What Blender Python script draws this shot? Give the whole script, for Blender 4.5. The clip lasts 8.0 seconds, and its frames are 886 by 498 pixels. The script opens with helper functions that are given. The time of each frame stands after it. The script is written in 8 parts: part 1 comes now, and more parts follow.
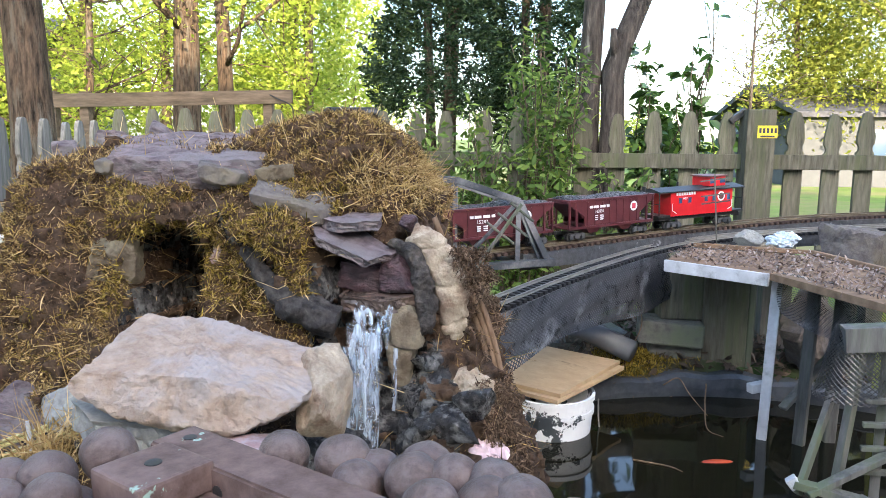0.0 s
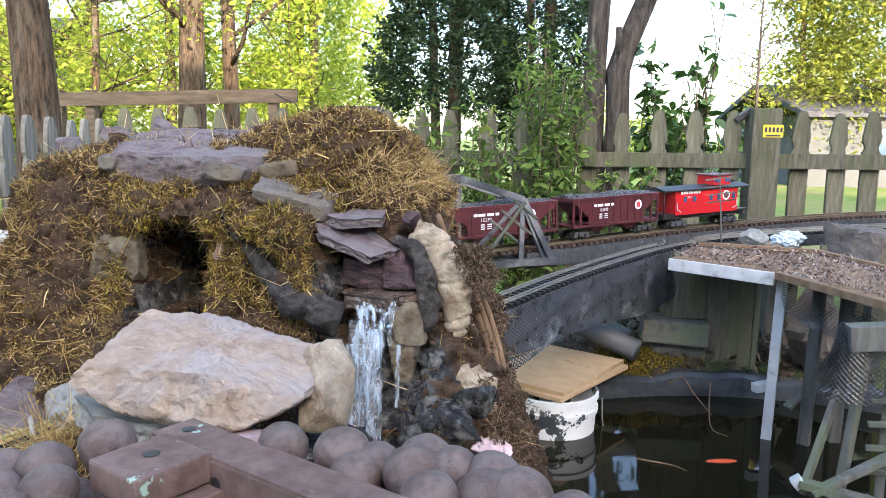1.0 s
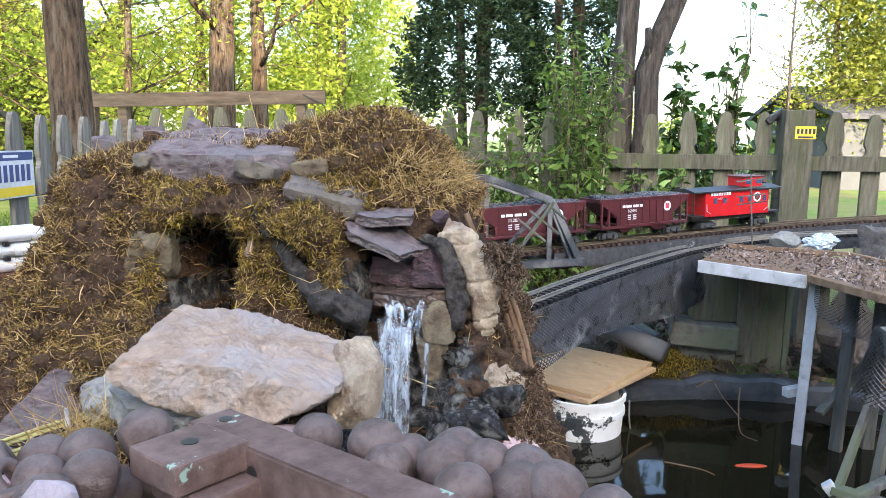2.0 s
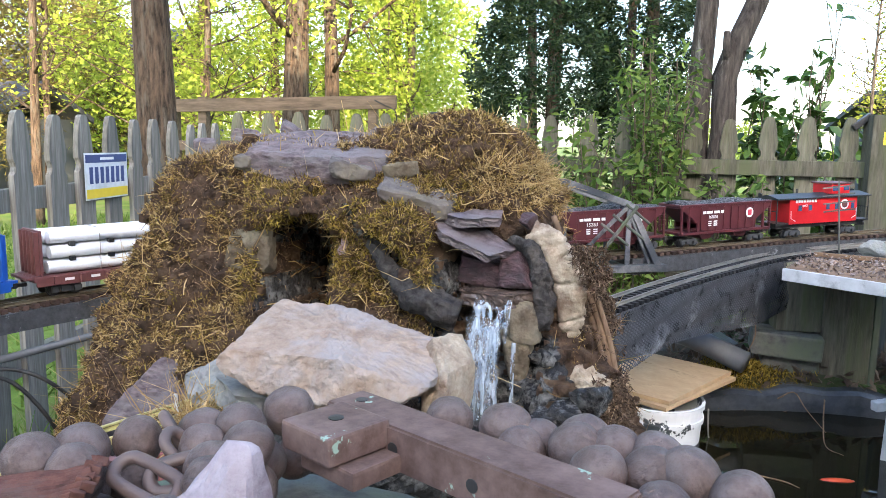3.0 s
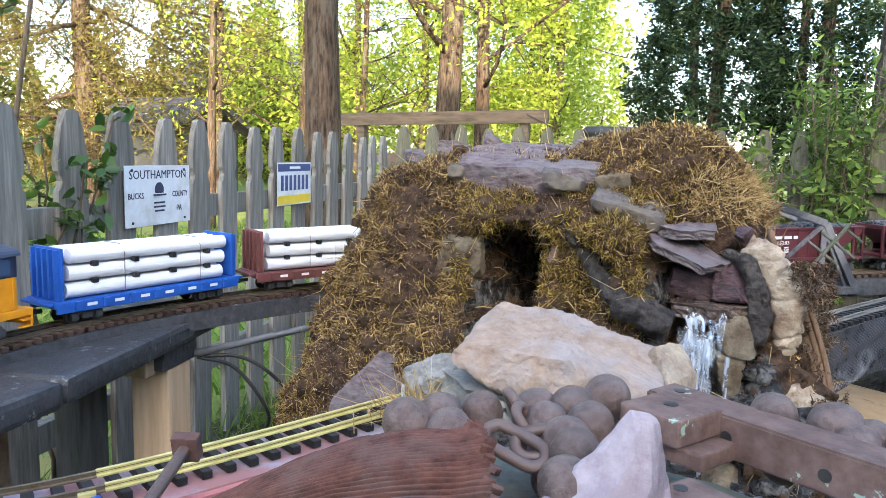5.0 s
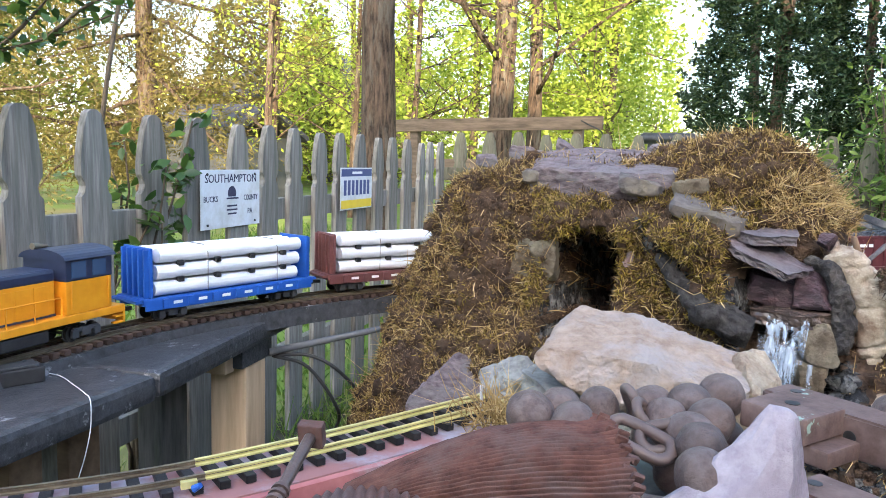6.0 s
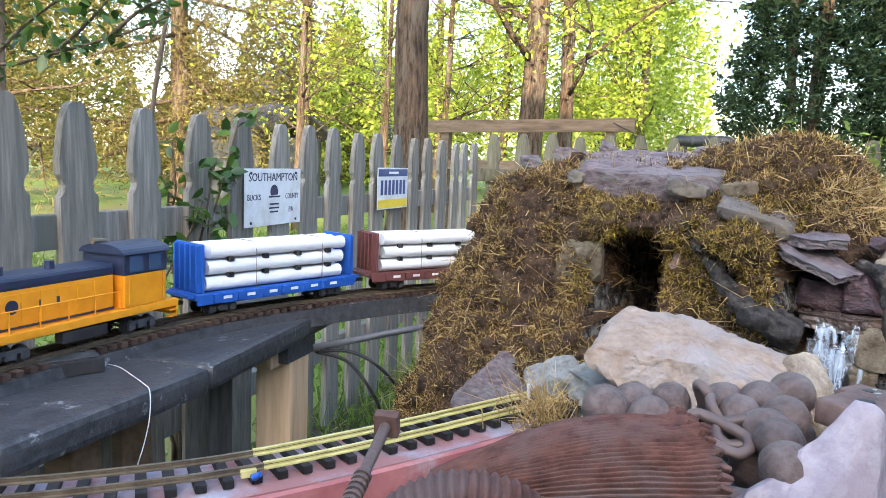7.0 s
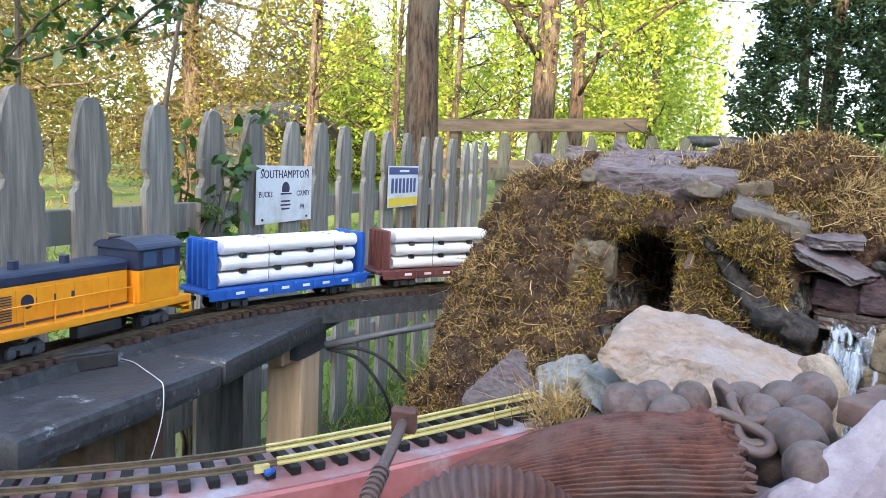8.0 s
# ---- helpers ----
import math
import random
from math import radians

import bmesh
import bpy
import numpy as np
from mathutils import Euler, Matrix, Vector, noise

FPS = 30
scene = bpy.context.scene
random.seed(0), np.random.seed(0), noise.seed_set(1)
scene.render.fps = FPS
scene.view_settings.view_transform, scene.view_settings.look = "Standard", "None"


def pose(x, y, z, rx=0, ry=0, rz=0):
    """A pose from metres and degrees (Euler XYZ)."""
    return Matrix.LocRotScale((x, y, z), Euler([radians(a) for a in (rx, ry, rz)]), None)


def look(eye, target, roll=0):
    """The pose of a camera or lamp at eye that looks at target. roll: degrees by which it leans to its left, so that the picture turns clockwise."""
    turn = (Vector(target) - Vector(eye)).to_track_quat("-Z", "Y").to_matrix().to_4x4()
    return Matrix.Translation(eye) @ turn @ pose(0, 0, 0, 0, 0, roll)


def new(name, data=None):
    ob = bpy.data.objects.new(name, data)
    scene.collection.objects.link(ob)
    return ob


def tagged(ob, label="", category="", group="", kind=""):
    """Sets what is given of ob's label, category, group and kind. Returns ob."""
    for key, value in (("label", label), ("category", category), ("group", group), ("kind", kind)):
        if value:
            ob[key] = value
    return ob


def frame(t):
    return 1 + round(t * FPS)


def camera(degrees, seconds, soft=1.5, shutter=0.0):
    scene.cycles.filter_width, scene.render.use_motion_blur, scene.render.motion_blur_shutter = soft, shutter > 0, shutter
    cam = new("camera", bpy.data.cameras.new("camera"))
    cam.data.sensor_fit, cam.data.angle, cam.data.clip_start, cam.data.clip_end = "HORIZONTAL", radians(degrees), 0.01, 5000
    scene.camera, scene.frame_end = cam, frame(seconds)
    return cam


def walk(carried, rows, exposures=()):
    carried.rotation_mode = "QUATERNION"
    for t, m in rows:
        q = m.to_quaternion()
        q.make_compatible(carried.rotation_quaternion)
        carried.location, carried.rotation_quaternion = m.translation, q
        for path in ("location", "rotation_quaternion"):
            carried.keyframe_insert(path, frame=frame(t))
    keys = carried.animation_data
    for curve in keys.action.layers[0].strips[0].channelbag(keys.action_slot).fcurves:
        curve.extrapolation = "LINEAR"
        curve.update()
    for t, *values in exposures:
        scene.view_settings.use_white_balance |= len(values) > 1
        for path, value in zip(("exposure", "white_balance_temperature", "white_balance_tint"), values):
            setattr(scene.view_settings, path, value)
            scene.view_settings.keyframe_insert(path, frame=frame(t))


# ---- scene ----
cam = camera(62.0, 8.0, soft=0.8)
PATH = [
    (0, (0.0362, 0.1592, 1.1350), (-0.0830, 2.1330, 0.8385), 0.47),
    (0.5, (0.0382, 0.1632, 1.1319), (-0.0851, 2.1369, 0.8335), 0.47),
    (1, (0.0391, 0.1611, 1.1299), (-0.0931, 2.1339, 0.8327), 0.56),
    (2.5, (0.0210, 0.1510, 1.1234), (-0.2511, 2.1109, 0.8341), 0.79),
    (3, (-0.0051, 0.1259, 1.1213), (-0.3740, 2.0710, 0.8391), 0.95),
    (3.5, (-0.0381, 0.0999, 1.1204), (-0.5039, 2.0251, 0.8453), 1.21),
    (4, (-0.0671, 0.0829, 1.1213), (-0.6258, 1.9842, 0.8524), 1.37),
    (4.5, (-0.0972, 0.0628, 1.1172), (-0.7388, 1.9392, 0.8563), 1.54),
    (6, (-0.1633, 0.0037, 1.1085), (-0.9966, 1.8064, 0.8695), 1.78),
    (6.5, (-0.1834, -0.0194, 1.1063), (-1.0546, 1.7644, 0.8694), 2.07),
    (7, (-0.1904, -0.0284, 1.1056), (-1.0867, 1.7433, 0.8673), 2.27),
    (7.5, (-0.1944, -0.0314, 1.1038), (-1.1037, 1.7343, 0.8638), 2.46),
    (8, (-0.1985, -0.0315, 1.1028), (-1.1138, 1.7302, 0.8611), 2.66),
]
walk(cam, [(t, look(eye, target, roll)) for t, eye, target, roll in PATH])

# ---- light ----
SUN_AZ, SUN_EL = radians(20.0), radians(12.0)      # low sun behind the camera, a little to the right
to_sun = Vector((math.sin(SUN_AZ) * math.cos(SUN_EL), -math.cos(SUN_AZ) * math.cos(SUN_EL), math.sin(SUN_EL)))
world = bpy.data.worlds.new("world")
scene.world = world
world.use_nodes = True
wn = world.node_tree.nodes
sky = wn.new("ShaderNodeTexSky")
sky.sky_type = "NISHITA"
sky.sun_disc = False
sky.sun_elevation = SUN_EL + radians(17)
sky.sun_rotation = math.atan2(to_sun.x, to_sun.y)
sky.dust_density, sky.air_density, sky.ozone_density = 1.5, 1.0, 1.1
wn["Background"].inputs["Strength"].default_value = 0.15
world.node_tree.links.new(sky.outputs["Color"], wn["Background"].inputs["Color"])
sun_data = bpy.data.lights.new("sun", "SUN")
sun_data.energy, sun_data.angle, sun_data.color = 3.4, radians(0.8), (1.0, 0.82, 0.58)
sun = new("sun", sun_data)
sun.matrix_world = look(to_sun * 30, (0, 0, 0))
scene.view_settings.exposure = 2.62


# ---- materials ----
def rgb(c):
    return (c[0], c[1], c[2], 1.0)


def mat(name, c1, c2, scale=12.0, rough=0.8, bump=0.3, metal=0.0, c3=None, big=2.0, patch=(0.45, 0.62), stretch=(1, 1, 1),
        rand=0.0, island=0.0, spec=0.5, coat=0.0, dist=0.004, detail=8.0):
    """Grain between two colours, patches of a third, bump, and a spread of lightness by object or by island."""
    m = bpy.data.materials.new(name)
    m.use_nodes = True
    nt = m.node_tree
    n, l = nt.nodes, nt.links
    p = n["Principled BSDF"]
    co = n.new("ShaderNodeTexCoord")
    mp = n.new("ShaderNodeMapping")
    mp.inputs["Scale"].default_value = stretch
    l.new(co.outputs["Object"], mp.inputs["Vector"])
    a = n.new("ShaderNodeTexNoise")
    a.inputs["Scale"].default_value, a.inputs["Detail"].default_value, a.inputs["Roughness"].default_value = scale, detail, 0.65
    l.new(mp.outputs["Vector"], a.inputs["Vector"])
    r = n.new("ShaderNodeValToRGB")
    r.color_ramp.elements[0].position, r.color_ramp.elements[1].position = 0.32, 0.68
    r.color_ramp.elements[0].color, r.color_ramp.elements[1].color = rgb(c1), rgb(c2)
    l.new(a.outputs["Fac"], r.inputs["Fac"])
    col = r.outputs["Color"]
    if c3 is not None:
        b = n.new("ShaderNodeTexNoise")
        b.inputs["Scale"].default_value, b.inputs["Detail"].default_value, b.inputs["Roughness"].default_value = big, 6, 0.7
        l.new(mp.outputs["Vector"], b.inputs["Vector"])
        br = n.new("ShaderNodeValToRGB")
        br.color_ramp.elements[0].position, br.color_ramp.elements[1].position = patch
        l.new(b.outputs["Fac"], br.inputs["Fac"])
        mx = n.new("ShaderNodeMix")
        mx.data_type = "RGBA"
        l.new(br.outputs["Color"], mx.inputs["Factor"])
        l.new(col, mx.inputs[6])
        mx.inputs[7].default_value = rgb(c3)
        col = mx.outputs[2]
    if rand or island:
        src = n.new("ShaderNodeObjectInfo" if rand else "ShaderNodeNewGeometry")
        mr = n.new("ShaderNodeMapRange")
        k = rand or island
        mr.inputs["To Min"].default_value, mr.inputs["To Max"].default_value = 1 - k, 1 + k
        l.new(src.outputs["Random" if rand else "Random Per Island"], mr.inputs["Value"])
        hs = n.new("ShaderNodeHueSaturation")
        l.new(mr.outputs["Result"], hs.inputs["Value"])
        l.new(col, hs.inputs["Color"])
        col = hs.outputs["Color"]
    l.new(col, p.inputs["Base Color"])
    rr = n.new("ShaderNodeMapRange")
    rr.inputs["To Min"].default_value, rr.inputs["To Max"].default_value = max(0.03, rough - 0.12), min(1, rough + 0.1)
    l.new(a.outputs["Fac"], rr.inputs["Value"])
    l.new(rr.outputs["Result"], p.inputs["Roughness"])
    p.inputs["Metallic"].default_value = metal
    p.inputs["Specular IOR Level"].default_value = spec if rough < 0.6 else spec * 0.4
    p.inputs["Coat Weight"].default_value = coat
    if bump:
        bp = n.new("ShaderNodeBump")
        bp.inputs["Strength"].default_value, bp.inputs["Distance"].default_value = bump, dist
        l.new(a.outputs["Fac"], bp.inputs["Height"])
        l.new(bp.outputs["Normal"], p.inputs["Normal"])
    return m


def leaf_mat(name, ca, cb, cc, glow=0.35, rough=0.5, mid=0.5):
    """Leaves: three colours spread by island, part of the light passing through."""
    m = bpy.data.materials.new(name)
    m.use_nodes = True
    n, l = m.node_tree.nodes, m.node_tree.links
    p = n["Principled BSDF"]
    g = n.new("ShaderNodeNewGeometry")
    r = n.new("ShaderNodeValToRGB")
    r.color_ramp.elements[0].color, r.color_ramp.elements[1].color = rgb(ca), rgb(cc)
    e = r.color_ramp.elements.new(mid)
    e.color = rgb(cb)
    l.new(g.outputs["Random Per Island"], r.inputs["Fac"])
    l.new(r.outputs["Color"], p.inputs["Base Color"])
    p.inputs["Roughness"].default_value = rough
    p.inputs["Specular IOR Level"].default_value = 0.15 if rough > 0.4 else 0.4
    t = n.new("ShaderNodeBsdfTranslucent")
    l.new(r.outputs["Color"], t.inputs["Color"])
    mx = n.new("ShaderNodeMixShader")
    mx.inputs["Fac"].default_value = glow
    l.new(p.outputs["BSDF"], mx.inputs[1])
    l.new(t.outputs["BSDF"], mx.inputs[2])
    l.new(mx.outputs["Shader"], n["Material Output"].inputs["Surface"])
    return m


M = dict(
    soil=mat("soil", (0.018, 0.011, 0.007), (0.135, 0.083, 0.054), 38, 0.95, 1.0, c3=(0.10, 0.062, 0.036), big=12, dist=0.02),
    ground=mat("ground_cover", (0.035, 0.03, 0.02), (0.10, 0.085, 0.055), 14, 0.95, 0.8, c3=(0.05, 0.085, 0.025), big=2.5, dist=0.02),
    lawn=mat("lawn", (0.09, 0.15, 0.025), (0.18, 0.27, 0.05), 3, 0.9, 0.5, c3=(0.22, 0.2, 0.08), big=0.4, dist=0.03),
    sandstone=mat("sandstone", (0.27, 0.195, 0.145), (0.44, 0.345, 0.27), 42, 0.85, 1.0, c3=(0.36, 0.315, 0.29), big=9, dist=0.010),
    palestone=mat("pale_stone", (0.19, 0.19, 0.17), (0.38, 0.38, 0.345), 45, 0.85, 1.0, dist=0.008, c3=(0.2, 0.2, 0.2), big=9),
    greystone=mat("grey_stone", (0.075, 0.066, 0.062), (0.19, 0.165, 0.15), 40, 0.85, 1.0, dist=0.008, c3=(0.16, 0.135, 0.10), big=8),
    slate=mat("purple_slate", (0.085, 0.063, 0.064), (0.25, 0.197, 0.197), 45, 0.75, 1.0, dist=0.010, c3=(0.19, 0.168, 0.166), big=10, stretch=(1, 1, 2.5)),
    darkslate=mat("dark_wet_slate", (0.025, 0.013, 0.015), (0.10, 0.055, 0.06), 45, 0.4, 1.0, dist=0.008, stretch=(1, 1, 2)),
    tan=mat("tan_stone", (0.13, 0.108, 0.072), (0.31, 0.262, 0.185), 45, 0.9, 1.0, dist=0.008, c3=(0.10, 0.075, 0.05), big=12),
    cement=mat("pale_foam", (0.30, 0.235, 0.165), (0.58, 0.49, 0.37), 42, 0.75, 1.0, c3=(0.26, 0.18, 0.125), big=20, dist=0.014),
    # near-black, for wet stone and for the shade painted inside the cave
    wetblack_cavedark=mat("wet_black_stone_cave_dark", (0.006, 0.006, 0.007), (0.045, 0.042, 0.04), 60, 0.2, 1.0, c3=(0.20, 0.195, 0.18), big=30, patch=(0.47, 0.66), dist=0.012),
    darkmortar=mat("dark_mortar", (0.016, 0.014, 0.013), (0.085, 0.076, 0.070), 70, 0.7, 1.0, c3=(0.12, 0.105, 0.09), big=16, patch=(0.56, 0.72), dist=0.010),
    poolstone=mat("wet_brown_shelf", (0.06, 0.042, 0.034), (0.15, 0.11, 0.09), 30, 0.16, 0.25, dist=0.003),
    bark=mat("bark", (0.010, 0.007, 0.005), (0.16, 0.108, 0.074), 12, 0.95, 1.0, c3=(0.13, 0.11, 0.085), big=5, patch=(0.5, 0.62), stretch=(3, 3, 0.5), dist=0.06),
    barkgrey=mat("grey_bark", (0.022, 0.018, 0.015), (0.115, 0.095, 0.08), 14, 0.95, 1.0, c3=(0.20, 0.19, 0.16), big=7, patch=(0.60, 0.7), stretch=(3, 3, 0.5), dist=0.03),
    twig=mat("twig", (0.06, 0.045, 0.03), (0.16, 0.12, 0.08), 10, 0.9, 0.3),
    picket=mat("weathered_picket", (0.10, 0.091, 0.078), (0.31, 0.283, 0.245), 24, 0.9, 0.5, c3=(0.13, 0.13, 0.105), big=2.5, stretch=(3.5, 3.5, 0.22), rand=0.22),
    mossy=mat("mossy_wood", (0.070, 0.064, 0.046), (0.20, 0.182, 0.135), 26, 0.9, 0.7, c3=(0.115, 0.125, 0.065), big=6, patch=(0.48, 0.66), stretch=(2.5, 2.5, 0.3), rand=0.2),
    railwood=mat("brown_railing", (0.075, 0.055, 0.038), (0.19, 0.14, 0.10), 14, 0.9, 0.4, stretch=(0.3, 2, 2), rand=0.15),
    plank=mat("brown_plank", (0.16, 0.10, 0.06), (0.32, 0.21, 0.13), 14, 0.85, 0.4, stretch=(0.3, 2, 2), rand=0.12),
    newwood=mat("new_timber", (0.46, 0.32, 0.19), (0.68, 0.51, 0.33), 16, 0.8, 0.3, stretch=(2.5, 2.5, 0.2), rand=0.1),
    greywood=mat("grey_timber", (0.06, 0.06, 0.055), (0.17, 0.165, 0.15), 18, 0.9, 0.5, c3=(0.10, 0.12, 0.075), big=4, stretch=(2.5, 2.5, 0.3), rand=0.25),
    plywood=mat("plywood", (0.40, 0.275, 0.155), (0.50, 0.36, 0.215), 40, 0.8, 0.3, c3=(0.24, 0.165, 0.10), big=22, patch=(0.60, 0.74), stretch=(1, 0.6, 1)),
    tar=mat("tarred_board", (0.020, 0.021, 0.023), (0.080, 0.083, 0.088), 55, 0.45, 0.7, c3=(0.28, 0.285, 0.29), big=26, patch=(0.61, 0.67)),
    concrete=mat("concrete", (0.10, 0.097, 0.088), (0.22, 0.215, 0.195), 40, 0.95, 0.9, c3=(0.15, 0.17, 0.11), big=5),
    steel=mat("bridge_steel", (0.024, 0.029, 0.035), (0.055, 0.063, 0.074), 20, 0.5, 0.15, c3=(0.2, 0.2, 0.2), big=6),
    rail=mat("dull_brass_rail", (0.13, 0.10, 0.07), (0.27, 0.22, 0.15), 30, 0.45, 0.2, metal=0.6),
    yellowrail=mat("bright_brass_rail", (0.52, 0.46, 0.17), (0.72, 0.66, 0.30), 30, 0.4, 0.15, metal=0.3),
    greyrail=mat("grey_rail", (0.2, 0.19, 0.17), (0.36, 0.34, 0.31), 30, 0.45, 0.2, metal=0.5),
    tie=mat("brown_tie", (0.045, 0.028, 0.022), (0.12, 0.08, 0.06), 30, 0.85, 0.4, rand=0.25),
    blacktie=mat("black_tie", (0.012, 0.012, 0.013), (0.035, 0.035, 0.036), 30, 0.6, 0.3, rand=0.2),
    redpaint=mat("faded_red_paint", (0.33, 0.11, 0.11), (0.48, 0.20, 0.19), 12, 0.7, 0.3, c3=(0.42, 0.34, 0.34), big=7, patch=(0.55, 0.7)),
    greypaint=mat("grey_board", (0.27, 0.25, 0.28), (0.4, 0.37, 0.41), 20, 0.8, 0.3, c3=(0.30, 0.15, 0.14), big=6, patch=(0.40, 0.56)),
    whitepaint=mat("white_paint", (0.42, 0.43, 0.43), (0.62, 0.63, 0.63), 20, 0.6, 0.3, c3=(0.22, 0.22, 0.21), big=14, patch=(0.52, 0.70)),
    bucket=mat("scuffed_white_plastic", (0.72, 0.74, 0.74), (0.85, 0.86, 0.85), 10, 0.4, 0.1, c3=(0.045, 0.055, 0.06), big=11, patch=(0.545, 0.56)),
    liner=mat("pond_liner", (0.02, 0.025, 0.032), (0.055, 0.065, 0.08), 14, 0.4, 0.4, c3=(0.09, 0.1, 0.11), big=6),
    greypipe=mat("grey_pipe", (0.07, 0.08, 0.09), (0.12, 0.13, 0.145), 14, 0.5, 0.2),
    rust=mat("rusty_iron", (0.10, 0.058, 0.042), (0.225, 0.135, 0.105), 45, 0.75, 0.5, c3=(0.22, 0.165, 0.15), big=14, island=0.2, dist=0.002),
    rust_ball=mat("brown_iron", (0.065, 0.042, 0.034), (0.145, 0.098, 0.082), 3, 0.5, 0.35, c3=(0.15, 0.112, 0.10), big=1.2, dist=0.03, rand=0.12),
    rustred=mat("red_rust", (0.055, 0.025, 0.019), (0.155, 0.070, 0.053), 60, 0.85, 0.9, c3=(0.115, 0.078, 0.070), big=16, dist=0.003),
    bar=mat("rusted_bar", (0.085, 0.052, 0.042), (0.20, 0.135, 0.115), 50, 0.6, 0.5, c3=(0.30, 0.42, 0.34), big=30, patch=(0.635, 0.655), dist=0.002),
    quartz=mat("lilac_quartz", (0.185, 0.148, 0.170), (0.30, 0.252, 0.280), 40, 0.5, 1.0, c3=(0.38, 0.335, 0.36), big=18, dist=0.004),
    pinkstone=mat("pink_stone", (0.27, 0.17, 0.165), (0.42, 0.29, 0.28), 40, 0.8, 0.4, c3=(0.38, 0.38, 0.42), big=14),
    cloth=mat("pink_rag", (0.55, 0.40, 0.42), (0.74, 0.58, 0.6), 40, 0.9, 0.3),
    coal=mat("coal", (0.02, 0.021, 0.023), (0.12, 0.125, 0.135), 90, 0.5, 0.8, island=0.4, dist=0.003),
    blue=mat("blue_paint", (0.012, 0.075, 0.33), (0.02, 0.11, 0.44), 30, 0.4, 0.1),
    maroon=mat("maroon_paint", (0.07, 0.014, 0.018), (0.11, 0.024, 0.028), 30, 0.45, 0.1),
    brownred=mat("oxide_paint", (0.10, 0.033, 0.03), (0.16, 0.055, 0.05), 30, 0.55, 0.15),
    teal=mat("teal_paint", (0.006, 0.40, 0.32), (0.012, 0.50, 0.40), 30, 0.4, 0.1),
    red=mat("red_paint", (0.52, 0.012, 0.018), (0.62, 0.02, 0.025), 30, 0.38, 0.08),
    yellow=mat("orange_yellow_paint", (0.75, 0.28, 0.012), (0.85, 0.36, 0.02), 30, 0.4, 0.08),
    navy=mat("navy_paint", (0.015, 0.022, 0.05), (0.03, 0.04, 0.08), 30, 0.4, 0.1),
    black=mat("black_metal", (0.012, 0.012, 0.013), (0.035, 0.034, 0.033), 40, 0.5, 0.2),
    darkgrey=mat("dark_grey_paint", (0.045, 0.048, 0.052), (0.085, 0.088, 0.092), 40, 0.6, 0.2),
    pvc=mat("white_pipe", (0.70, 0.72, 0.74), (0.80, 0.82, 0.84), 8, 0.35, 0.05),
    print_white=mat("white_print", (0.75, 0.75, 0.74), (0.82, 0.82, 0.8), 40, 0.6, 0.0),
    print_dark=mat("dark_print", (0.03, 0.03, 0.06), (0.06, 0.06, 0.10), 40, 0.6, 0.0),
    print_red=mat("red_print", (0.5, 0.05, 0.08), (0.6, 0.07, 0.1), 40, 0.6, 0.0),
    signwhite=mat("sign_white", (0.62, 0.63, 0.65), (0.74, 0.75, 0.77), 9, 0.5, 0.1, c3=(0.55, 0.54, 0.52), big=8),
    signyellow=mat("sign_yellow", (0.72, 0.5, 0.03), (0.8, 0.58, 0.05), 20, 0.5, 0.1),
    signblue=mat("sign_blue", (0.03, 0.05, 0.16), (0.05, 0.07, 0.2), 20, 0.5, 0.1),
    screenwall=mat("brown_siding", (0.10, 0.085, 0.07), (0.16, 0.14, 0.115), 3, 0.9, 0.1),
    siding=mat("pale_siding", (0.075, 0.079, 0.084), (0.10, 0.104, 0.11), 3, 0.8, 0.1),
    roof=mat("grey_shingle", (0.05, 0.052, 0.06), (0.10, 0.10, 0.115), 6, 0.95, 0.4),
    fish=mat("orange_fish", (0.55, 0.05, 0.015), (0.7, 0.10, 0.03), 30, 0.4, 0.1),
    root=mat("dry_root", (0.14, 0.09, 0.055), (0.3, 0.2, 0.13), 30, 0.9, 0.5, stretch=(2, 2, 0.4)),
)
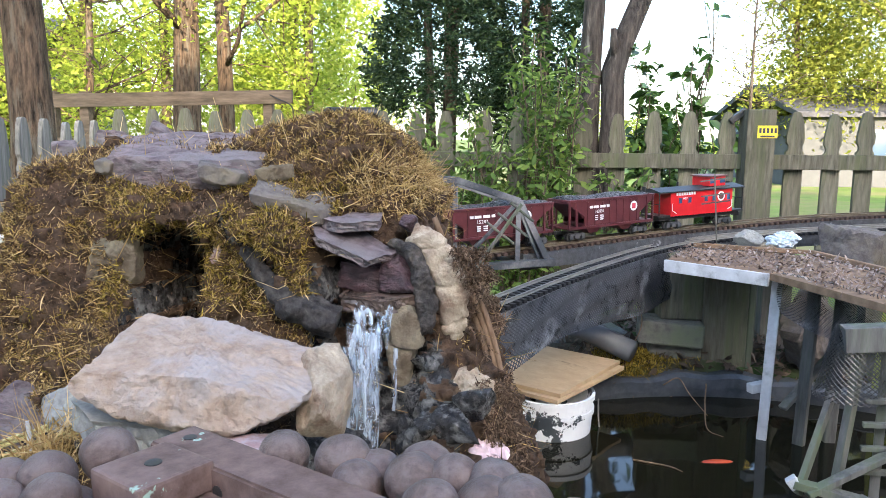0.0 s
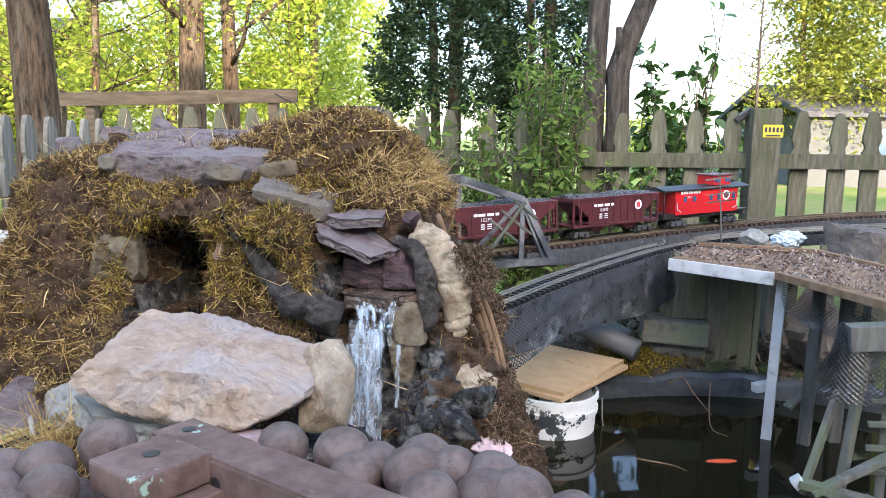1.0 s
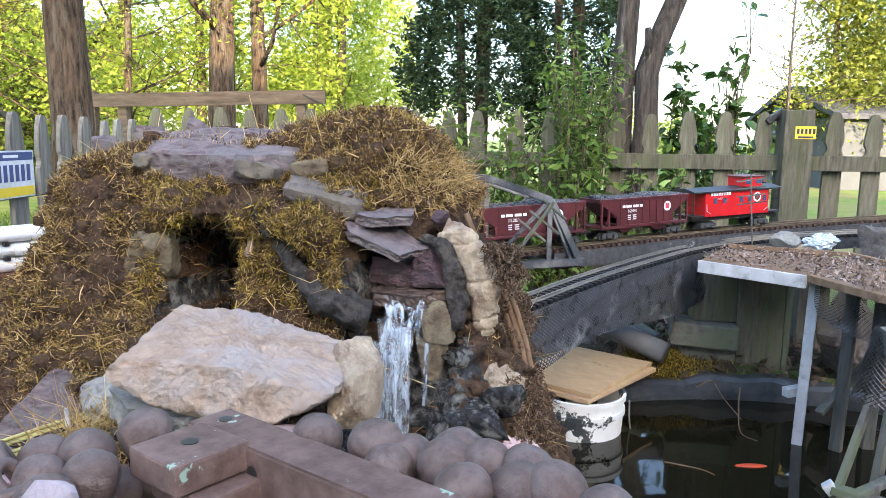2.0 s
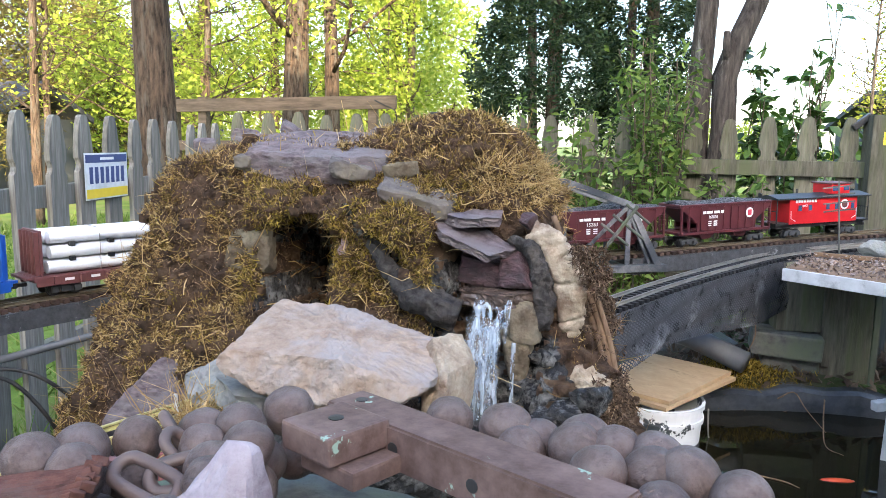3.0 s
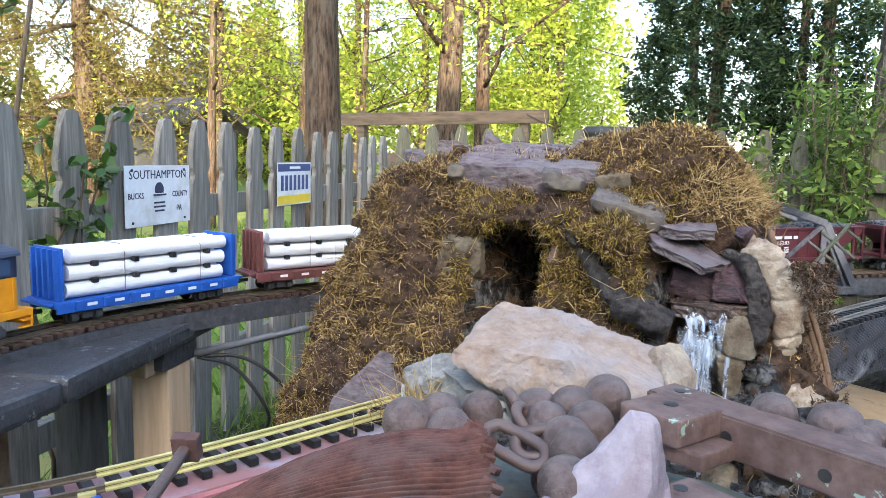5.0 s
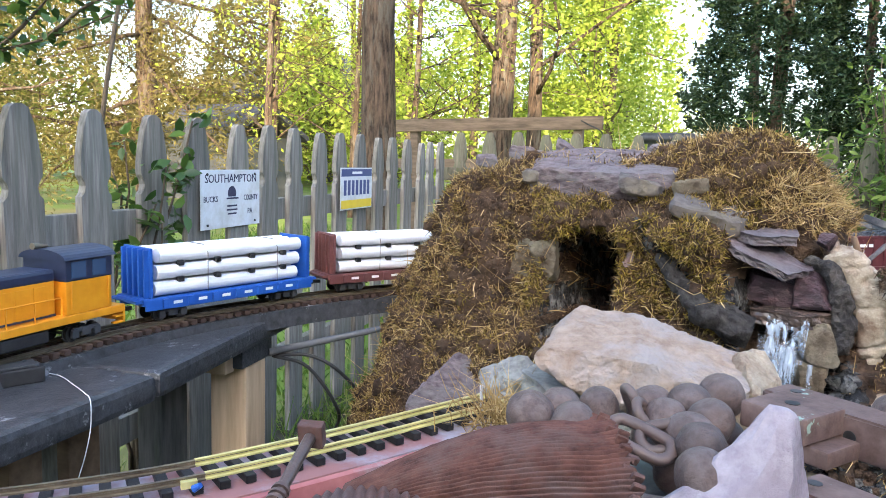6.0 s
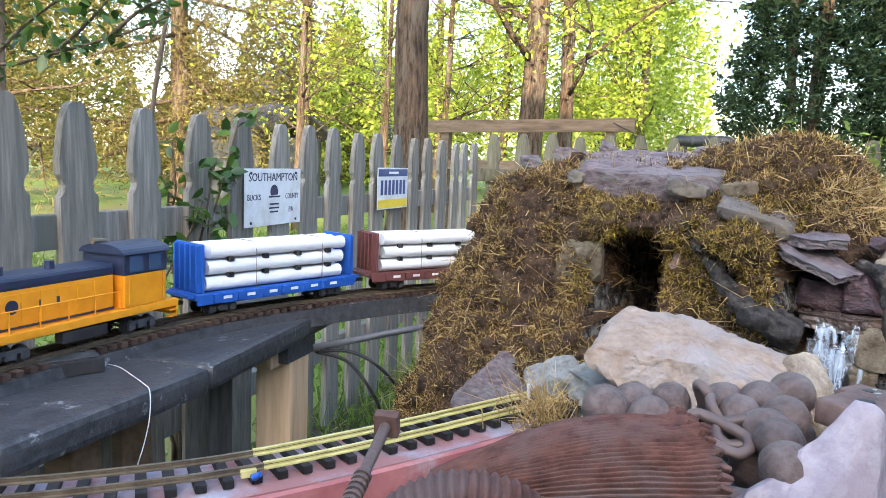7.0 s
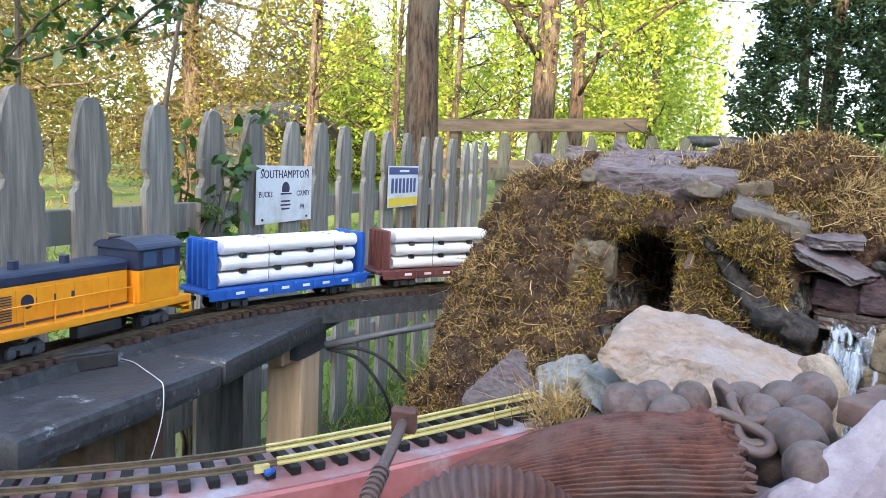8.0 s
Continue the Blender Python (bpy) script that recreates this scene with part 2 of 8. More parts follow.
L = dict(
    moss=leaf_mat("moss_blade", (0.028, 0.019, 0.008), (0.255, 0.157, 0.056), (0.66, 0.48, 0.22), 0.06, 0.9, 0.62),
    greenmoss=leaf_mat("green_moss_blade", (0.030, 0.026, 0.006), (0.225, 0.160, 0.028), (0.50, 0.365, 0.075), 0.06, 0.9, 0.6),
    straw=leaf_mat("straw", (0.24, 0.15, 0.06), (0.46, 0.31, 0.125), (0.66, 0.50, 0.26), 0.2, 0.8),
    spring=leaf_mat("spring_leaf", (0.18, 0.25, 0.03), (0.29, 0.37, 0.05), (0.42, 0.46, 0.09), 0.45),
    gold=leaf_mat("golden_leaf", (0.13, 0.15, 0.03), (0.18, 0.20, 0.042), (0.23, 0.235, 0.06), 0.45),
    lime=leaf_mat("lime_leaf", (0.15, 0.18, 0.028), (0.22, 0.25, 0.042), (0.29, 0.31, 0.065), 0.45),
    conifer=leaf_mat("dark_conifer", (0.012, 0.028, 0.014), (0.03, 0.055, 0.024), (0.06, 0.085, 0.03), 0.15),
    pine=leaf_mat("pine_needle", (0.100, 0.088, 0.028), (0.135, 0.115, 0.036), (0.175, 0.145, 0.048), 0.3),
    shrub=leaf_mat("shrub_leaf", (0.045, 0.085, 0.018), (0.11, 0.18, 0.035), (0.23, 0.30, 0.07), 0.35),
    glossy=leaf_mat("glossy_leaf", (0.03, 0.07, 0.015), (0.06, 0.12, 0.02), (0.10, 0.18, 0.03), 0.25, 0.3),
    grass=leaf_mat("grass_blade", (0.06, 0.12, 0.02), (0.14, 0.22, 0.035), (0.28, 0.30, 0.10), 0.3),
    litter=leaf_mat("dead_leaf", (0.06, 0.045, 0.035), (0.13, 0.095, 0.07), (0.22, 0.17, 0.13), 0.1, 0.9),
)
w = bpy.data.materials.new("pond_water")
w.use_nodes = True
wp = w.node_tree.nodes["Principled BSDF"]
wp.inputs["Base Color"].default_value = (0.012, 0.011, 0.006, 1)
wp.inputs["Roughness"].default_value = 0.04
wp.inputs["IOR"].default_value = 1.33
wp.inputs["Transmission Weight"].default_value = 0.15
wnz = w.node_tree.nodes.new("ShaderNodeTexNoise")
wnz.inputs["Scale"].default_value = 9
wbp = w.node_tree.nodes.new("ShaderNodeBump")
wbp.inputs["Strength"].default_value, wbp.inputs["Distance"].default_value = 0.12, 0.01
w.node_tree.links.new(wnz.outputs["Fac"], wbp.inputs["Height"])
w.node_tree.links.new(wbp.outputs["Normal"], wp.inputs["Normal"])
M["water"] = w
def water_mat(name, lo, hi):
    """White broken water: streaks along z, clear between."""
    m = bpy.data.materials.new(name)
    m.use_nodes = True
    n, l = m.node_tree.nodes, m.node_tree.links
    p = n["Principled BSDF"]
    p.inputs["Base Color"].default_value = (0.52, 0.60, 0.68, 1)
    p.inputs["Roughness"].default_value = 0.15
    co, mp, nz, rp = n.new("ShaderNodeTexCoord"), n.new("ShaderNodeMapping"), n.new("ShaderNodeTexNoise"), n.new("ShaderNodeValToRGB")
    mp.inputs["Scale"].default_value = (130, 130, 16)
    nz.inputs["Scale"].default_value, nz.inputs["Detail"].default_value = 1.0, 5
    rp.color_ramp.elements[0].position, rp.color_ramp.elements[1].position = lo, hi
    l.new(co.outputs["Object"], mp.inputs["Vector"])
    l.new(mp.outputs["Vector"], nz.inputs["Vector"])
    l.new(nz.outputs["Fac"], rp.inputs["Fac"])
    tr_, mx = n.new("ShaderNodeBsdfTransparent"), n.new("ShaderNodeMixShader")
    l.new(rp.outputs["Color"], mx.inputs["Fac"])
    l.new(tr_.outputs["BSDF"], mx.inputs[1])
    l.new(p.outputs["BSDF"], mx.inputs[2])
    l.new(mx.outputs["Shader"], n["Material Output"].inputs["Surface"])
    return m


M["fall"] = water_mat("falling_water", 0.36, 0.86)
g = bpy.data.materials.new("window_glass")
g.use_nodes = True
gp = g.node_tree.nodes["Principled BSDF"]
gp.inputs["Base Color"].default_value = (0.05, 0.09, 0.16, 1)
gp.inputs["Roughness"].default_value = 0.06
M["glass"] = g


# ---- building helpers ----
def thing(name, label, category, at=(0, 0, 0), group="", kind="", turn=0.0):
    e = new(name)
    e.empty_display_size = 0.05
    e.location = at
    e.rotation_euler = (0, 0, turn)
    return tagged(e, label, category, group, kind)


def part(name, bm, material, parent=None, label="", smooth=False):
    me = bpy.data.meshes.new(name)
    if smooth:
        for fc in bm.faces:
            fc.smooth = True
    bm.normal_update()
    bm.to_mesh(me)
    bm.free()
    me.materials.append(material)
    ob = new(name, me)
    if parent is not None:
        ob.parent = parent
    if label:
        ob["label"] = label
    return ob


def share(name, me, parent, m):
    ob = new(name, me)
    ob.parent = parent
    ob.matrix_basis = m
    return ob


def mesh_np(name, verts, faces, material, parent=None, label=""):
    """A mesh from numpy arrays: verts (n, 3), faces (m, k)."""
    me = bpy.data.meshes.new(name)
    k = faces.shape[1]
    me.vertices.add(len(verts))
    me.vertices.foreach_set("co", np.asarray(verts, dtype=np.float32).ravel())
    me.loops.add(faces.size)
    me.loops.foreach_set("vertex_index", faces.astype(np.int32).ravel())
    me.polygons.add(len(faces))
    me.polygons.foreach_set("loop_start", np.arange(0, faces.size, k, dtype=np.int32))
    me.update(calc_edges=True)
    me.validate()
    me.materials.append(material)
    ob = new(name, me)
    if parent is not None:
        ob.parent = parent
    if label:
        ob["label"] = label
    return ob


def box(bm, size, at=(0, 0, 0), rot=None, bevel=0.0):
    m = Matrix.Translation(at) @ (rot.to_4x4() if rot is not None else Matrix.Identity(4)) @ Matrix.Diagonal((*size, 1))
    vs = bmesh.ops.create_cube(bm, size=1, matrix=m)["verts"]
    if bevel:
        es = list({e for v in vs for e in v.link_edges})
        bmesh.ops.bevel(bm, geom=es, offset=bevel, segments=2, affect="EDGES", profile=0.6)
    return bm


def cyl(bm, a, b, r, seg=10, r2=None):
    a, b = Vector(a), Vector(b)
    m = Matrix.Translation((a + b) / 2) @ (b - a).to_track_quat("Z", "Y").to_matrix().to_4x4()
    bmesh.ops.create_cone(bm, cap_ends=True, segments=seg, radius1=r, radius2=r if r2 is None else r2, depth=(b - a).length, matrix=m)
    return bm


def bmnew():
    return bmesh.new()


def spline(ctrl, n=24):
    """Catmull-Rom through the points: many points along it."""
    c = [np.array(p, float) for p in ctrl]
    c = [2 * c[0] - c[1]] + c + [2 * c[-1] - c[-2]]
    out = []
    for i in range(1, len(c) - 2):
        for k in range(n):
            t = k / n
            p0, p1, p2, p3 = c[i - 1], c[i], c[i + 1], c[i + 2]
            out.append(0.5 * (2 * p1 + (p2 - p0) * t + (2 * p0 - 5 * p1 + 4 * p2 - p3) * t * t + (3 * p1 - p0 - 3 * p2 + p3) * t ** 3))
    out.append(c[-2])
    return np.array(out)


def along(pts, step, start=0.0, end=None):
    """Points and headings at even steps along a polyline."""
    d = np.r_[0, np.cumsum(np.linalg.norm(np.diff(pts, axis=0), axis=1))]
    s = np.arange(start, d[-1] if end is None else min(end, d[-1]), step)
    p = np.stack([np.interp(s, d, pts[:, i]) for i in range(3)], 1)
    q = np.stack([np.interp(s + 0.004, d, pts[:, i]) for i in range(3)], 1)
    q0 = np.stack([np.interp(s - 0.004, d, pts[:, i]) for i in range(3)], 1)
    return p, q - q0


def sweep(bm, pts, profile):
    """Sweeps a closed profile (side, up) along a polyline, its up kept vertical."""
    pts = np.array(pts)
    t = np.gradient(pts, axis=0)
    side = np.stack([t[:, 1], -t[:, 0], 0 * t[:, 0]], 1)
    side /= np.linalg.norm(side, axis=1)[:, None] + 1e-9
    rows = [[bm.verts.new(tuple(p + s * a + np.array((0, 0, b)))) for a, b in profile] for p, s in zip(pts, side)]
    k = len(profile)
    for r0, r1 in zip(rows, rows[1:]):
        for i in range(k):
            bm.faces.new((r0[i], r0[(i + 1) % k], r1[(i + 1) % k], r1[i]))
    bm.faces.new(rows[0][::-1])
    bm.faces.new(rows[-1])
    bmesh.ops.recalc_face_normals(bm, faces=bm.faces)
    return bm


def tube(bm, pts, radii, seg=8, rough=0.0):
    """A tapered tube through points."""
    pts = [Vector(p) for p in pts]
    rows = []
    ref = Vector((0.31, 0.95, 0.1))
    for i, p in enumerate(pts):
        t = (pts[min(i + 1, len(pts) - 1)] - pts[max(i - 1, 0)]).normalized()
        u = t.cross(ref)
        if u.length < 0.05:
            u = t.cross(Vector((1, 0, 0)))
        u.normalize()
        v = t.cross(u)
        row = []
        for k in range(seg):
            a = 2 * math.pi * k / seg
            r = radii[i] * (1 + rough * noise.noise(p * 3 + Vector((math.cos(a), math.sin(a), 0)) * 1.3))
            row.append(bm.verts.new(p + (u * math.cos(a) + v * math.sin(a)) * r))
        rows.append(row)
    for r0, r1 in zip(rows, rows[1:]):
        for k in range(seg):
            bm.faces.new((r0[k], r0[(k + 1) % seg], r1[(k + 1) % seg], r1[k]))
    bm.faces.new(rows[-1])
    bm.faces.new(rows[0][::-1])
    return bm


def rock_bm(dims, seed, n=16, grain=0.05, flat=0.0, peak=0.0, level=4):
    """A broken stone: a round body cut by planes, its faces uneven and its edges worn. It sits on z = 0."""
    rg = np.random.default_rng(seed)
    bm = bmnew()
    bmesh.ops.create_icosphere(bm, subdivisions=level, radius=1.0)
    u = np.array([v.co[:] for v in bm.verts])
    reach = (np.abs(u) ** 3.2).sum(1) ** (-1 / 3.2)
    for k in range(n):
        q = rg.normal(size=3)
        if flat:
            q[2] *= 0.2
        q /= np.linalg.norm(q)
        d = rg.uniform(0.62, 0.98)
        c = u @ q
        reach = np.where(c > 0.05, np.minimum(reach, d / np.maximum(c, 0.05)), reach)
    if flat:
        for q, d in ((np.array((0.06, -0.04, 1.0)), 0.42), (np.array((-0.03, 0.05, -1.0)), 0.42)):
            c = u @ q
            reach = np.where(c > 0.02, np.minimum(reach, d / np.maximum(c, 0.02)), reach)
    u = u * reach[:, None]
    u /= np.abs(u).max(0)
    if peak:
        u[:, :2] *= (1 - peak * (u[:, 2:] + 1) / 2)
    p = u * np.array(dims) / 2
    m = min(dims)
    for v, c in zip(bm.verts, p):
        v.co = c
    bm.normal_update()
    off = Vector((seed * 1.7, seed * 0.3, 0))
    for v in bm.verts:
        d = noise.fractal(v.co * (1.6 / m) + off, 0.9, 2.1, 4) * grain * m * 0.8
        d += 0.5 * grain * m * noise.noise(v.co * (9 / m) + off) + 0.3 * grain * m * noise.noise(v.co * (21 / m) + off)
        v.co += v.normal * d
    lo = min(v.co.z for v in bm.verts)
    bmesh.ops.translate(bm, verts=bm.verts, vec=(0, 0, -lo))
    return bm


def rock(name, at, dims, seed, material, label, category="rock", turn=(0, 0, 0), **k):
    ob = part(name, rock_bm(dims, seed, **k), material)
    ob.matrix_world = pose(*at, *turn)
    return tagged(ob, label, category)


def hewn_bm(planes, seed, grain=0.004, chips=8, level=4):
    """A split stone bounded by planes (normal, distance from its middle), with chipped corners and a rough skin."""
    rg = np.random.default_rng(seed)
    bm = bmnew()
    bmesh.ops.create_icosphere(bm, subdivisions=level, radius=1.0)
    u = np.array([v.co[:] for v in bm.verts])
    reach = np.full(len(u), 9.0)
    for q, d in planes:
        q = np.array(q, float)
        q /= np.linalg.norm(q)
        c = u @ q
        reach = np.where(c > 0.01, np.minimum(reach, d / np.maximum(c, 0.01)), reach)
    p = u * reach[:, None]
    for _ in range(chips):
        q = rg.normal(size=3)
        q /= np.linalg.norm(q)
        c = p @ q
        d = c.max() * rg.uniform(0.86, 0.96)
        p = np.where((c > d)[:, None], p * (d / np.maximum(c, 1e-6))[:, None], p)
    for v, c in zip(bm.verts, p):
        v.co = c
    bmesh.ops.smooth_vert(bm, verts=bm.verts, factor=0.2, use_axis_x=True, use_axis_y=True, use_axis_z=True)
    bm.normal_update()
    off = Vector((seed * 1.7, seed * 0.3, 0))
    for v in bm.verts:
        c = v.co + off
        v.co += v.normal * grain * (0.9 * noise.noise(c * 16) + 0.8 * noise.noise(c * 40) + 0.55 * noise.noise(c * 95) + 0.35 * noise.noise(c * 190))
    return bm


def hewn(name, at, planes, seed, material, label, turn=(0, 0, 0), category="rock", size=1.0, **k):
    ob = part(name, hewn_bm(planes, seed, **k), material)
    ob.matrix_world = pose(*at, *turn) @ Matrix.Scale(size, 4)
    return tagged(ob, label, category)


def block(hx, hy, hz, seed, skew=0.16):
    """Six uneven faces of a rough block."""
    rg = np.random.default_rng(seed)
    return [(np.array(q) + rg.normal(size=3) * skew, d) for q, d in (((1, 0, 0), hx), ((-1, 0, 0), hx), ((0, 1, 0), hy), ((0, -1, 0), hy), ((0, 0, 1), hz), ((0, 0, -1), hz))]


def plate_bm(hx, hy, hz, seed, sides=6, rough=0.003):
    """A thin split plate: a broken many-sided outline, layered edges and an uneven face."""
    rg = np.random.default_rng(seed)
    cuts = [(2 * math.pi * (k + rg.uniform(-0.3, 0.3)) / sides, rg.uniform(0.72, 1.0)) for k in range(sides)]
    n, off = 72, Vector((seed * 2.1, seed * 0.7, 0))
    bm = bmnew()

    def edge(a):
        r = min(d / max(0.12, math.cos(a - q)) for q, d in cuts)
        return min(r, 1.25) * (1 + 0.05 * noise.noise(Vector((math.cos(a) * 4, math.sin(a) * 4, seed))))

    def ring(t, z, inset):
        out = []
        for k in range(n):
            a = 2 * math.pi * k / n
            r = edge(a) * t - inset * (0.5 + noise.noise(Vector((math.cos(a) * 9, math.sin(a) * 9, z * 400 + seed))))
            p = Vector((hx * r * math.cos(a), hy * r * math.sin(a), z))
            p.z += rough * (noise.noise(p * 30 + off) + 0.6 * noise.noise(p * 80 + off))
            out.append(bm.verts.new(p))
        return out

    rows = [ring(t, hz, 0) for t in (0.15, 0.4, 0.62, 0.8, 0.92, 1.0)] + [ring(1.0, hz * z, 0.10) for z in (0.6, 0.2, -0.2, -0.6)] + [ring(t, -hz, 0) for t in (0.97, 0.6, 0.2)]
    for r0, r1 in zip(rows, rows[1:]):
        for k in range(n):
            bm.faces.new((r0[k], r1[k], r1[(k + 1) % n], r0[(k + 1) % n]))
    bm.faces.new(rows[0])
    bm.faces.new(rows[-1][::-1])
    bmesh.ops.recalc_face_normals(bm, faces=bm.faces)
    return bm


def plate(name, at, size, seed, material, label, turn=(0, 0, 0), **k):
    ob = part(name, plate_bm(*size, seed, **k), material)
    ob.matrix_world = pose(*at, *turn)
    return tagged(ob, label, "rock")


def leaves_np(c, size, rng, up=0.3, aspect=2.2, spread=0.35, droop=0.0, full=False):
    """Pointed leaves at the places c: verts and faces. full: an oval outline folded along the midrib."""
    n = len(c)
    d = rng.normal(size=(n, 3))
    d[:, 2] = d[:, 2] * 0.7 - droop
    d /= np.linalg.norm(d, axis=1)[:, None]
    nrm = rng.normal(size=(n, 3))
    nrm[:, 2] += up * 3
    s = np.cross(d, nrm)
    s /= np.linalg.norm(s, axis=1)[:, None] + 1e-9
    z = np.cross(s, d)
    ln = size * (1 + spread * rng.normal(size=(n, 1))).clip(0.4, 2)
    wd = ln / aspect
    if full:
        v = np.empty((n, 8, 3))
        bend = -z * ln * 0.10
        for k, (t, w_) in enumerate(((0.0, 0.0), (0.28, 0.44), (0.62, 0.42), (1.0, 0.0), (0.62, -0.42), (0.28, -0.44))):
            v[:, k] = c + d * ln * t + s * wd * w_ + z * wd * abs(w_) * 0.35 + bend * t * t
        v[:, 6], v[:, 7] = c + d * ln * 0.28, c + d * ln * 0.62 + bend * 0.38
        b = np.arange(n)[:, None] * 8
        return v.reshape(-1, 3), np.concatenate([b + np.array(q) for q in ((0, 1, 2, 7), (0, 7, 4, 5), (2, 3, 4, 7))])
    v = np.empty((n, 4, 3))
    v[:, 0] = c
    v[:, 1] = c + d * ln * 0.45 + s * wd / 2 + z * wd * 0.18
    v[:, 2] = c + d * ln
    v[:, 3] = c + d * ln * 0.45 - s * wd / 2 + z * wd * 0.18
    return v.reshape(-1, 3), np.arange(4 * n).reshape(n, 4)


def blades_np(c, nrm, length, width, rng, bend=0.6, wild=0.55):
    """Thin bent blades rooted at c, growing along nrm: seven corners of two quads and a tip as quads."""
    n = len(c)
    d = nrm + rng.normal(size=(n, 3)) * wild
    d /= np.linalg.norm(d, axis=1)[:, None]
    side = np.cross(d, rng.normal(size=(n, 3)))
    side /= np.linalg.norm(side, axis=1)[:, None] + 1e-9
    b = rng.normal(size=(n, 3)) * bend
    ln = length * rng.uniform(0.5, 1.4, (n, 1))
    w2 = width * rng.uniform(0.6, 1.3, (n, 1)) / 2
    m = c + d * ln * 0.5
    e = c + d * ln * 0.85 + b * ln * 0.5
    v = np.empty((n, 6, 3))
    v[:, 0], v[:, 1] = c - side * w2, c + side * w2
    v[:, 2], v[:, 3] = m + side * w2, m - side * w2
    v[:, 4], v[:, 5] = e + side * w2 * 0.3, e - side * w2 * 0.3
    base = np.arange(n)[:, None] * 6
    fs = np.concatenate([base + np.array([0, 1, 2, 3]), base + np.array([3, 2, 4, 5])])
    return v.reshape(-1, 3), fs


def sprigs_np(c, nrm, length, width, rng, wild=0.9):
    """Short stubby sprigs rooted at c: one bent tapering quad each."""
    n = len(c)
    d = nrm + rng.normal(size=(n, 3)) * wild
    d /= np.linalg.norm(d, axis=1)[:, None]
    side = np.cross(d, rng.normal(size=(n, 3)))
    side /= np.linalg.norm(side, axis=1)[:, None] + 1e-9
    ln = length * rng.gamma(5.0, 0.2, (n, 1))
    w2 = width * rng.uniform(0.6, 1.4, (n, 1)) / 2
    e = c + d * ln + rng.normal(size=(n, 3)) * ln * 0.2
    v = np.stack([c - side * w2, c + side * w2, e + side * w2 * 0.45, e - side * w2 * 0.45], 1)
    return v.reshape(-1, 3), np.arange(4 * n).reshape(n, 4)


def text_mesh(name, body, height, material, parent, m, width=None):
    """Letters in the built-in font as a thin mesh, lying in x and y of m, centred."""
    cu = bpy.data.curves.new(name, "FONT")
    cu.body, cu.size, cu.align_x, cu.align_y, cu.extrude = body, height * 1.38, "CENTER", "CENTER", 0.0004
    cu.resolution_u = 2
    tmp = bpy.data.objects.new(name, cu)
    scene.collection.objects.link(tmp)
    dg = bpy.context.evaluated_depsgraph_get()
    me = bpy.data.meshes.new_from_object(tmp.evaluated_get(dg))
    bpy.data.objects.remove(tmp)
    xs = [v.co.x for v in me.vertices]
    k = 1.0 if width is None else width / (max(xs) - min(xs))
    me.materials.clear()
    me.materials.append(material)
    ob = new(name, me)
    ob.parent = parent
    ob.matrix_basis = m @ Matrix.Diagonal((k, 1, 1, 1))
    return ob


# ---- ground, pond ----
def smooth(a, b, x):
    t = min(1, max(0, (x - a) / (b - a)))
    return t * t * (3 - 2 * t)


def ground_z(x, y):
    z = 0.08 + 0.03 * noise.noise(Vector((x * 1.3, y * 1.3, 0)))
    bank = smooth(-1.0, -0.4, x) * (1 - smooth(3.2, 4.4, y)) * smooth(0.3, 1.0, y) * (1 - smooth(2.4, 3.6, x))
    z += 0.33 * bank + 0.02 * bank * noise.noise(Vector((x * 6, y * 6, 3)))
    r = math.hypot((x - 0.75) / 0.95, (y - 1.72) / 0.80)
    z -= 0.75 * (1 - smooth(0.80, 1.03, r))
    return z


def axis(a, b, fine, lo, hi):
    v = list(np.arange(a, b, fine))
    step, x = fine, b
    while x < hi:
        v.append(x)
        step *= 1.35
        x += step
    v.append(hi)
    step, x = fine, a
    while x > lo:
        step *= 1.35
        x -= step
        v.insert(0, max(x, lo))
    return np.array(v)


gx, gy = axis(-2.2, 2.2, 0.045, -600, 600), axis(0.2, 4.2, 0.045, -300, 900)
gv = np.array([(x, y, ground_z(x, y)) for y in gy for x in gx])
nx = len(gx)
gf = np.array([(j * nx + i, j * nx + i + 1, (j + 1) * nx + i + 1, (j + 1) * nx + i) for j in range(len(gy) - 1) for i in range(nx - 1)])
ground = tagged(mesh_np("ground", gv, gf, M["ground"]), "brown and green earth with leaf litter and grass", "ground", kind="structure")
ground.data.materials.append(M["lawn"])
for p in ground.data.polygons:
    c = p.center
    p.use_smooth = True
    if c.x < -1.95 or c.y > 4.2 or c.y < -3 or c.x > 3.4:
        p.material_index = 1

bm = bmnew()
bmesh.ops.create_circle(bm, cap_ends=True, segments=48, radius=1, matrix=Matrix.Translation((0.75, 1.72, 0.32)) @ Matrix.Diagonal((1.0, 0.85, 1, 1)))
tagged(part("water", bm, M["water"]), "dark still pond water with reflections", "water", kind="structure")

# folded liner round the far edge of the pond
arc = [(0.75 + 0.93 * math.cos(a), 1.72 + 0.79 * math.sin(a), 0.372 + 0.008 * math.sin(a * 9) + 0.006 * math.sin(a * 31)) for a in np.linspace(0.15, 2.75, 70)]
bm = sweep(bmnew(), arc, [(0.10, -0.10), (0.10, 0.006), (0.04, 0.016), (-0.012, 0.012), (-0.028, 0.002), (-0.030, -0.030), (-0.022, -0.12)])
tagged(part("pond_liner", bm, M["liner"]), "dark blue-black pond liner folded over the bank", "liner", kind="structure")

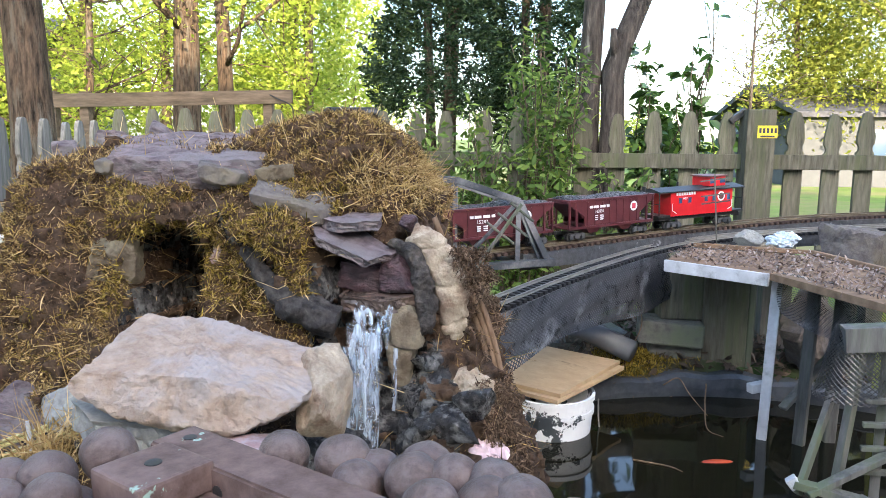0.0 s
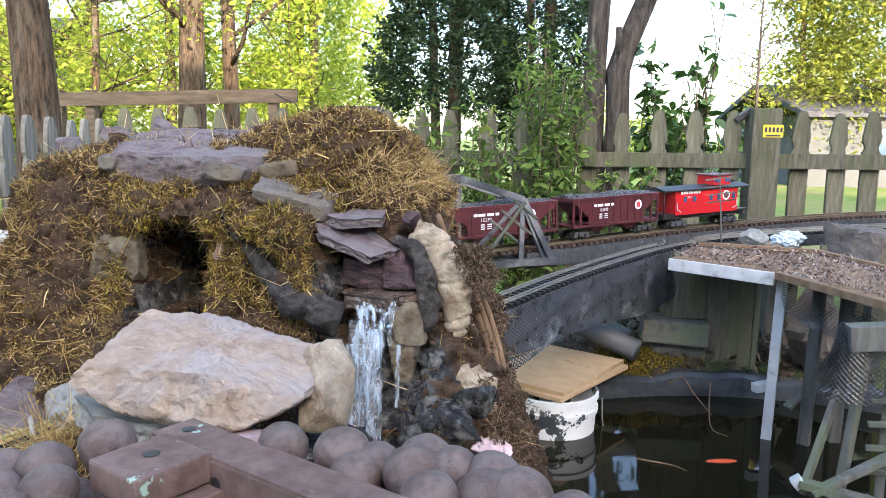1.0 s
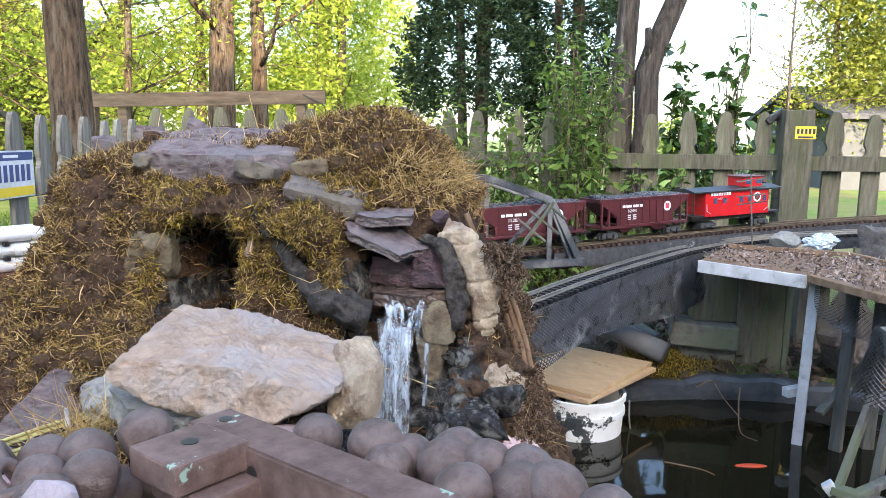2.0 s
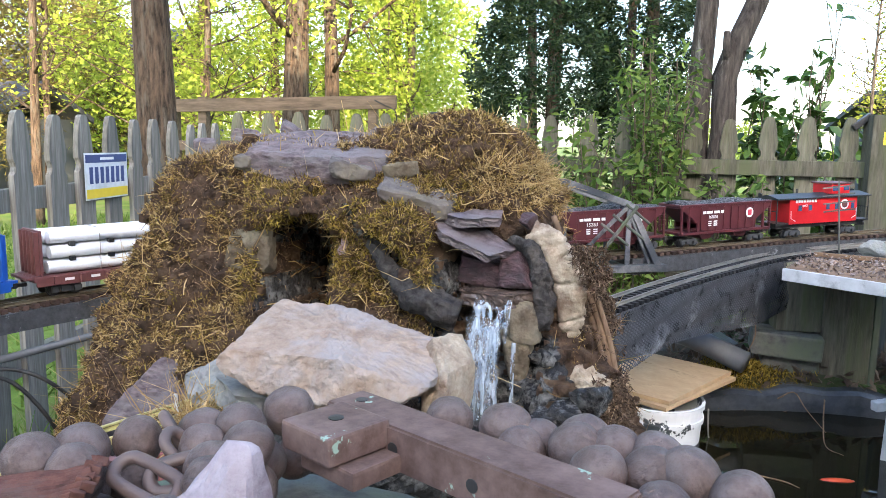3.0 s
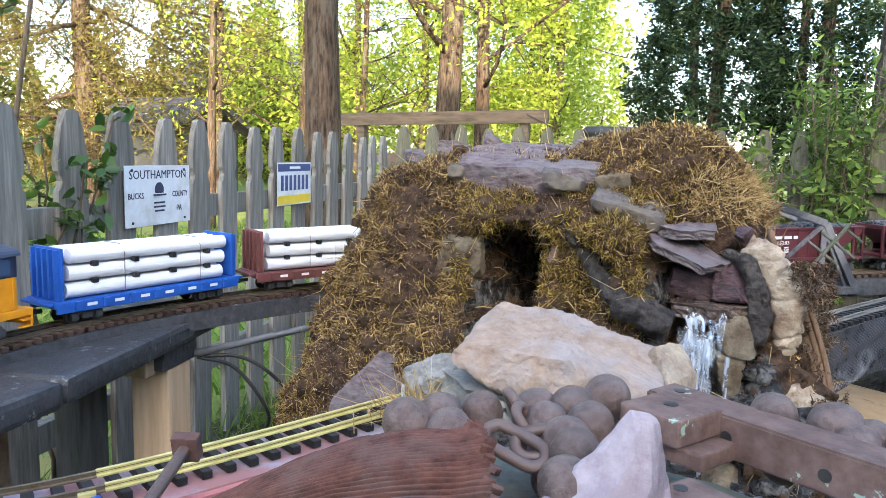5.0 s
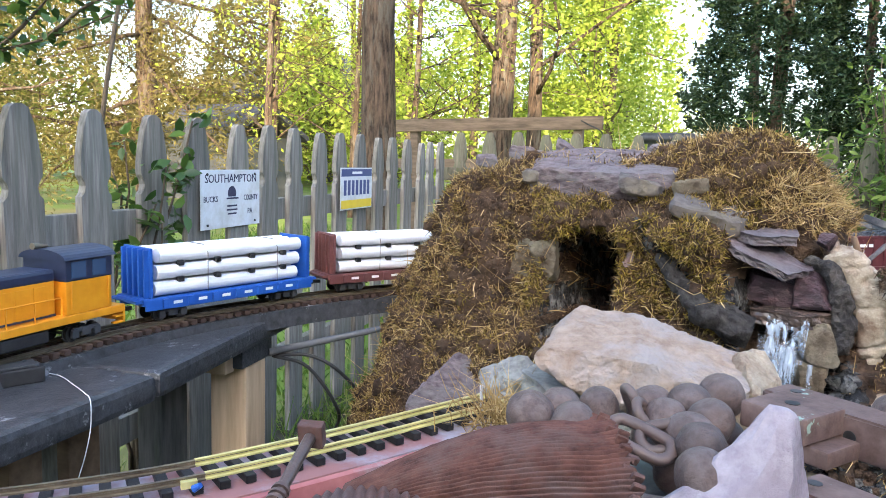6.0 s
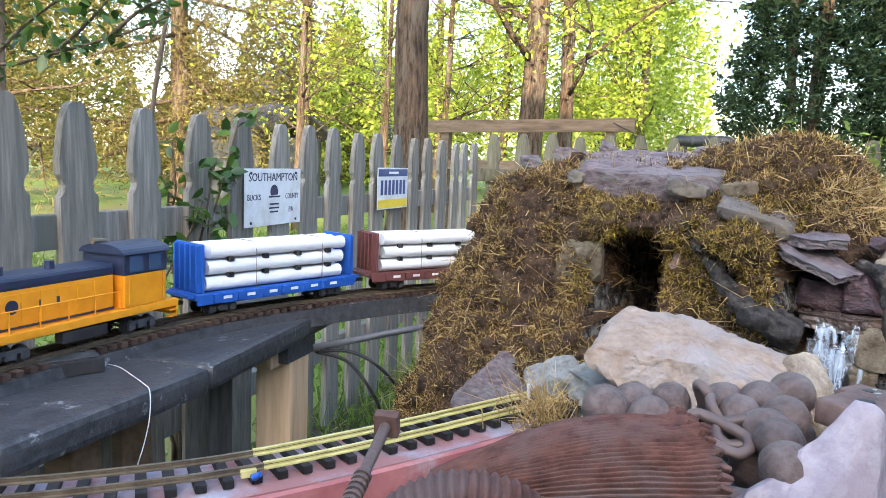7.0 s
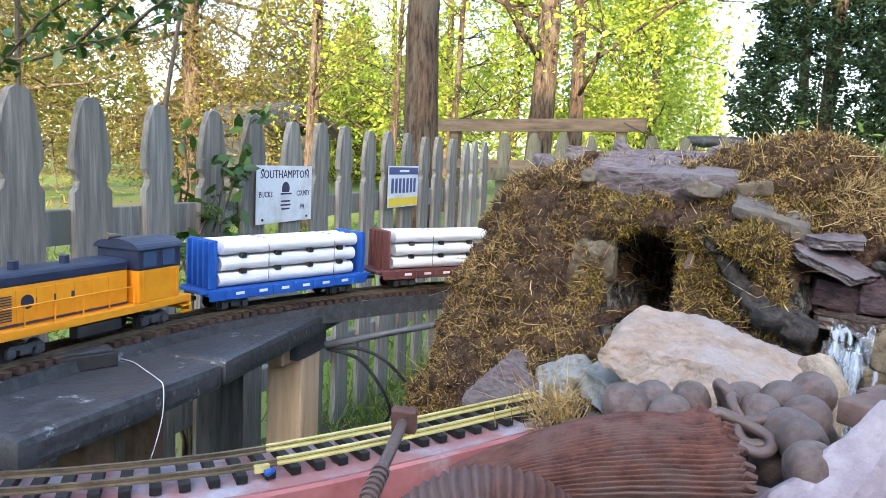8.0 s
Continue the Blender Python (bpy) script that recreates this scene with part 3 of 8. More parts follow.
# ---- hill ----
RINGS = np.array([  # z, left, right, front, back
    (0.02, -1.04, 0.22, 0.98, 2.05), (0.40, -1.00, 0.17, 1.04, 2.00), (0.60, -0.965, 0.10, 1.12, 1.95), (0.72, -0.945, 0.075, 1.20, 1.93),
    (0.80, -0.93, 0.04, 1.28, 1.90), (0.90, -0.90, -0.026, 1.335, 1.88), (1.00, -0.855, -0.074, 1.36, 1.84),
    (1.07, -0.80, -0.105, 1.40, 1.80), (1.105, -0.74, -0.145, 1.44, 1.76), (1.12, -0.64, -0.20, 1.50, 1.70), (1.125, -0.50, -0.34, 1.57, 1.63)])


def box_fall(x, z, x0, x1, z0, z1, e):
    return smooth(x0 - e, x0 + e, x) * (1 - smooth(x1 - e, x1 + e, x)) * smooth(z0 - e, z0 + e, z) * (1 - smooth(z1 - e, z1 + e, z))


def hill_point(th, z):
    l, r, f_, b = (np.interp(z, RINGS[:, 0], RINGS[:, i]) for i in (1, 2, 3, 4))
    cx, cy, hx, hy = (l + r) / 2, (f_ + b) / 2, (r - l) / 2, (b - f_) / 2
    c, s = math.cos(th), math.sin(th)
    k = (abs(c) ** 3.0 + abs(s) ** 3.0) ** (-1 / 3.0)
    v = Vector((cx + hx * c * k, cy + hy * s * k, z))
    out = Vector((c, s, 0.25))
    lump = 0.022 * noise.fractal(v * 7, 1.0, 2.0, 4) + 0.016 * noise.noise(v * 26) + 0.012 * noise.noise(v * 58)
    if v.x > -0.26 and v.z < 0.86:
        lump += 0.013 * noise.noise(v * 40 + Vector((3, 1, 2))) + 0.010 * noise.noise(v * 85)
    v += out * lump
    v.z += 0.060 * math.exp(-((v.x + 0.225) / 0.135) ** 2 - ((v.y - 1.53) / 0.17) ** 2) * smooth(0.9, 1.1, z)
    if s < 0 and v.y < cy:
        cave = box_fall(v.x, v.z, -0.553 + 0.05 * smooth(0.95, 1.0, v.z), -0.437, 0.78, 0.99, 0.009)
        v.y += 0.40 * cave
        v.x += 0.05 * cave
        arch = box_fall(v.x, v.z, -0.60, -0.26, 0.965, 1.04, 0.03)
        v.y -= 0.045 * arch
        chute = box_fall(v.x, v.z, -0.235, -0.075, 0.40, 0.875, 0.03)
        v.y += 0.11 * chute
        niche = box_fall(v.x, v.z, -0.215, -0.09, 0.875, 0.945, 0.02)
        v.y += 0.06 * niche
        ridge = math.exp(-(((v.x + 0.245) + (v.z - 0.88) * 0.55) / 0.04) ** 2) * smooth(0.78, 0.86, v.z) * (1 - smooth(0.98, 1.03, v.z))
        v.y -= 0.045 * ridge
    return v


NT, NZ = 300, 150
zs = np.r_[np.linspace(0.02, 0.55, 20)[:-1], np.linspace(0.55, 1.125, NZ - 19)]
hv = np.array([hill_point(2 * math.pi * i / NT, z) for z in zs for i in range(NT)])


def wet_streak(p):
    """The dark wet streak of rock that runs from the cave's arch down to the spout."""
    d = (p[2] - 1.006) + 0.94 * (p[0] + 0.405)
    w = 0.020 + 0.014 * noise.noise(Vector(p) * 30)
    return -0.40 < p[0] < -0.21 and p[1] < 1.5 and abs(d) < w


def moss_weight(p):
    """Where moss clings: patches, none in the cave, the chute, on wet stone or bare clods."""
    if p[1] > 1.8 or p[2] < 0.5 or wet_streak(p):
        return 0.0
    k = noise.fractal(Vector(p) * 11 + Vector((5, 2, 1)), 0.8, 2.0, 4)
    k2 = noise.noise(Vector(p) * 3.2 + Vector((1, 7, 3)))
    m = smooth(-0.06, 0.20, k + 0.40 * k2 + (0.20 if p[0] < -0.62 else 0.10))
    if -0.25 < p[0] < -0.02 and p[2] < 1.0 and p[1] < 1.62:
        m = 0.0
    if p[0] > -0.09 and p[2] < 0.95:
        m *= 0.12
    if -0.57 < p[0] < -0.40 and 0.78 < p[2] < 0.99 and p[1] > 1.375:
        m = 0.0
    if p[2] < 0.74 and p[0] > -0.62:
        m *= 0.1
    if p[0] > -0.40 and p[2] > 1.04:
        m = max(m, 0.9)
    if p[0] < -0.80 and p[2] < 0.72:
        m = max(m, 0.75)
    return m


# moss lies on the earth as uneven cushions
for k, p in enumerate(hv):
    m_ = moss_weight(p)
    if m_ > 0.02:
        th = 2 * math.pi * (k % NT) / NT
        lift = m_ * (0.010 + 0.015 * noise.noise(Vector(p) * 30) + 0.012 * noise.noise(Vector(p) * 66))
        hv[k] += np.array((math.cos(th), math.sin(th), 0.3)) * lift
hf = np.array([(j * NT + i, j * NT + (i + 1) % NT, (j + 1) * NT + (i + 1) % NT, (j + 1) * NT + i) for j in range(len(zs) - 1) for i in range(NT)])
top = np.arange((len(zs) - 1) * NT, len(zs) * NT)
hv = np.vstack([hv, hv[top].mean(0)])
cap = np.array([(top[i], top[(i + 1) % NT], len(hv) - 1, len(hv) - 1) for i in range(NT)])
hill = thing("garden_mound", "mossy earth and stone mound with a cave and a waterfall", "garden mound", (-0.45, 1.55, 0.08))
inv = Matrix.Translation((0.45, -1.55, -0.08))
body = mesh_np("mound", hv, hf, M["soil"], hill, "brown crumbling earth with stones")
body.matrix_basis = inv
for p in body.data.polygons:
    p.use_smooth = True


body.data.materials.append(M["wetblack_cavedark"])
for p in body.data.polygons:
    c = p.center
    # wet rock and streak; the cave's inner faces are coloured near-black as shade
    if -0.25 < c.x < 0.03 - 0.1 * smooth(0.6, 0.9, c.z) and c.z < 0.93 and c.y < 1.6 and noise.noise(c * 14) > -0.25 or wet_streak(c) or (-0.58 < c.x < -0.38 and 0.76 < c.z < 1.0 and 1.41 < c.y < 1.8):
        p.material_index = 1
bm = bmnew()
cv = [bm.verts.new(tuple(hv[i])) for i in top]
bm.faces.new(cv)
part("mound_top", bm, M["soil"], hill).matrix_basis = inv

rng = np.random.default_rng(4)
fc = hv[hf].mean(1)
fn = np.cross(hv[hf[:, 1]] - hv[hf[:, 0]], hv[hf[:, 3]] - hv[hf[:, 0]])
fn /= np.linalg.norm(fn, axis=1)[:, None] + 1e-9
area = np.linalg.norm(np.cross(hv[hf[:, 1]] - hv[hf[:, 0]], hv[hf[:, 3]] - hv[hf[:, 0]]), axis=1)


mw = np.array([moss_weight(p) if n[1] < 0.75 else 0.0 for p, n in zip(fc, fn)]) * area


def scatter(weight, count, sink=0.004):
    pick = rng.choice(len(hf), count, p=weight / weight.sum())
    u, v = rng.random((count, 1)), rng.random((count, 1))
    q = hv[hf[pick]]
    p = (q[:, 0] * (1 - u) + q[:, 1] * u) * (1 - v) + (q[:, 3] * (1 - u) + q[:, 2] * u) * v
    swell = np.array([0.010 * noise.noise(Vector(a) * 48) for a in p])
    return p - fn[pick] * (sink - swell.clip(-0.001, 1)[:, None]), fn[pick]


def tufts(weight, count, per, spread):
    c, n = scatter(weight, count)
    c = np.repeat(c, per, 0) + rng.normal(size=(count * per, 3)) * spread
    return c, np.repeat(n, per, 0)


green = mw * np.array([1.0 if (-0.60 < p[0] < -0.20 and 0.84 < p[2] < 1.06) else 0.12 for p in fc])
c, n = tufts(mw, 26000, 11, 0.0036)
tagged(mesh_np("moss", *sprigs_np(c, n, 0.0068, 0.0015, rng), L["moss"]), "dry olive-brown moss over the mound", "moss", kind="stuff")
c, n = tufts(green, 5200, 9, 0.0045)
tagged(mesh_np("green_moss", *sprigs_np(c, n, 0.0070, 0.0016, rng, 0.8), L["greenmoss"]), "yellow-green moss over the cave mouth", "moss", kind="stuff")
lip = mw * np.array([1.0 if (p[0] > -0.20 and 0.96 < p[2] < 1.095) else 0.05 for p in fc])
c, n = scatter(lip, 8000)
n[:, 2] -= 0.4
tagged(mesh_np("dry_straw", *blades_np(c, n, 0.024, 0.0015, rng, 1.0, 0.7), L["straw"]), "tan dry straw hanging from the mound", "straw", kind="stuff")
c, n = scatter(area * (fc[:, 1] < 1.75) * (fc[:, 2] > 0.55) * (fn[:, 1] < 0.5), 700)
tagged(mesh_np("dead_twigs", *blades_np(c, n, 0.042, 0.0017, rng, 0.9), L["straw"]), "short dead stalks caught in the moss", "twigs", kind="stuff")
c, n = tufts((area * 0.25 + 0.75 * np.clip(area - mw, 0, None)) * (fc[:, 1] < 1.7) * (fc[:, 2] > 0.5) * (fn[:, 1] < 0.6) * ~((fc[:, 0] > -0.25) & (fc[:, 2] < 0.95)) * (fc[:, 1] < 1.42 + 0.4 * (fc[:, 2] > 1.0)), 9000, 8, 0.0045)
tagged(mesh_np("dead_moss", *sprigs_np(c, n, 0.0060, 0.0016, rng, 1.2), leaf_mat("dead_moss_blade", (0.022, 0.013, 0.008), (0.125, 0.074, 0.043), (0.38, 0.26, 0.16), 0.05, 0.9, 0.65)), "dead brown moss and root crumbs on the earth", "moss", kind="stuff")
# crumbs of earth and pebbles
cl, n = scatter(area * (fc[:, 1] < 1.75) * (fc[:, 2] > 0.5), 3600, 0.002)
cube = np.array([(x, y, z) for z in (-1, 1) for y in (-1, 1) for x in (-1, 1)], float)
cq = np.array([(0, 2, 3, 1), (4, 5, 7, 6), (0, 1, 5, 4), (2, 6, 7, 3), (0, 4, 6, 2), (1, 3, 7, 5)])
sz = rng.gamma(2.0, 0.0019, (len(cl), 1, 1)) + 0.0015
cvv = cl[:, None] + (cube[None] * rng.uniform(0.5, 1.0, (len(cl), 8, 3))) * sz
tagged(mesh_np("pebbles", cvv.reshape(-1, 3), (np.arange(len(cl))[:, None, None] * 8 + cq).reshape(-1, 4), M["soil"]), "crumbs of earth and small stones", "pebbles", kind="stuff")

# stones on and round the hill
hewn("boulder", (-0.335, 1.078, 0.834), [((-1, -0.1, 0.1), 0.152), ((-0.75, -0.1, 0.66), 0.118), ((0.05, -0.20, 0.97), 0.026), ((0.27, -0.12, 0.93), 0.027), ((0.60, -0.10, 0.75), 0.098), ((1, -0.15, 0), 0.158), ((0.05, -1, 0.16), 0.075), ((-0.05, -0.75, -0.62), 0.098),
     ((0, 0, -1), 0.072), ((-0.5, -0.2, -0.84), 0.096), ((0.45, -0.2, -0.87), 0.105), ((0, 1, 0.1), 0.10), ((0.6, -0.8, 0.1), 0.158)], 3, M["sandstone"], "large pale pinkish sandstone boulder before the cave", grain=0.0050, chips=4, level=6, size=0.95)
plate("flat_stone", (-0.425, 1.085, 0.760), (0.105, 0.075, 0.022), 8, M["palestone"], "pale greenish flat stone under the boulder", turn=(4, 6, -8))
rock("footing_stone", (-0.33, 1.10, 0.60), (0.42, 0.22, 0.150), 9, M["wetblack_cavedark"], "dark pebbly footing stone under the boulder", n=26, grain=0.14)
rock("yellow_stone", (-0.185, 1.125, 0.725), (0.090, 0.15, 0.125), 14, M["cement"], "yellowish rounded stone beside the waterfall", n=34, grain=0.05)
rock("pink_stone", (-0.24, 1.0, 0.735), (0.13, 0.12, 0.035), 15, M["pinkstone"], "flat pinkish slate stone")
hewn("slab", (-0.490, 1.455, 1.088), [((0.02, -0.24, 0.97), 0.030), ((-0.2, -0.95, -0.15), 0.088), ((0.45, -0.86, -0.1), 0.118), ((-1, -0.2, 0), 0.142), ((1, -0.1, 0), 0.145), ((0, 1, 0), 0.10), ((0, 0.1, -1), 0.042), ((-0.8, -0.6, 0.1), 0.142)], 21, M["slate"], "broad purple slate slab on the mound", grain=0.005, level=5)
hewn("block_stone", (-0.402, 1.362, 1.072), block(0.034, 0.022, 0.014, 22), 22, M["greystone"], "small grey block of stone", turn=(8, 0, 8))
hewn("small_stone", (-0.318, 1.385, 1.072), block(0.029, 0.02, 0.011, 23), 23, M["tan"], "small tan stone beside the slab", turn=(0, -10, 12))
hewn("corner_stone", (-0.622, 1.400, 1.082), block(0.017, 0.018, 0.013, 24), 24, M["greystone"], "small grey stone at the slab's corner")
hewn("wedge_stone", (-0.280, 1.352, 1.026), [((0.30, -0.30, 0.87), 0.016), ((-0.3, 0, -0.95), 0.018), ((-1, 0, 0.1), 0.064), ((1, -0.1, 0.1), 0.056), ((0.1, -1, -0.25), 0.030), ((0, 1, 0), 0.05), ((0.6, -0.8, 0), 0.050)], 25, M["greystone"], "grey wedge of slate above the spring")
plate("ledge_slate", (-0.195, 1.372, 0.998), (0.070, 0.060, 0.0085), 26, M["slate"], "purple slate ledge above the waterfall", turn=(6, 2, 4), sides=5)
plate("lower_slate", (-0.192, 1.345, 0.966), (0.076, 0.060, 0.0065), 29, M["slate"], "tilted purple slate over the spring", turn=(12, 22, -4), sides=5)
hewn("wet_cube_stone", (-0.180, 1.388, 0.905), block(0.035, 0.034, 0.027, 28, 0.2), 28, M["darkslate"], "wet dark red block of slate", turn=(0, 4, 12))
hewn("wet_cube_stone", (-0.113, 1.372, 0.910), [((0.85, -0.3, 0.42), 0.026), ((-0.95, -0.2, 0.2), 0.026), ((0, -1, 0.25), 0.030), ((0, 1, 0), 0.04), ((0, 0, -1), 0.028), ((-0.3, -0.2, 0.9), 0.030)], 29, M["darkslate"], "wet dark red wedge of slate", turn=(0, -6, -14))
for x, y, z, d, tn, sd in ((-0.712, 1.60, 1.128, (0.026, 0.022, 0.014), (0, 8, 20), 31), (-0.600, 1.60, 1.132, (0.032, 0.022, 0.012), (10, 20, 10), 32), (-0.399, 1.58, 1.140, (0.030, 0.026, 0.013), (0, -12, -20), 33), (-0.765, 1.52, 1.108, (0.022, 0.02, 0.013), (0, 0, 40), 34), (-0.655, 1.55, 1.120, (0.024, 0.02, 0.014), (0, -14, 70), 35)):
    hewn("top_stone", (x, y, z), block(*d, sd, 0.16), sd, M["slate"], "broken purple stone along the mound's top", turn=tn, level=4)
# flat wrinkled band of foam: a tube pressed flat, creased across its length
rib = spline([(-0.090, 1.385, 0.975), (-0.058, 1.378, 0.955), (-0.034, 1.372, 0.915), (-0.023, 1.372, 0.870), (-0.019, 1.376, 0.835), (-0.022, 1.384, 0.800)], 9)
fr = tube(bmnew(), rib, [0.013 + 0.018 * math.sin(math.pi * min(1, 0.18 + 0.74 * i / (len(rib) - 1))) for i in range(len(rib))], 26)
bmesh.ops.subdivide_edges(fr, edges=fr.edges[:], cuts=1, use_grid_fill=True)
fr.normal_update()
for v in fr.verts:
    v.co += v.normal * (0.006 * noise.noise(v.co * 30) + 0.004 * noise.noise(v.co * 80) - 0.007 * max(0.0, 1 - abs(noise.noise(Vector((v.co.x * 12, v.co.y * 12, v.co.z * 42)))) * 7))
    v.co.y = 1.385 + (v.co.y - 1.385) * 0.75
tagged(part("foam_rib", fr, M["cement"], smooth=True), "pale wrinkled foam rib beside the waterfall", "foam")
rock("dark_pebble", (-0.098, 1.385, 0.978), (0.035, 0.03, 0.03), 43, M["darkslate"], "dark rounded pebble in the hollow")
hewn("tan_facet", (-0.610, 1.362, 0.924), block(0.021, 0.022, 0.038, 44, 0.22), 44, M["tan"], "tan upright stone beside the cave", turn=(-6, 4, 8))
hewn("tan_facet", (-0.566, 1.348, 0.926), block(0.021, 0.022, 0.040, 46, 0.22), 45, M["tan"], "tan upright stone beside the cave", turn=(-4, -5, -8))
rock("jamb_stone", (-0.408, 1.345, 0.915), (0.035, 0.03, 0.042), 46, M["pinkstone"], "pale pink stone at the cave's edge")
hewn("blue_slate", (-0.692, 1.185, 0.700), [((-0.70, -0.2, 0.68), 0.033), ((0.62, -0.1, 0.78), 0.049), ((0, -0.93, 0.35), 0.032), ((0, 0, -1), 0.045), ((0, 1, 0), 0.04), ((1, 0, 0), 0.070), ((-1, 0, 0), 0.076)], 47, M["slate"], "bluish purple pointed slate at the mound's foot", level=5)
rock("mortar_lump", (-0.575, 1.200, 0.66), (0.13, 0.08, 0.125), 49, M["palestone"], "pale grey crumbly mortar patch", n=30, grain=0.14)
rock("wet_stone", (-0.065, 1.33, 0.585), (0.11, 0.10, 0.18), 51, M["wetblack_cavedark"], "glistening black wet stone under the waterfall", n=26, grain=0.16)
rock("wet_stone", (0.01, 1.36, 0.66), (0.08, 0.09, 0.10), 52, M["cement"], "pale crusted stone beside the roots", n=26, grain=0.14)
rock("wet_stone", (-0.02, 1.30, 0.50), (0.13, 0.12, 0.13), 53, M["wetblack_cavedark"], "glistening black wet stone by the water", n=26, grain=0.14)
rock("brown_wet_stone", (-0.09, 1.25, 0.555), (0.11, 0.09, 0.085), 54, M["tan"], "brown wet stone at the waterfall's foot", n=20)
rock("wet_slab", (0.075, 1.33, 0.445), (0.17, 0.15, 0.10), 55, M["wetblack_cavedark"], "wet dark slab at the water's edge", turn=(0, 14, 10), n=18)
rock("red_wet_stone", (0.10, 1.26, 0.42), (0.11, 0.09, 0.06), 56, M["darkslate"], "dark red wet stone at the water's edge")
rock("rag", (0.035, 1.30, 0.598), (0.085, 0.07, 0.055), 57, M["cloth"], "crumpled pink rag on the wet stones", category="rag", n=30, grain=0.3)
rock("wet_stone", (-0.16, 1.44, 0.56), (0.18, 0.10, 0.26), 58, M["wetblack_cavedark"], "wet black rock face behind the falling water", n=30, grain=0.12)
rock("wet_stone", (-0.105, 1.39, 0.70), (0.05, 0.07, 0.12), 59, M["tan"], "wet tan rock beside the falling water", n=20, grain=0.1)
plate("ledge_stone", (-0.137, 1.362, 0.868), (0.070, 0.065, 0.012), 62, M["poolstone"], "wet brown shelf from which the water falls", turn=(5, 0, 0), rough=0.0015)
hewn("shelf_stone", (-0.100, 1.352, 0.832), block(0.026, 0.03, 0.028, 65), 65, M["tan"], "brown mossy stone under the shelf")
hewn("shelf_stone", (-0.103, 1.345, 0.765), block(0.022, 0.03, 0.038, 66), 66, M["tan"], "streaked tan rock beside the falling water")
rock("splash_stone", (-0.20, 1.22, 0.58), (0.14, 0.10, 0.13), 63, M["wetblack_cavedark"], "black pebbly rock at the foot of the fall", n=24, grain=0.2)

def front_y(x, z):
    k_ = np.where((np.abs(hv[:, 0] - x) < 0.012) & (np.abs(hv[:, 2] - z) < 0.012))[0]
    return float(hv[k_, 1].min()) if len(k_) else 1.35


wr = random.Random(8)
for k in range(22):
    x, z = wr.uniform(-0.09, 0.02), wr.uniform(0.50, 0.78)
    d_ = wr.uniform(0.010, 0.024)
    hewn("wet_stone", (x, front_y(x, z) + d_ * 0.2, z), block(d_ * 1.2, d_, d_ * wr.uniform(0.5, 1.0), 200 + k, 0.3), 200 + k, M["wetblack_cavedark"], "small wet black stone beside the waterfall", turn=(wr.uniform(-30, 30), wr.uniform(-30, 30), wr.uniform(0, 360)), level=3)
rock("crusted_stone", (0.002, 1.335, 0.675), (0.062, 0.05, 0.085), 240, M["cement"], "pale crusted stone beside the roots", n=30, grain=0.16)
# dark mortar ribs: the spout's long cheek and the column beside the shelf
for a, rr_ in (([(-0.385, 1.330, 1.000), (-0.345, 1.314, 0.945), (-0.300, 1.298, 0.897), (-0.255, 1.286, 0.866), (-0.200, 1.288, 0.846)], (0.006, 0.011, 0.019, 0.028, 0.026)), ([(-0.122, 1.368, 0.968), (-0.090, 1.360, 0.945), (-0.068, 1.355, 0.905), (-0.064, 1.352, 0.860), (-0.068, 1.350, 0.815)], (0.010, 0.015, 0.017, 0.019, 0.016))):
    pts = spline(a, 9)
    rb = tube(bmnew(), pts, list(np.interp(np.linspace(0, 4, len(pts)), range(5), rr_)), 26)
    bmesh.ops.subdivide_edges(rb, edges=rb.edges[:], cuts=1, use_grid_fill=True)
    rb.normal_update()
    for v in rb.verts:
        v.co += v.normal * (0.009 * noise.noise(v.co * 34) + 0.005 * noise.noise(v.co * 95) + 0.0025 * noise.noise(v.co * 210))
    tagged(part("mortar_rib", rb, M["darkmortar"], smooth=True), "dark grey wet mortar rib beside the spout", "mortar")

# falling water
fall = thing("waterfall", "thin white water falling over a dark rock lip", "waterfall", (-0.165, 1.33, 0.60))
frnd = random.Random(5)
for k, (xa, xb, xc, xd, za, zb, yo) in enumerate(((-0.176, -0.112, -0.180, -0.120, 0.879, 0.800, 0.0), (-0.194, -0.130, -0.184, -0.138, 0.805, 0.60, -0.012), (-0.188, -0.150, -0.184, -0.140, 0.84, 0.60, -0.004), (-0.160, -0.126, -0.172, -0.132, 0.83, 0.60, -0.018), (-0.207, -0.200, -0.206, -0.202, 0.80, 0.72, 0.01), (-0.112, -0.104, -0.112, -0.106, 0.80, 0.70, 0.008))):
    bm = bmnew()
    g_ = []
    for t in np.linspace(0, 1, 40):
        z = za + (zb - za) * t
        drop = max(0.0, (0.866 - z) / 0.266)
        row_ = []
        for q in np.linspace(0, 1, 22):
            x = (xa + (xb - xa) * q) * (1 - t) + (xc + (xd - xc) * q) * t
            yy = 1.322 + yo - 0.05 * math.sqrt(drop) + 0.006 * noise.noise(Vector((x * 90, z * 9, k))) + 0.003 * noise.noise(Vector((x * 30, z * 60, k))) + (0.045 * (1 - t * 8) if k == 0 and t < 0.125 else 0)
            row_.append(bm.verts.new((x + 0.165, yy - 1.33, z - 0.60)))
        g_.append(row_)
    for r0, r1 in zip(g_, g_[1:]):
        for q in range(21):
            bm.faces.new((r0[q], r0[q + 1], r1[q + 1], r1[q]))
    part("sheet", bm, M["fall"], fall, smooth=True)
bm = bmnew()
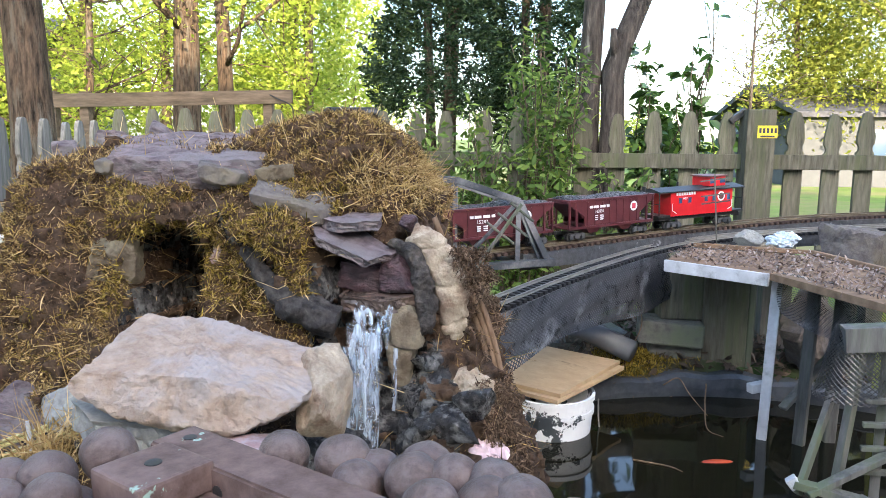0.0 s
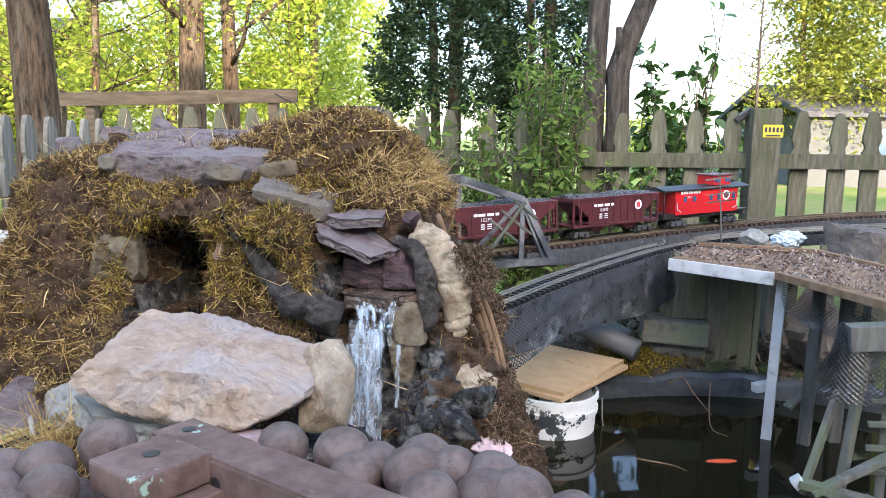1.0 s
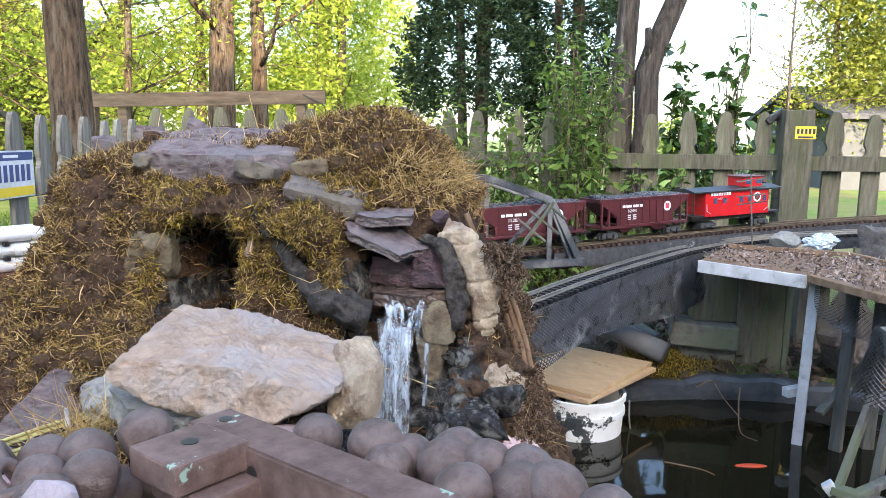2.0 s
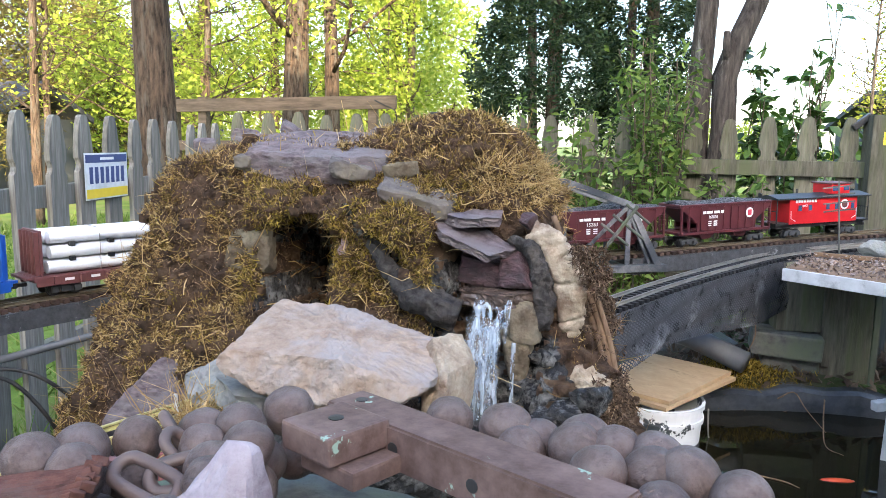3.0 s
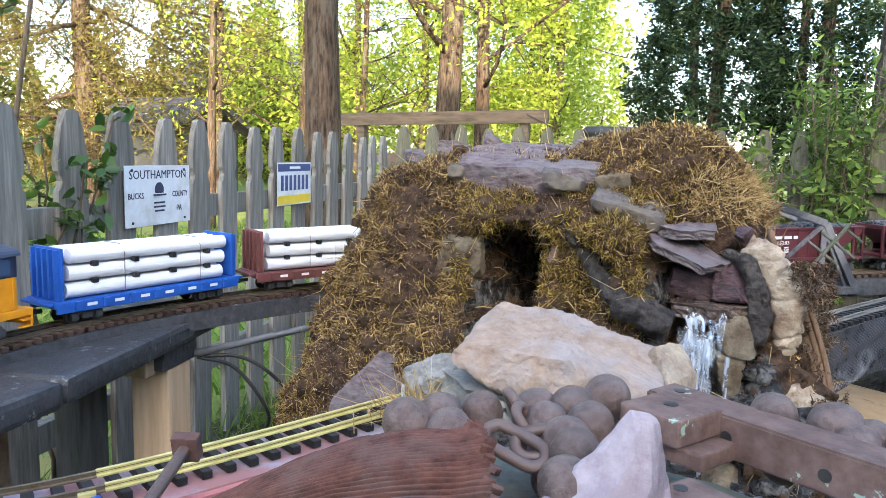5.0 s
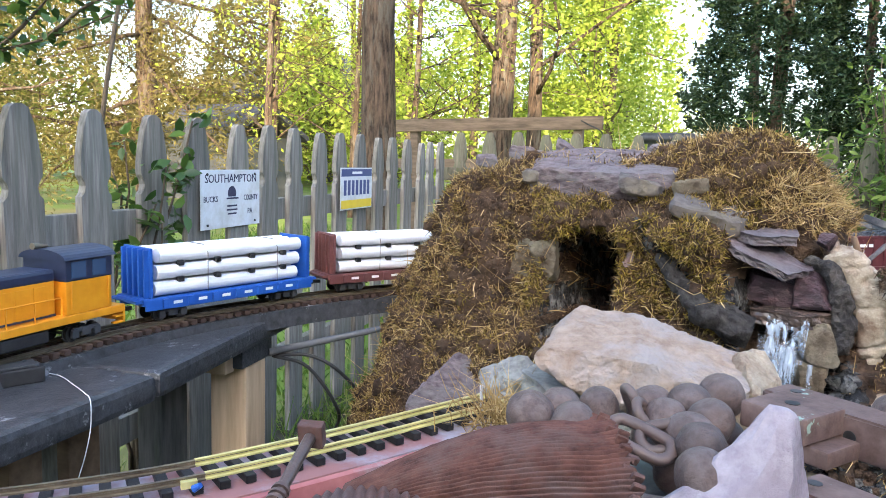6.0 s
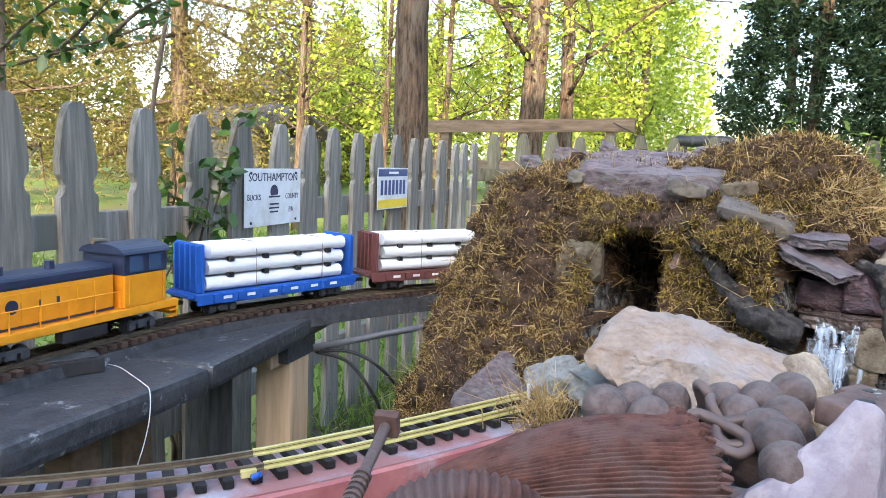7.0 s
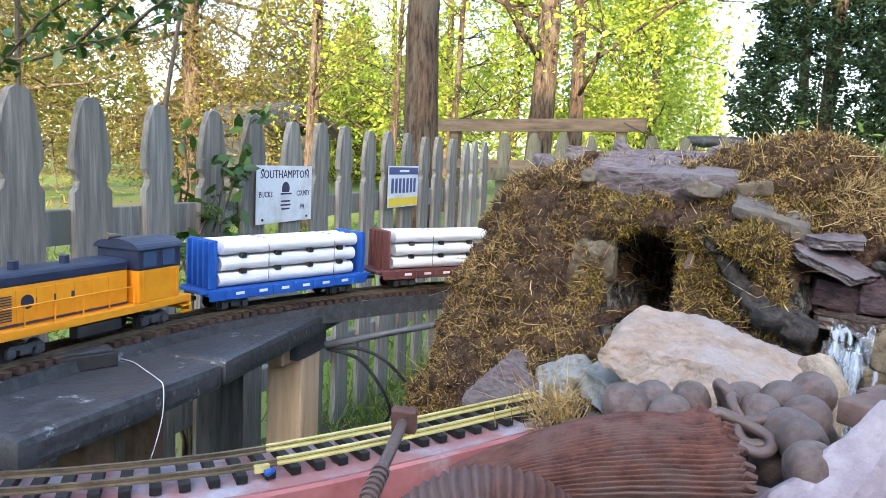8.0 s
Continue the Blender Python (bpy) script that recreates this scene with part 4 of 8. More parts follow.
for k in range(60):
    a = frnd.uniform(0, 6.3)
    r = frnd.random() ** 0.5
    bmesh.ops.create_icosphere(bm, subdivisions=1, radius=frnd.uniform(0.003, 0.009), matrix=Matrix.Translation((0.05 * r * math.cos(a), -0.05 + 0.035 * r * math.sin(a), 0.0 + 0.02 * (1 - r))))
part("splash", bm, M["fall"], fall, "white splashing drops", smooth=True)

# roots down the right flank
for k in range(3):
    pts = spline([(-0.055 + 0.012 * k, 1.42, 1.00 - 0.06 * k), (-0.018 + 0.010 * k, 1.44, 0.90), (0.030 + 0.010 * k, 1.45, 0.78), (0.058 + 0.009 * k, 1.44, 0.66), (0.085 + 0.008 * k, 1.42, 0.54), (0.10, 1.40, 0.45)], 6)
    ob = part("root", tube(bmnew(), pts, list(np.linspace(0.005, 0.0100 - 0.002 * k, len(pts))), 7, 0.3), M["root"], smooth=True)
    tagged(ob, "thin dry brown root running down the mound", "root")
rg_ = np.random.default_rng(3)
rz_ = rg_.uniform(0.56, 0.96, 7000)
rx_ = -0.012 + (0.95 - rz_) * 0.22 + rg_.uniform(-0.012, 0.050, 7000)
rc = np.array([(x, front_y(x, z) - 0.004 + 0.012 * noise.noise(Vector((x, 0, z)) * 50), z) for x, z in zip(rx_, rz_) if noise.noise(Vector((x * 22, 4, z * 22))) > -0.25])
tagged(mesh_np("root_fibres", *blades_np(rc, np.tile((0.2, -0.8, -0.3), (len(rc), 1)), 0.0075, 0.0022, rng, 1.3, 1.0), leaf_mat("root_fibre", (0.05, 0.032, 0.02), (0.13, 0.085, 0.055), (0.26, 0.18, 0.12), 0.05, 0.9)), "brown fibrous roots", "roots", kind="stuff")


# ---- tracks ----
RAILP = [(-0.004, -0.0085), (0.004, -0.0085), (0.004, -0.0065), (0.0012, -0.0055), (0.0012, -0.003), (0.0024, -0.0022), (0.0024, 0.0), (-0.0024, 0.0), (-0.0024, -0.0022), (-0.0012, -0.003), (-0.0012, -0.0055), (-0.004, -0.0065)]


def offset_path(pts, d):
    t = np.gradient(pts, axis=0)
    s = np.stack([t[:, 1], -t[:, 0], 0 * t[:, 0]], 1)
    return pts + d * s / np.linalg.norm(s, axis=1)[:, None]


def track(name, pts, label, rail_m, tie_m, step=0.023, tie=(0.014, 0.086, 0.010)):
    """A line of two rails on ties; pts run along the rail heads' middle line."""
    e = thing(name, label, "railway track", tuple(pts[0]))
    inv_ = Matrix.Translation(-Vector(pts[0]))
    for d in (-0.0235, 0.0235):
        part("rail", sweep(bmnew(), offset_path(pts, d), RAILP), rail_m, e).matrix_basis = inv_
    me = bpy.data.meshes.new("tie")
    bm = box(bmnew(), tie, bevel=0.0015)
    bm.to_mesh(me)
    bm.free()
    me.materials.append(tie_m)
    ps, hs = along(pts, step)
    for p, h in zip(ps, hs):
        a = math.degrees(math.atan2(h[1], h[0])) + random.uniform(-1.5, 1.5)
        share("tie", me, e, inv_ @ pose(p[0], p[1], p[2] - 0.0085 - tie[2] / 2, 0, 0, a))
    return e


MAIN = spline([(-1.12, -0.45, 0.775), (-1.17, -0.1, 0.775), (-1.235, 0.35, 0.775), (-1.290, 0.75, 0.775), (-1.296, 1.08, 0.775), (-1.230, 1.38, 0.775), (-1.115, 1.655, 0.775), (-0.90, 1.94, 0.778),
               (-0.50, 2.14, 0.79), (-0.10, 2.26, 0.805), (0.235, 2.44, 0.82), (0.685, 2.74, 0.837), (1.125, 2.935, 0.857), (1.51, 3.075, 0.867), (2.1, 3.2, 0.87), (3.0, 3.25, 0.87)], 24)
track("main_track", MAIN, "brass model railway track on brown ties", M["rail"], M["tie"])
INCL = spline([(-0.16, 1.62, 0.745), (0.01, 1.80, 0.757), (0.205, 2.065, 0.778), (0.40, 2.34, 0.789), (0.61, 2.61, 0.795), (0.88, 2.735, 0.818), (1.25, 2.83, 0.836), (1.7, 2.93, 0.846), (2.4, 2.98, 0.85)], 24)
track("branch_track", INCL, "grey-railed model track climbing over the pond", M["greyrail"], M["blacktie"])
NEAR = spline([(-1.45, 0.22, 0.705), (-1.20, 0.34, 0.705), (-1.03, 0.466, 0.705), (-0.915, 0.585, 0.705), (-0.825, 0.705, 0.705), (-0.72, 0.90, 0.705), (-0.615, 1.125, 0.705), (-0.52, 1.32, 0.705)], 24)
near = track("near_track", NEAR, "model track with bright brass rails on black ties", M["rail"], M["blacktie"], 0.033, (0.014, 0.082, 0.011))
# the newer brass length of rail
sel = NEAR[(NEAR[:, 1] > 0.70)]
for d in (-0.0235, 0.0235):
    part("rail", sweep(bmnew(), offset_path(sel, d) + np.array((0, 0, 0.0012)), [(a * 1.15, b * 1.10) for a, b in RAILP]), M["yellowrail"], near, "newer yellow brass rail").matrix_basis = Matrix.Translation(-Vector(NEAR[0]))

# near track's painted board
bd = thing("track_board", "faded red-painted plank under the near track", "board", tuple(NEAR[0]), kind="structure")
bi = Matrix.Translation(-Vector(NEAR[0]))
part("plank", sweep(bmnew(), NEAR, [(-0.062, -0.060), (0.066, -0.060), (0.066, -0.021), (-0.062, -0.021)]), M["greypaint"], bd, "worn grey top").matrix_basis = bi
part("fascia", sweep(bmnew(), NEAR, [(0.066, -0.066), (0.078, -0.066), (0.078, -0.0235), (0.066, -0.0235)]), M["redpaint"], bd, "faded red painted edge").matrix_basis = bi
for s in (0.35, 0.9):
    p, h = along(NEAR, 1, s)
    bm = box(bmnew(), (0.05, 0.05, 0.62), (p[0][0], p[0][1], p[0][2] - 0.06 - 0.31), bevel=0.003)
    part("post", bm, M["greywood"], bd).matrix_basis = bi
joint = thing("rail_joiner", "brass rail clamp with a small blue wire nut", "clamp", (-0.812, 0.672, 0.697))
part("clamp", box(bmnew(), (0.02, 0.008, 0.010), rot=Euler((0, 0, radians(52))).to_matrix(), bevel=0.001), M["yellowrail"], joint)
part("wire_nut", cyl(bmnew(), (0.012, -0.004, -0.002), (0.021, -0.002, 0.004), 0.005, 10, 0.0035), M["blue"], joint, "small blue plastic nut")

# main track's tarred deck: planks end to end on timber posts
deck = thing("trestle_deck", "black tarred plank deck carrying the main track", "trestle", (-1.3, 1.0, 0.08), kind="structure")
dv = Matrix.Translation((1.3, -1.0, -0.08))


def plank(name, a, b, wl, wr, top, th, material, parent, m, bevel=0.006):
    """A plank from a to b in plan, reaching wl to its left and wr to its right."""
    a, b = Vector((*a, 0)), Vector((*b, 0))
    d = (b - a)
    c = (a + b) / 2 + Vector((-d.y, d.x, 0)).normalized() * (wl - wr) / 2
    bm = box(bmnew(), (d.length, wl + wr, th), (c.x, c.y, top - th / 2), Euler((0, 0, math.atan2(d.y, d.x))).to_matrix(), bevel)
    ob = part(name, bm, material, parent)
    ob.matrix_basis = m
    return ob


plank("plank", (-1.048, 0.50), (-1.093, 0.893), 0.30, 0.0, 0.737, 0.046, M["tar"], deck, dv, 0.012)
plank("plank", (-1.094, 0.90), (-1.250, 1.53), 0.26, 0.0, 0.739, 0.046, M["tar"], deck, dv, 0.012)
part("roadbed", sweep(bmnew(), MAIN[: 24 * 8], [(-0.055, -0.058), (0.055, -0.058), (0.05, -0.0187), (-0.05, -0.0187)]), M["tar"], deck).matrix_basis = dv
part("roadbed", sweep(bmnew(), MAIN[24 * 9 + 16:], [(-0.055, -0.065), (0.055, -0.065), (0.05, -0.0187), (-0.05, -0.0187)]), M["tar"], deck).matrix_basis = dv
for x, y, a, w_, m_, tp in ((-1.26, 1.29, 10, 0.088, "newwood", 0.645), (-1.22, 0.72, 5, 0.06, "plank", 0.69), (-1.36, 0.93, 5, 0.075, "plank", 0.69), (-1.40, 1.20, 0, 0.075, "greywood", 0.69), (-1.20, 0.55, 0, 0.06, "greywood", 0.69), (-1.33, 0.83, 0, 0.06, "mossy", 0.69)):
    part("post", box(bmnew(), (w_, w_, tp), (x, y, tp / 2), Euler((0, 0, radians(a))).to_matrix(), 0.004), M[m_], deck).matrix_basis = dv
part("cap", box(bmnew(), (0.10, 0.135, 0.042), (-1.262, 1.29, 0.666), Euler((0, 0, radians(10))).to_matrix(), 0.003), M["tar"], deck, "black painted timber cap").matrix_basis = dv
part("brace", box(bmnew(), (0.24, 0.035, 0.035), (-1.34, 1.20, 0.655), Euler((0, 0, radians(8))).to_matrix(), 0.003), M["newwood"], deck).matrix_basis = dv
for x, y in ((-0.98, 1.90), (-0.45, 2.15), (0.62, 2.74), (1.1, 2.96), (1.55, 3.1), (2.2, 3.2)):
    part("post", box(bmnew(), (0.07, 0.07, 0.70), (x, y, 0.40), None, 0.004), M["greywood"], deck).matrix_basis = dv
ob = part("conduit", tube(bmnew(), [(-1.22, 1.35, 0.655), (-1.0, 1.62, 0.70), (-0.93, 1.74, 0.71)], [0.009, 0.008, 0.008], 8), M["greypipe"], smooth=True)
tagged(ob, "thin grey pipe from the post to the track", "pipe")
for k in range(2):
    pts = spline([(-1.22, 1.36, 0.645), (-1.16, 1.42, 0.64 - 0.03 * k), (-1.10, 1.46, 0.60 - 0.1 * k), (-1.05 - 0.1 * k, 1.52, 0.50 - 0.1 * k), (-1.02 - 0.1 * k, 1.58, 0.35 - 0.1 * k), (-1.04, 1.6, 0.1)], 6)
    tagged(part("cable", tube(bmnew(), pts, [0.0045] * len(pts), 6), M["black"], smooth=True), "black cable hanging from the trestle", "cable")
pts = spline([(-1.262, 0.805, 0.7395), (-1.215, 0.805, 0.7395), (-1.16, 0.785, 0.7395), (-1.11, 0.765, 0.7395), (-1.073, 0.745, 0.7385), (-1.068, 0.74, 0.70), (-1.074, 0.735, 0.66), (-1.085, 0.73, 0.62)], 8)
tagged(part("wire", tube(bmnew(), pts, [0.0009] * len(pts), 5), M["print_white"], smooth=True), "thin white wire over the deck's edge", "wire")
sw = thing("switch_machine", "black plastic switch box beside the track", "switch", (-1.252, 0.735, 0.7375), turn=radians(70))
part("case", box(bmnew(), (0.108, 0.042, 0.026), (0, 0, 0.013), None, 0.003), M["black"], sw)
part("lid", box(bmnew(), (0.092, 0.034, 0.004), (0, 0, 0.0282), None, 0.001), M["darkgrey"], sw)
for sx in (-0.032, 0.032):
    part("screw", cyl(bmnew(), (sx, 0.012, 0.0285), (sx, 0.012, 0.0315), 0.003, 8), M["steel"], sw)

# ---- truss bridge ----
br = thing("truss_bridge", "dark grey steel model truss bridge over the pond", "bridge", (-0.1, 2.28, 0.74))
A, B = Vector((-0.64, 2.085, 0.752)), Vector((0.188, 2.419, 0.773))
ax = (B - A)
ux = ax.normalized()
sd = Vector((ux.y, -ux.x, 0)).normalized()
bi = Matrix.Translation((0.1, -2.28, -0.74))


def beam(name, a, b, w_, parent, m, material, h=None):
    d = b - a
    bm = box(bmnew(), (w_, h or w_, d.length), (a + b) / 2, d.to_track_quat("Z", "X").to_matrix(), 0.0015)
    ob = part(name, bm, material, parent)
    ob.matrix_basis = m
    return ob


nodes = [0.0, 0.11, 0.33, 0.5, 0.67, 0.89, 1.0]
hts = [0, 0.186, 0.254, 0.264, 0.254, 0.186, 0]
UP = Vector((0, 0, 1))
for side in (-0.078, 0.078):
    lo = [A + ax * t + sd * side for t in nodes]
    hi = [p + UP * h for p, h in zip(lo, hts)]
    beam("bottom_chord", lo[0] - ux * 0.015, lo[6] + ux * 0.02, 0.020, br, bi, M["steel"], 0.034)
    for i in range(6):
        beam("top_chord", hi[i], hi[i + 1], 0.019, br, bi, M["steel"])
    for i in range(1, 6):
        beam("upright", lo[i], hi[i], 0.014, br, bi, M["steel"])
    for a_, b_ in ((hi[1], lo[2]), (hi[2], lo[3]), (hi[4], lo[3]), (hi[5], lo[4])):
        beam("diagonal", a_, b_, 0.011, br, bi, M["steel"])
    for i, j in ((1, 0), (5, 6)):
        beam("end_brace", hi[i].lerp(lo[i], 0.12), lo[j].lerp(lo[i], 0.25), 0.008, br, bi, M["steel"])
for t, h in list(zip(nodes, hts))[1:6]:
    beam("cross_beam", A + ax * t + sd * 0.078 + UP * h, A + ax * t - sd * 0.078 + UP * h, 0.010, br, bi, M["steel"])
for t in nodes:
    beam("floor_beam", A + ax * t + sd * 0.078, A + ax * t - sd * 0.078, 0.014, br, bi, M["steel"])
cr = thing("crossing_sign", "small grey broken railway cross-buck of sticks", "sign", (0.0, 1.74, 0.84))
for a, b, r in (((-0.012, 0.0, -0.02), (0.109, 0.0, 0.157), 0.0042), ((0.034, 0.003, 0.117), (0.093, 0.003, 0.071), 0.0032), ((0.058, 0.003, 0.137), (0.123, 0.003, 0.087), 0.0032), ((0.085, 0.003, 0.16), (0.135, 0.003, 0.12), 0.003)):
    part("stick", cyl(bmnew(), a, b, r, 7), M["greywood"], cr)


# ---- fences ----
def picket_bm(w_, h, th=0.019):
    """A picket with a pointed head over notched shoulders, standing on z = 0."""
    k = w_ / 2
    pts = [(-k, 0), (k, 0), (k, h - 0.205), (k * 0.80, h - 0.195), (k * 0.72, h - 0.180), (k * 0.80, h - 0.168), (k * 0.98, h - 0.155), (k * 1.0, h - 0.125), (k * 0.72, h - 0.045), (k * 0.45, h - 0.008), (k * 0.18, h),
           (-k * 0.18, h), (-k * 0.45, h - 0.008), (-k * 0.72, h - 0.045), (-k * 1.0, h - 0.125), (-k * 0.98, h - 0.155), (-k * 0.80, h - 0.168), (-k * 0.72, h - 0.180), (-k * 0.80, h - 0.195), (-k, h - 0.205)]
    bm = bmnew()
    f_ = bm.faces.new([bm.verts.new((x, -th / 2, z)) for x, z in pts])
    r = bmesh.ops.extrude_face_region(bm, geom=[f_])
    bmesh.ops.translate(bm, verts=[v for v in r["geom"] if isinstance(v, bmesh.types.BMVert)], vec=(0, th, 0))
    bmesh.ops.recalc_face_normals(bm, faces=bm.faces)
    return bm


def picket_fence(name, label, a, b, top, step, w_, material, rails, inside, start=0.0, skip=()):
    """Pickets on rails from a to b; inside: on which side (+1: left of a to b) the pickets stand before the rails."""
    a, b = Vector((*a, 0)), Vector((*b, 0))
    d = b - a
    ang = math.atan2(d.y, d.x)
    e = thing(name, label, "fence", (a.x, a.y, 0.06), kind="structure", turn=ang)
    mes = []
    for k in range(3):
        me = bpy.data.meshes.new("picket")
        bm = picket_bm(w_ * (0.97 + 0.03 * k), top - 0.1 + 0.004 * k)
        bm.to_mesh(me)
        bm.free()
        me.materials.append(material)
        mes.append(me)
    n = int((d.length - start) / step) + 1
    for i in range(n):
        if i in skip:
            continue
        share("picket", mes[i % 3], e, pose(start + i * step + random.uniform(-0.006, 0.006), inside * 0.012, 0.04 + random.uniform(-0.008, 0.006), random.uniform(-0.6, 0.6), random.uniform(-0.8, 0.8), random.uniform(-2, 2)))
    for z0, h in rails:
        part("rail", box(bmnew(), (d.length, 0.036, h), (d.length / 2, -inside * 0.018, z0 - 0.06), None, 0.003), material, e)
    return e


def left_x(y):
    return -1.612 - 0.127 * (y - 0.879)


# the left fence's rails stand on the far side of its pickets
LF0, LF1 = (left_x(-1.6) - 0.012, -1.6), (left_x(3.95) - 0.012, 3.95)
picket_fence("fence_left", "weathered grey picket fence with pointed heads", LF0, LF1, 1.20, 0.1915, 0.100, M["picket"], ((0.92, 0.075), (0.38, 0.075)), -1, start=0.005)
picket_fence("fence_back", "mossy grey-brown picket fence behind the railway", (-2.05, 4.05), (6.5, 4.05), 1.275, 0.177, 0.088, M["mossy"], ((1.03, 0.075), (0.45, 0.075)), 1, start=0.105)
fp_ = thing("fence_post", "thick mossy fence post with a small yellow tag", "fence post", (1.385, 4.045, 0.10), kind="structure")
part("post", box(bmnew(), (0.14, 0.13, 1.19), (0, -0.03, 0.595), None, 0.006), M["mossy"], fp_)
tg = part("tag", box(bmnew(), (0.098, 0.003, 0.062), (0.028, -0.0975, 1.08), None, 0.001), M["signyellow"], fp_, "small yellow tag with dark bars")
for k in range(5):
    part("print", box(bmnew(), (0.011, 0.001, 0.024), (-0.008 + 0.0185 * k, -0.0995, 1.086)), M["print_dark"], tg)
part("print", box(bmnew(), (0.07, 0.001, 0.008), (0.028, -0.0995, 1.058)), M["print_dark"], tg)
part("cap", box(bmnew(), (0.10, 0.05, 0.03), (-0.09, 0.0, 1.16), Euler((0, radians(-38), 0)).to_matrix(), 0.004), M["black"], fp_, "black bird-shaped bracket")


# ---- signs on the left fence ----
def wall_sign(name, label, y0, y1, z0, z1, material):
    c = Vector((left_x((y0 + y1) / 2) + 0.024, (y0 + y1) / 2, (z0 + z1) / 2))
    e = thing(name, label, "sign", c)
    # its x runs along the fence
    e.rotation_euler = (0, 0, math.atan2(1, -0.127))
    wd = math.hypot(y1 - y0, (y1 - y0) * 0.127)
    part("plate", box(bmnew(), (wd, 0.002, z1 - z0), bevel=0.0008), material, e)
    return e, wd, z1 - z0


FACE = pose(0, -0.0016, 0, 90, 0, 0)
sg, sw_, sh_ = wall_sign("town_sign", "white town sign with dark lettering on the fence", 1.625, 1.935, 0.885, 1.06, M["signwhite"])
text_mesh("lettering", "SOUTHAMPTON", 0.026, M["print_dark"], sg, Matrix.Translation((0, 0, 0.060)) @ FACE, 0.27)
text_mesh("lettering", "BUCKS", 0.018, M["print_dark"], sg, Matrix.Translation((-0.108, 0, 0.0)) @ FACE, 0.068)
text_mesh("lettering", "COUNTY", 0.018, M["print_dark"], sg, Matrix.Translation((0.103, 0, 0.0)) @ FACE, 0.078)
text_mesh("lettering", "PA", 0.018, M["print_dark"], sg, Matrix.Translation((0.098, 0, -0.043)) @ FACE, 0.026)
bm = bmnew()
bmesh.ops.create_circle(bm, cap_ends=True, segments=28, radius=0.022, matrix=Matrix.Translation((0, 0, 0.016)) @ FACE)
part("emblem", bm, M["print_dark"], sg, "round dark emblem")
part("emblem_bar", box(bmnew(), (0.062, 0.0012, 0.012), (0, -0.0024, 0.0)), M["signwhite"], sg)
part("print", box(bmnew(), (0.062, 0.0008, 0.005), (0, -0.0034, 0.001)), M["print_dark"], sg)
for z, ww in ((-0.022, 0.05), (-0.034, 0.055), (-0.046, 0.045)):
    part("print", box(bmnew(), (ww, 0.0008, 0.005), (0, -0.0018, z)), M["print_dark"], sg)
for x, z in ((-0.125, 0.074), (0.125, 0.074), (-0.125, -0.075), (0.125, -0.075)):
    part("bolt", cyl(bmnew(), (x, -0.001, z), (x, -0.004, z), 0.004, 8), M["black"], sg)
lp, lw, lh = wall_sign("metal_plate", "white and yellow metal plate with a blue top band", 2.535, 2.85, 0.892, 1.066, M["signwhite"])
part("band", box(bmnew(), (lw - 0.012, 0.0008, 0.030), (0, -0.0018, lh / 2 - 0.021)), M["signblue"], lp, "blue band")
part("band", box(bmnew(), (lw - 0.012, 0.0008, 0.034), (0, -0.0018, -lh / 2 + 0.023)), M["signyellow"], lp, "yellow band")
part("print", box(bmnew(), (0.10, 0.0006, 0.010), (0, -0.0026, lh / 2 - 0.021)), M["print_white"], lp)
for k in range(7):
    part("print", box(bmnew(), (0.024, 0.0008, 0.062), (-0.117 + 0.039 * k, -0.0018, 0.004)), M["signblue"], lp)


# ---- pond side ----
def lumber(name, a, b, w_, h, material, parent, m=None, bevel=0.003, label=""):
    a, b = Vector(a), Vector(b)
    d = b - a
    bm = box(bmnew(), (w_, h, d.length), (a + b) / 2, d.to_track_quat("Z", "X").to_matrix(), bevel)
    ob = part(name, bm, material, parent, label)
    ob.matrix_basis = m if m is not None else Matrix.Identity(4)
    return ob


bk = thing("bucket", "scuffed white plastic bucket standing in the pond", "bucket", (0.222, 2.195, 0.19))
bm = bmnew()
prof = [(0.118, 0.0), (0.124, 0.10), (0.130, 0.185), (0.135, 0.186), (0.135, 0.200), (0.131, 0.201), (0.132, 0.226), (0.137, 0.227), (0.137, 0.240), (0.128, 0.240), (0.122, 0.20), (0.112, 0.01)]
rows = [[bm.verts.new((0.93 * r * math.cos(2 * math.pi * k / 40), 0.93 * r * math.sin(2 * math.pi * k / 40), z)) for k in range(40)] for r, z in prof]
for r0, r1 in zip(rows, rows[1:]):
    for k in range(40):
        bm.faces.new((r0[k], r0[(k + 1) % 40], r1[(k + 1) % 40], r1[k]))
bm.faces.new(rows[-1])
part("body", bm, M["bucket"], bk)
hp = [(0.138, 0.0, 0.215), (0.142, 0.008, 0.15), (0.150, -0.01, 0.07), (0.12, -0.075, 0.03)]
part("handle", tube(bmnew(), spline(hp, 6), [0.0022] * 19, 6), M["greyrail"], bk, "thin wire handle", smooth=True)
for k, (dx, dy, dz, t_) in enumerate(((0.0, 0.0, 0.0, 0), (-0.004, 0.012, 0.0125, 2.5))):
    pl = thing("plywood_sheet", "weathered tan plywood sheet lying on the bucket", "plywood", (0.240 + dx, 2.31 + dy, 0.4305 + dz), turn=radians(54 + t_))
    part("sheet", box(bmnew(), (0.400 - 0.01 * k, 0.270, 0.012), (0, 0, 0.006), None, 0.0015), M["plywood"], pl)
pts = [(0.20, 2.66, 0.545), (0.36, 2.53, 0.52), (0.50, 2.44, 0.475)]
tagged(part("drain_pipe", tube(bmnew(), pts, [0.035, 0.035, 0.035], 16), M["greypipe"], smooth=True), "thick grey drain pipe on the bank", "pipe")

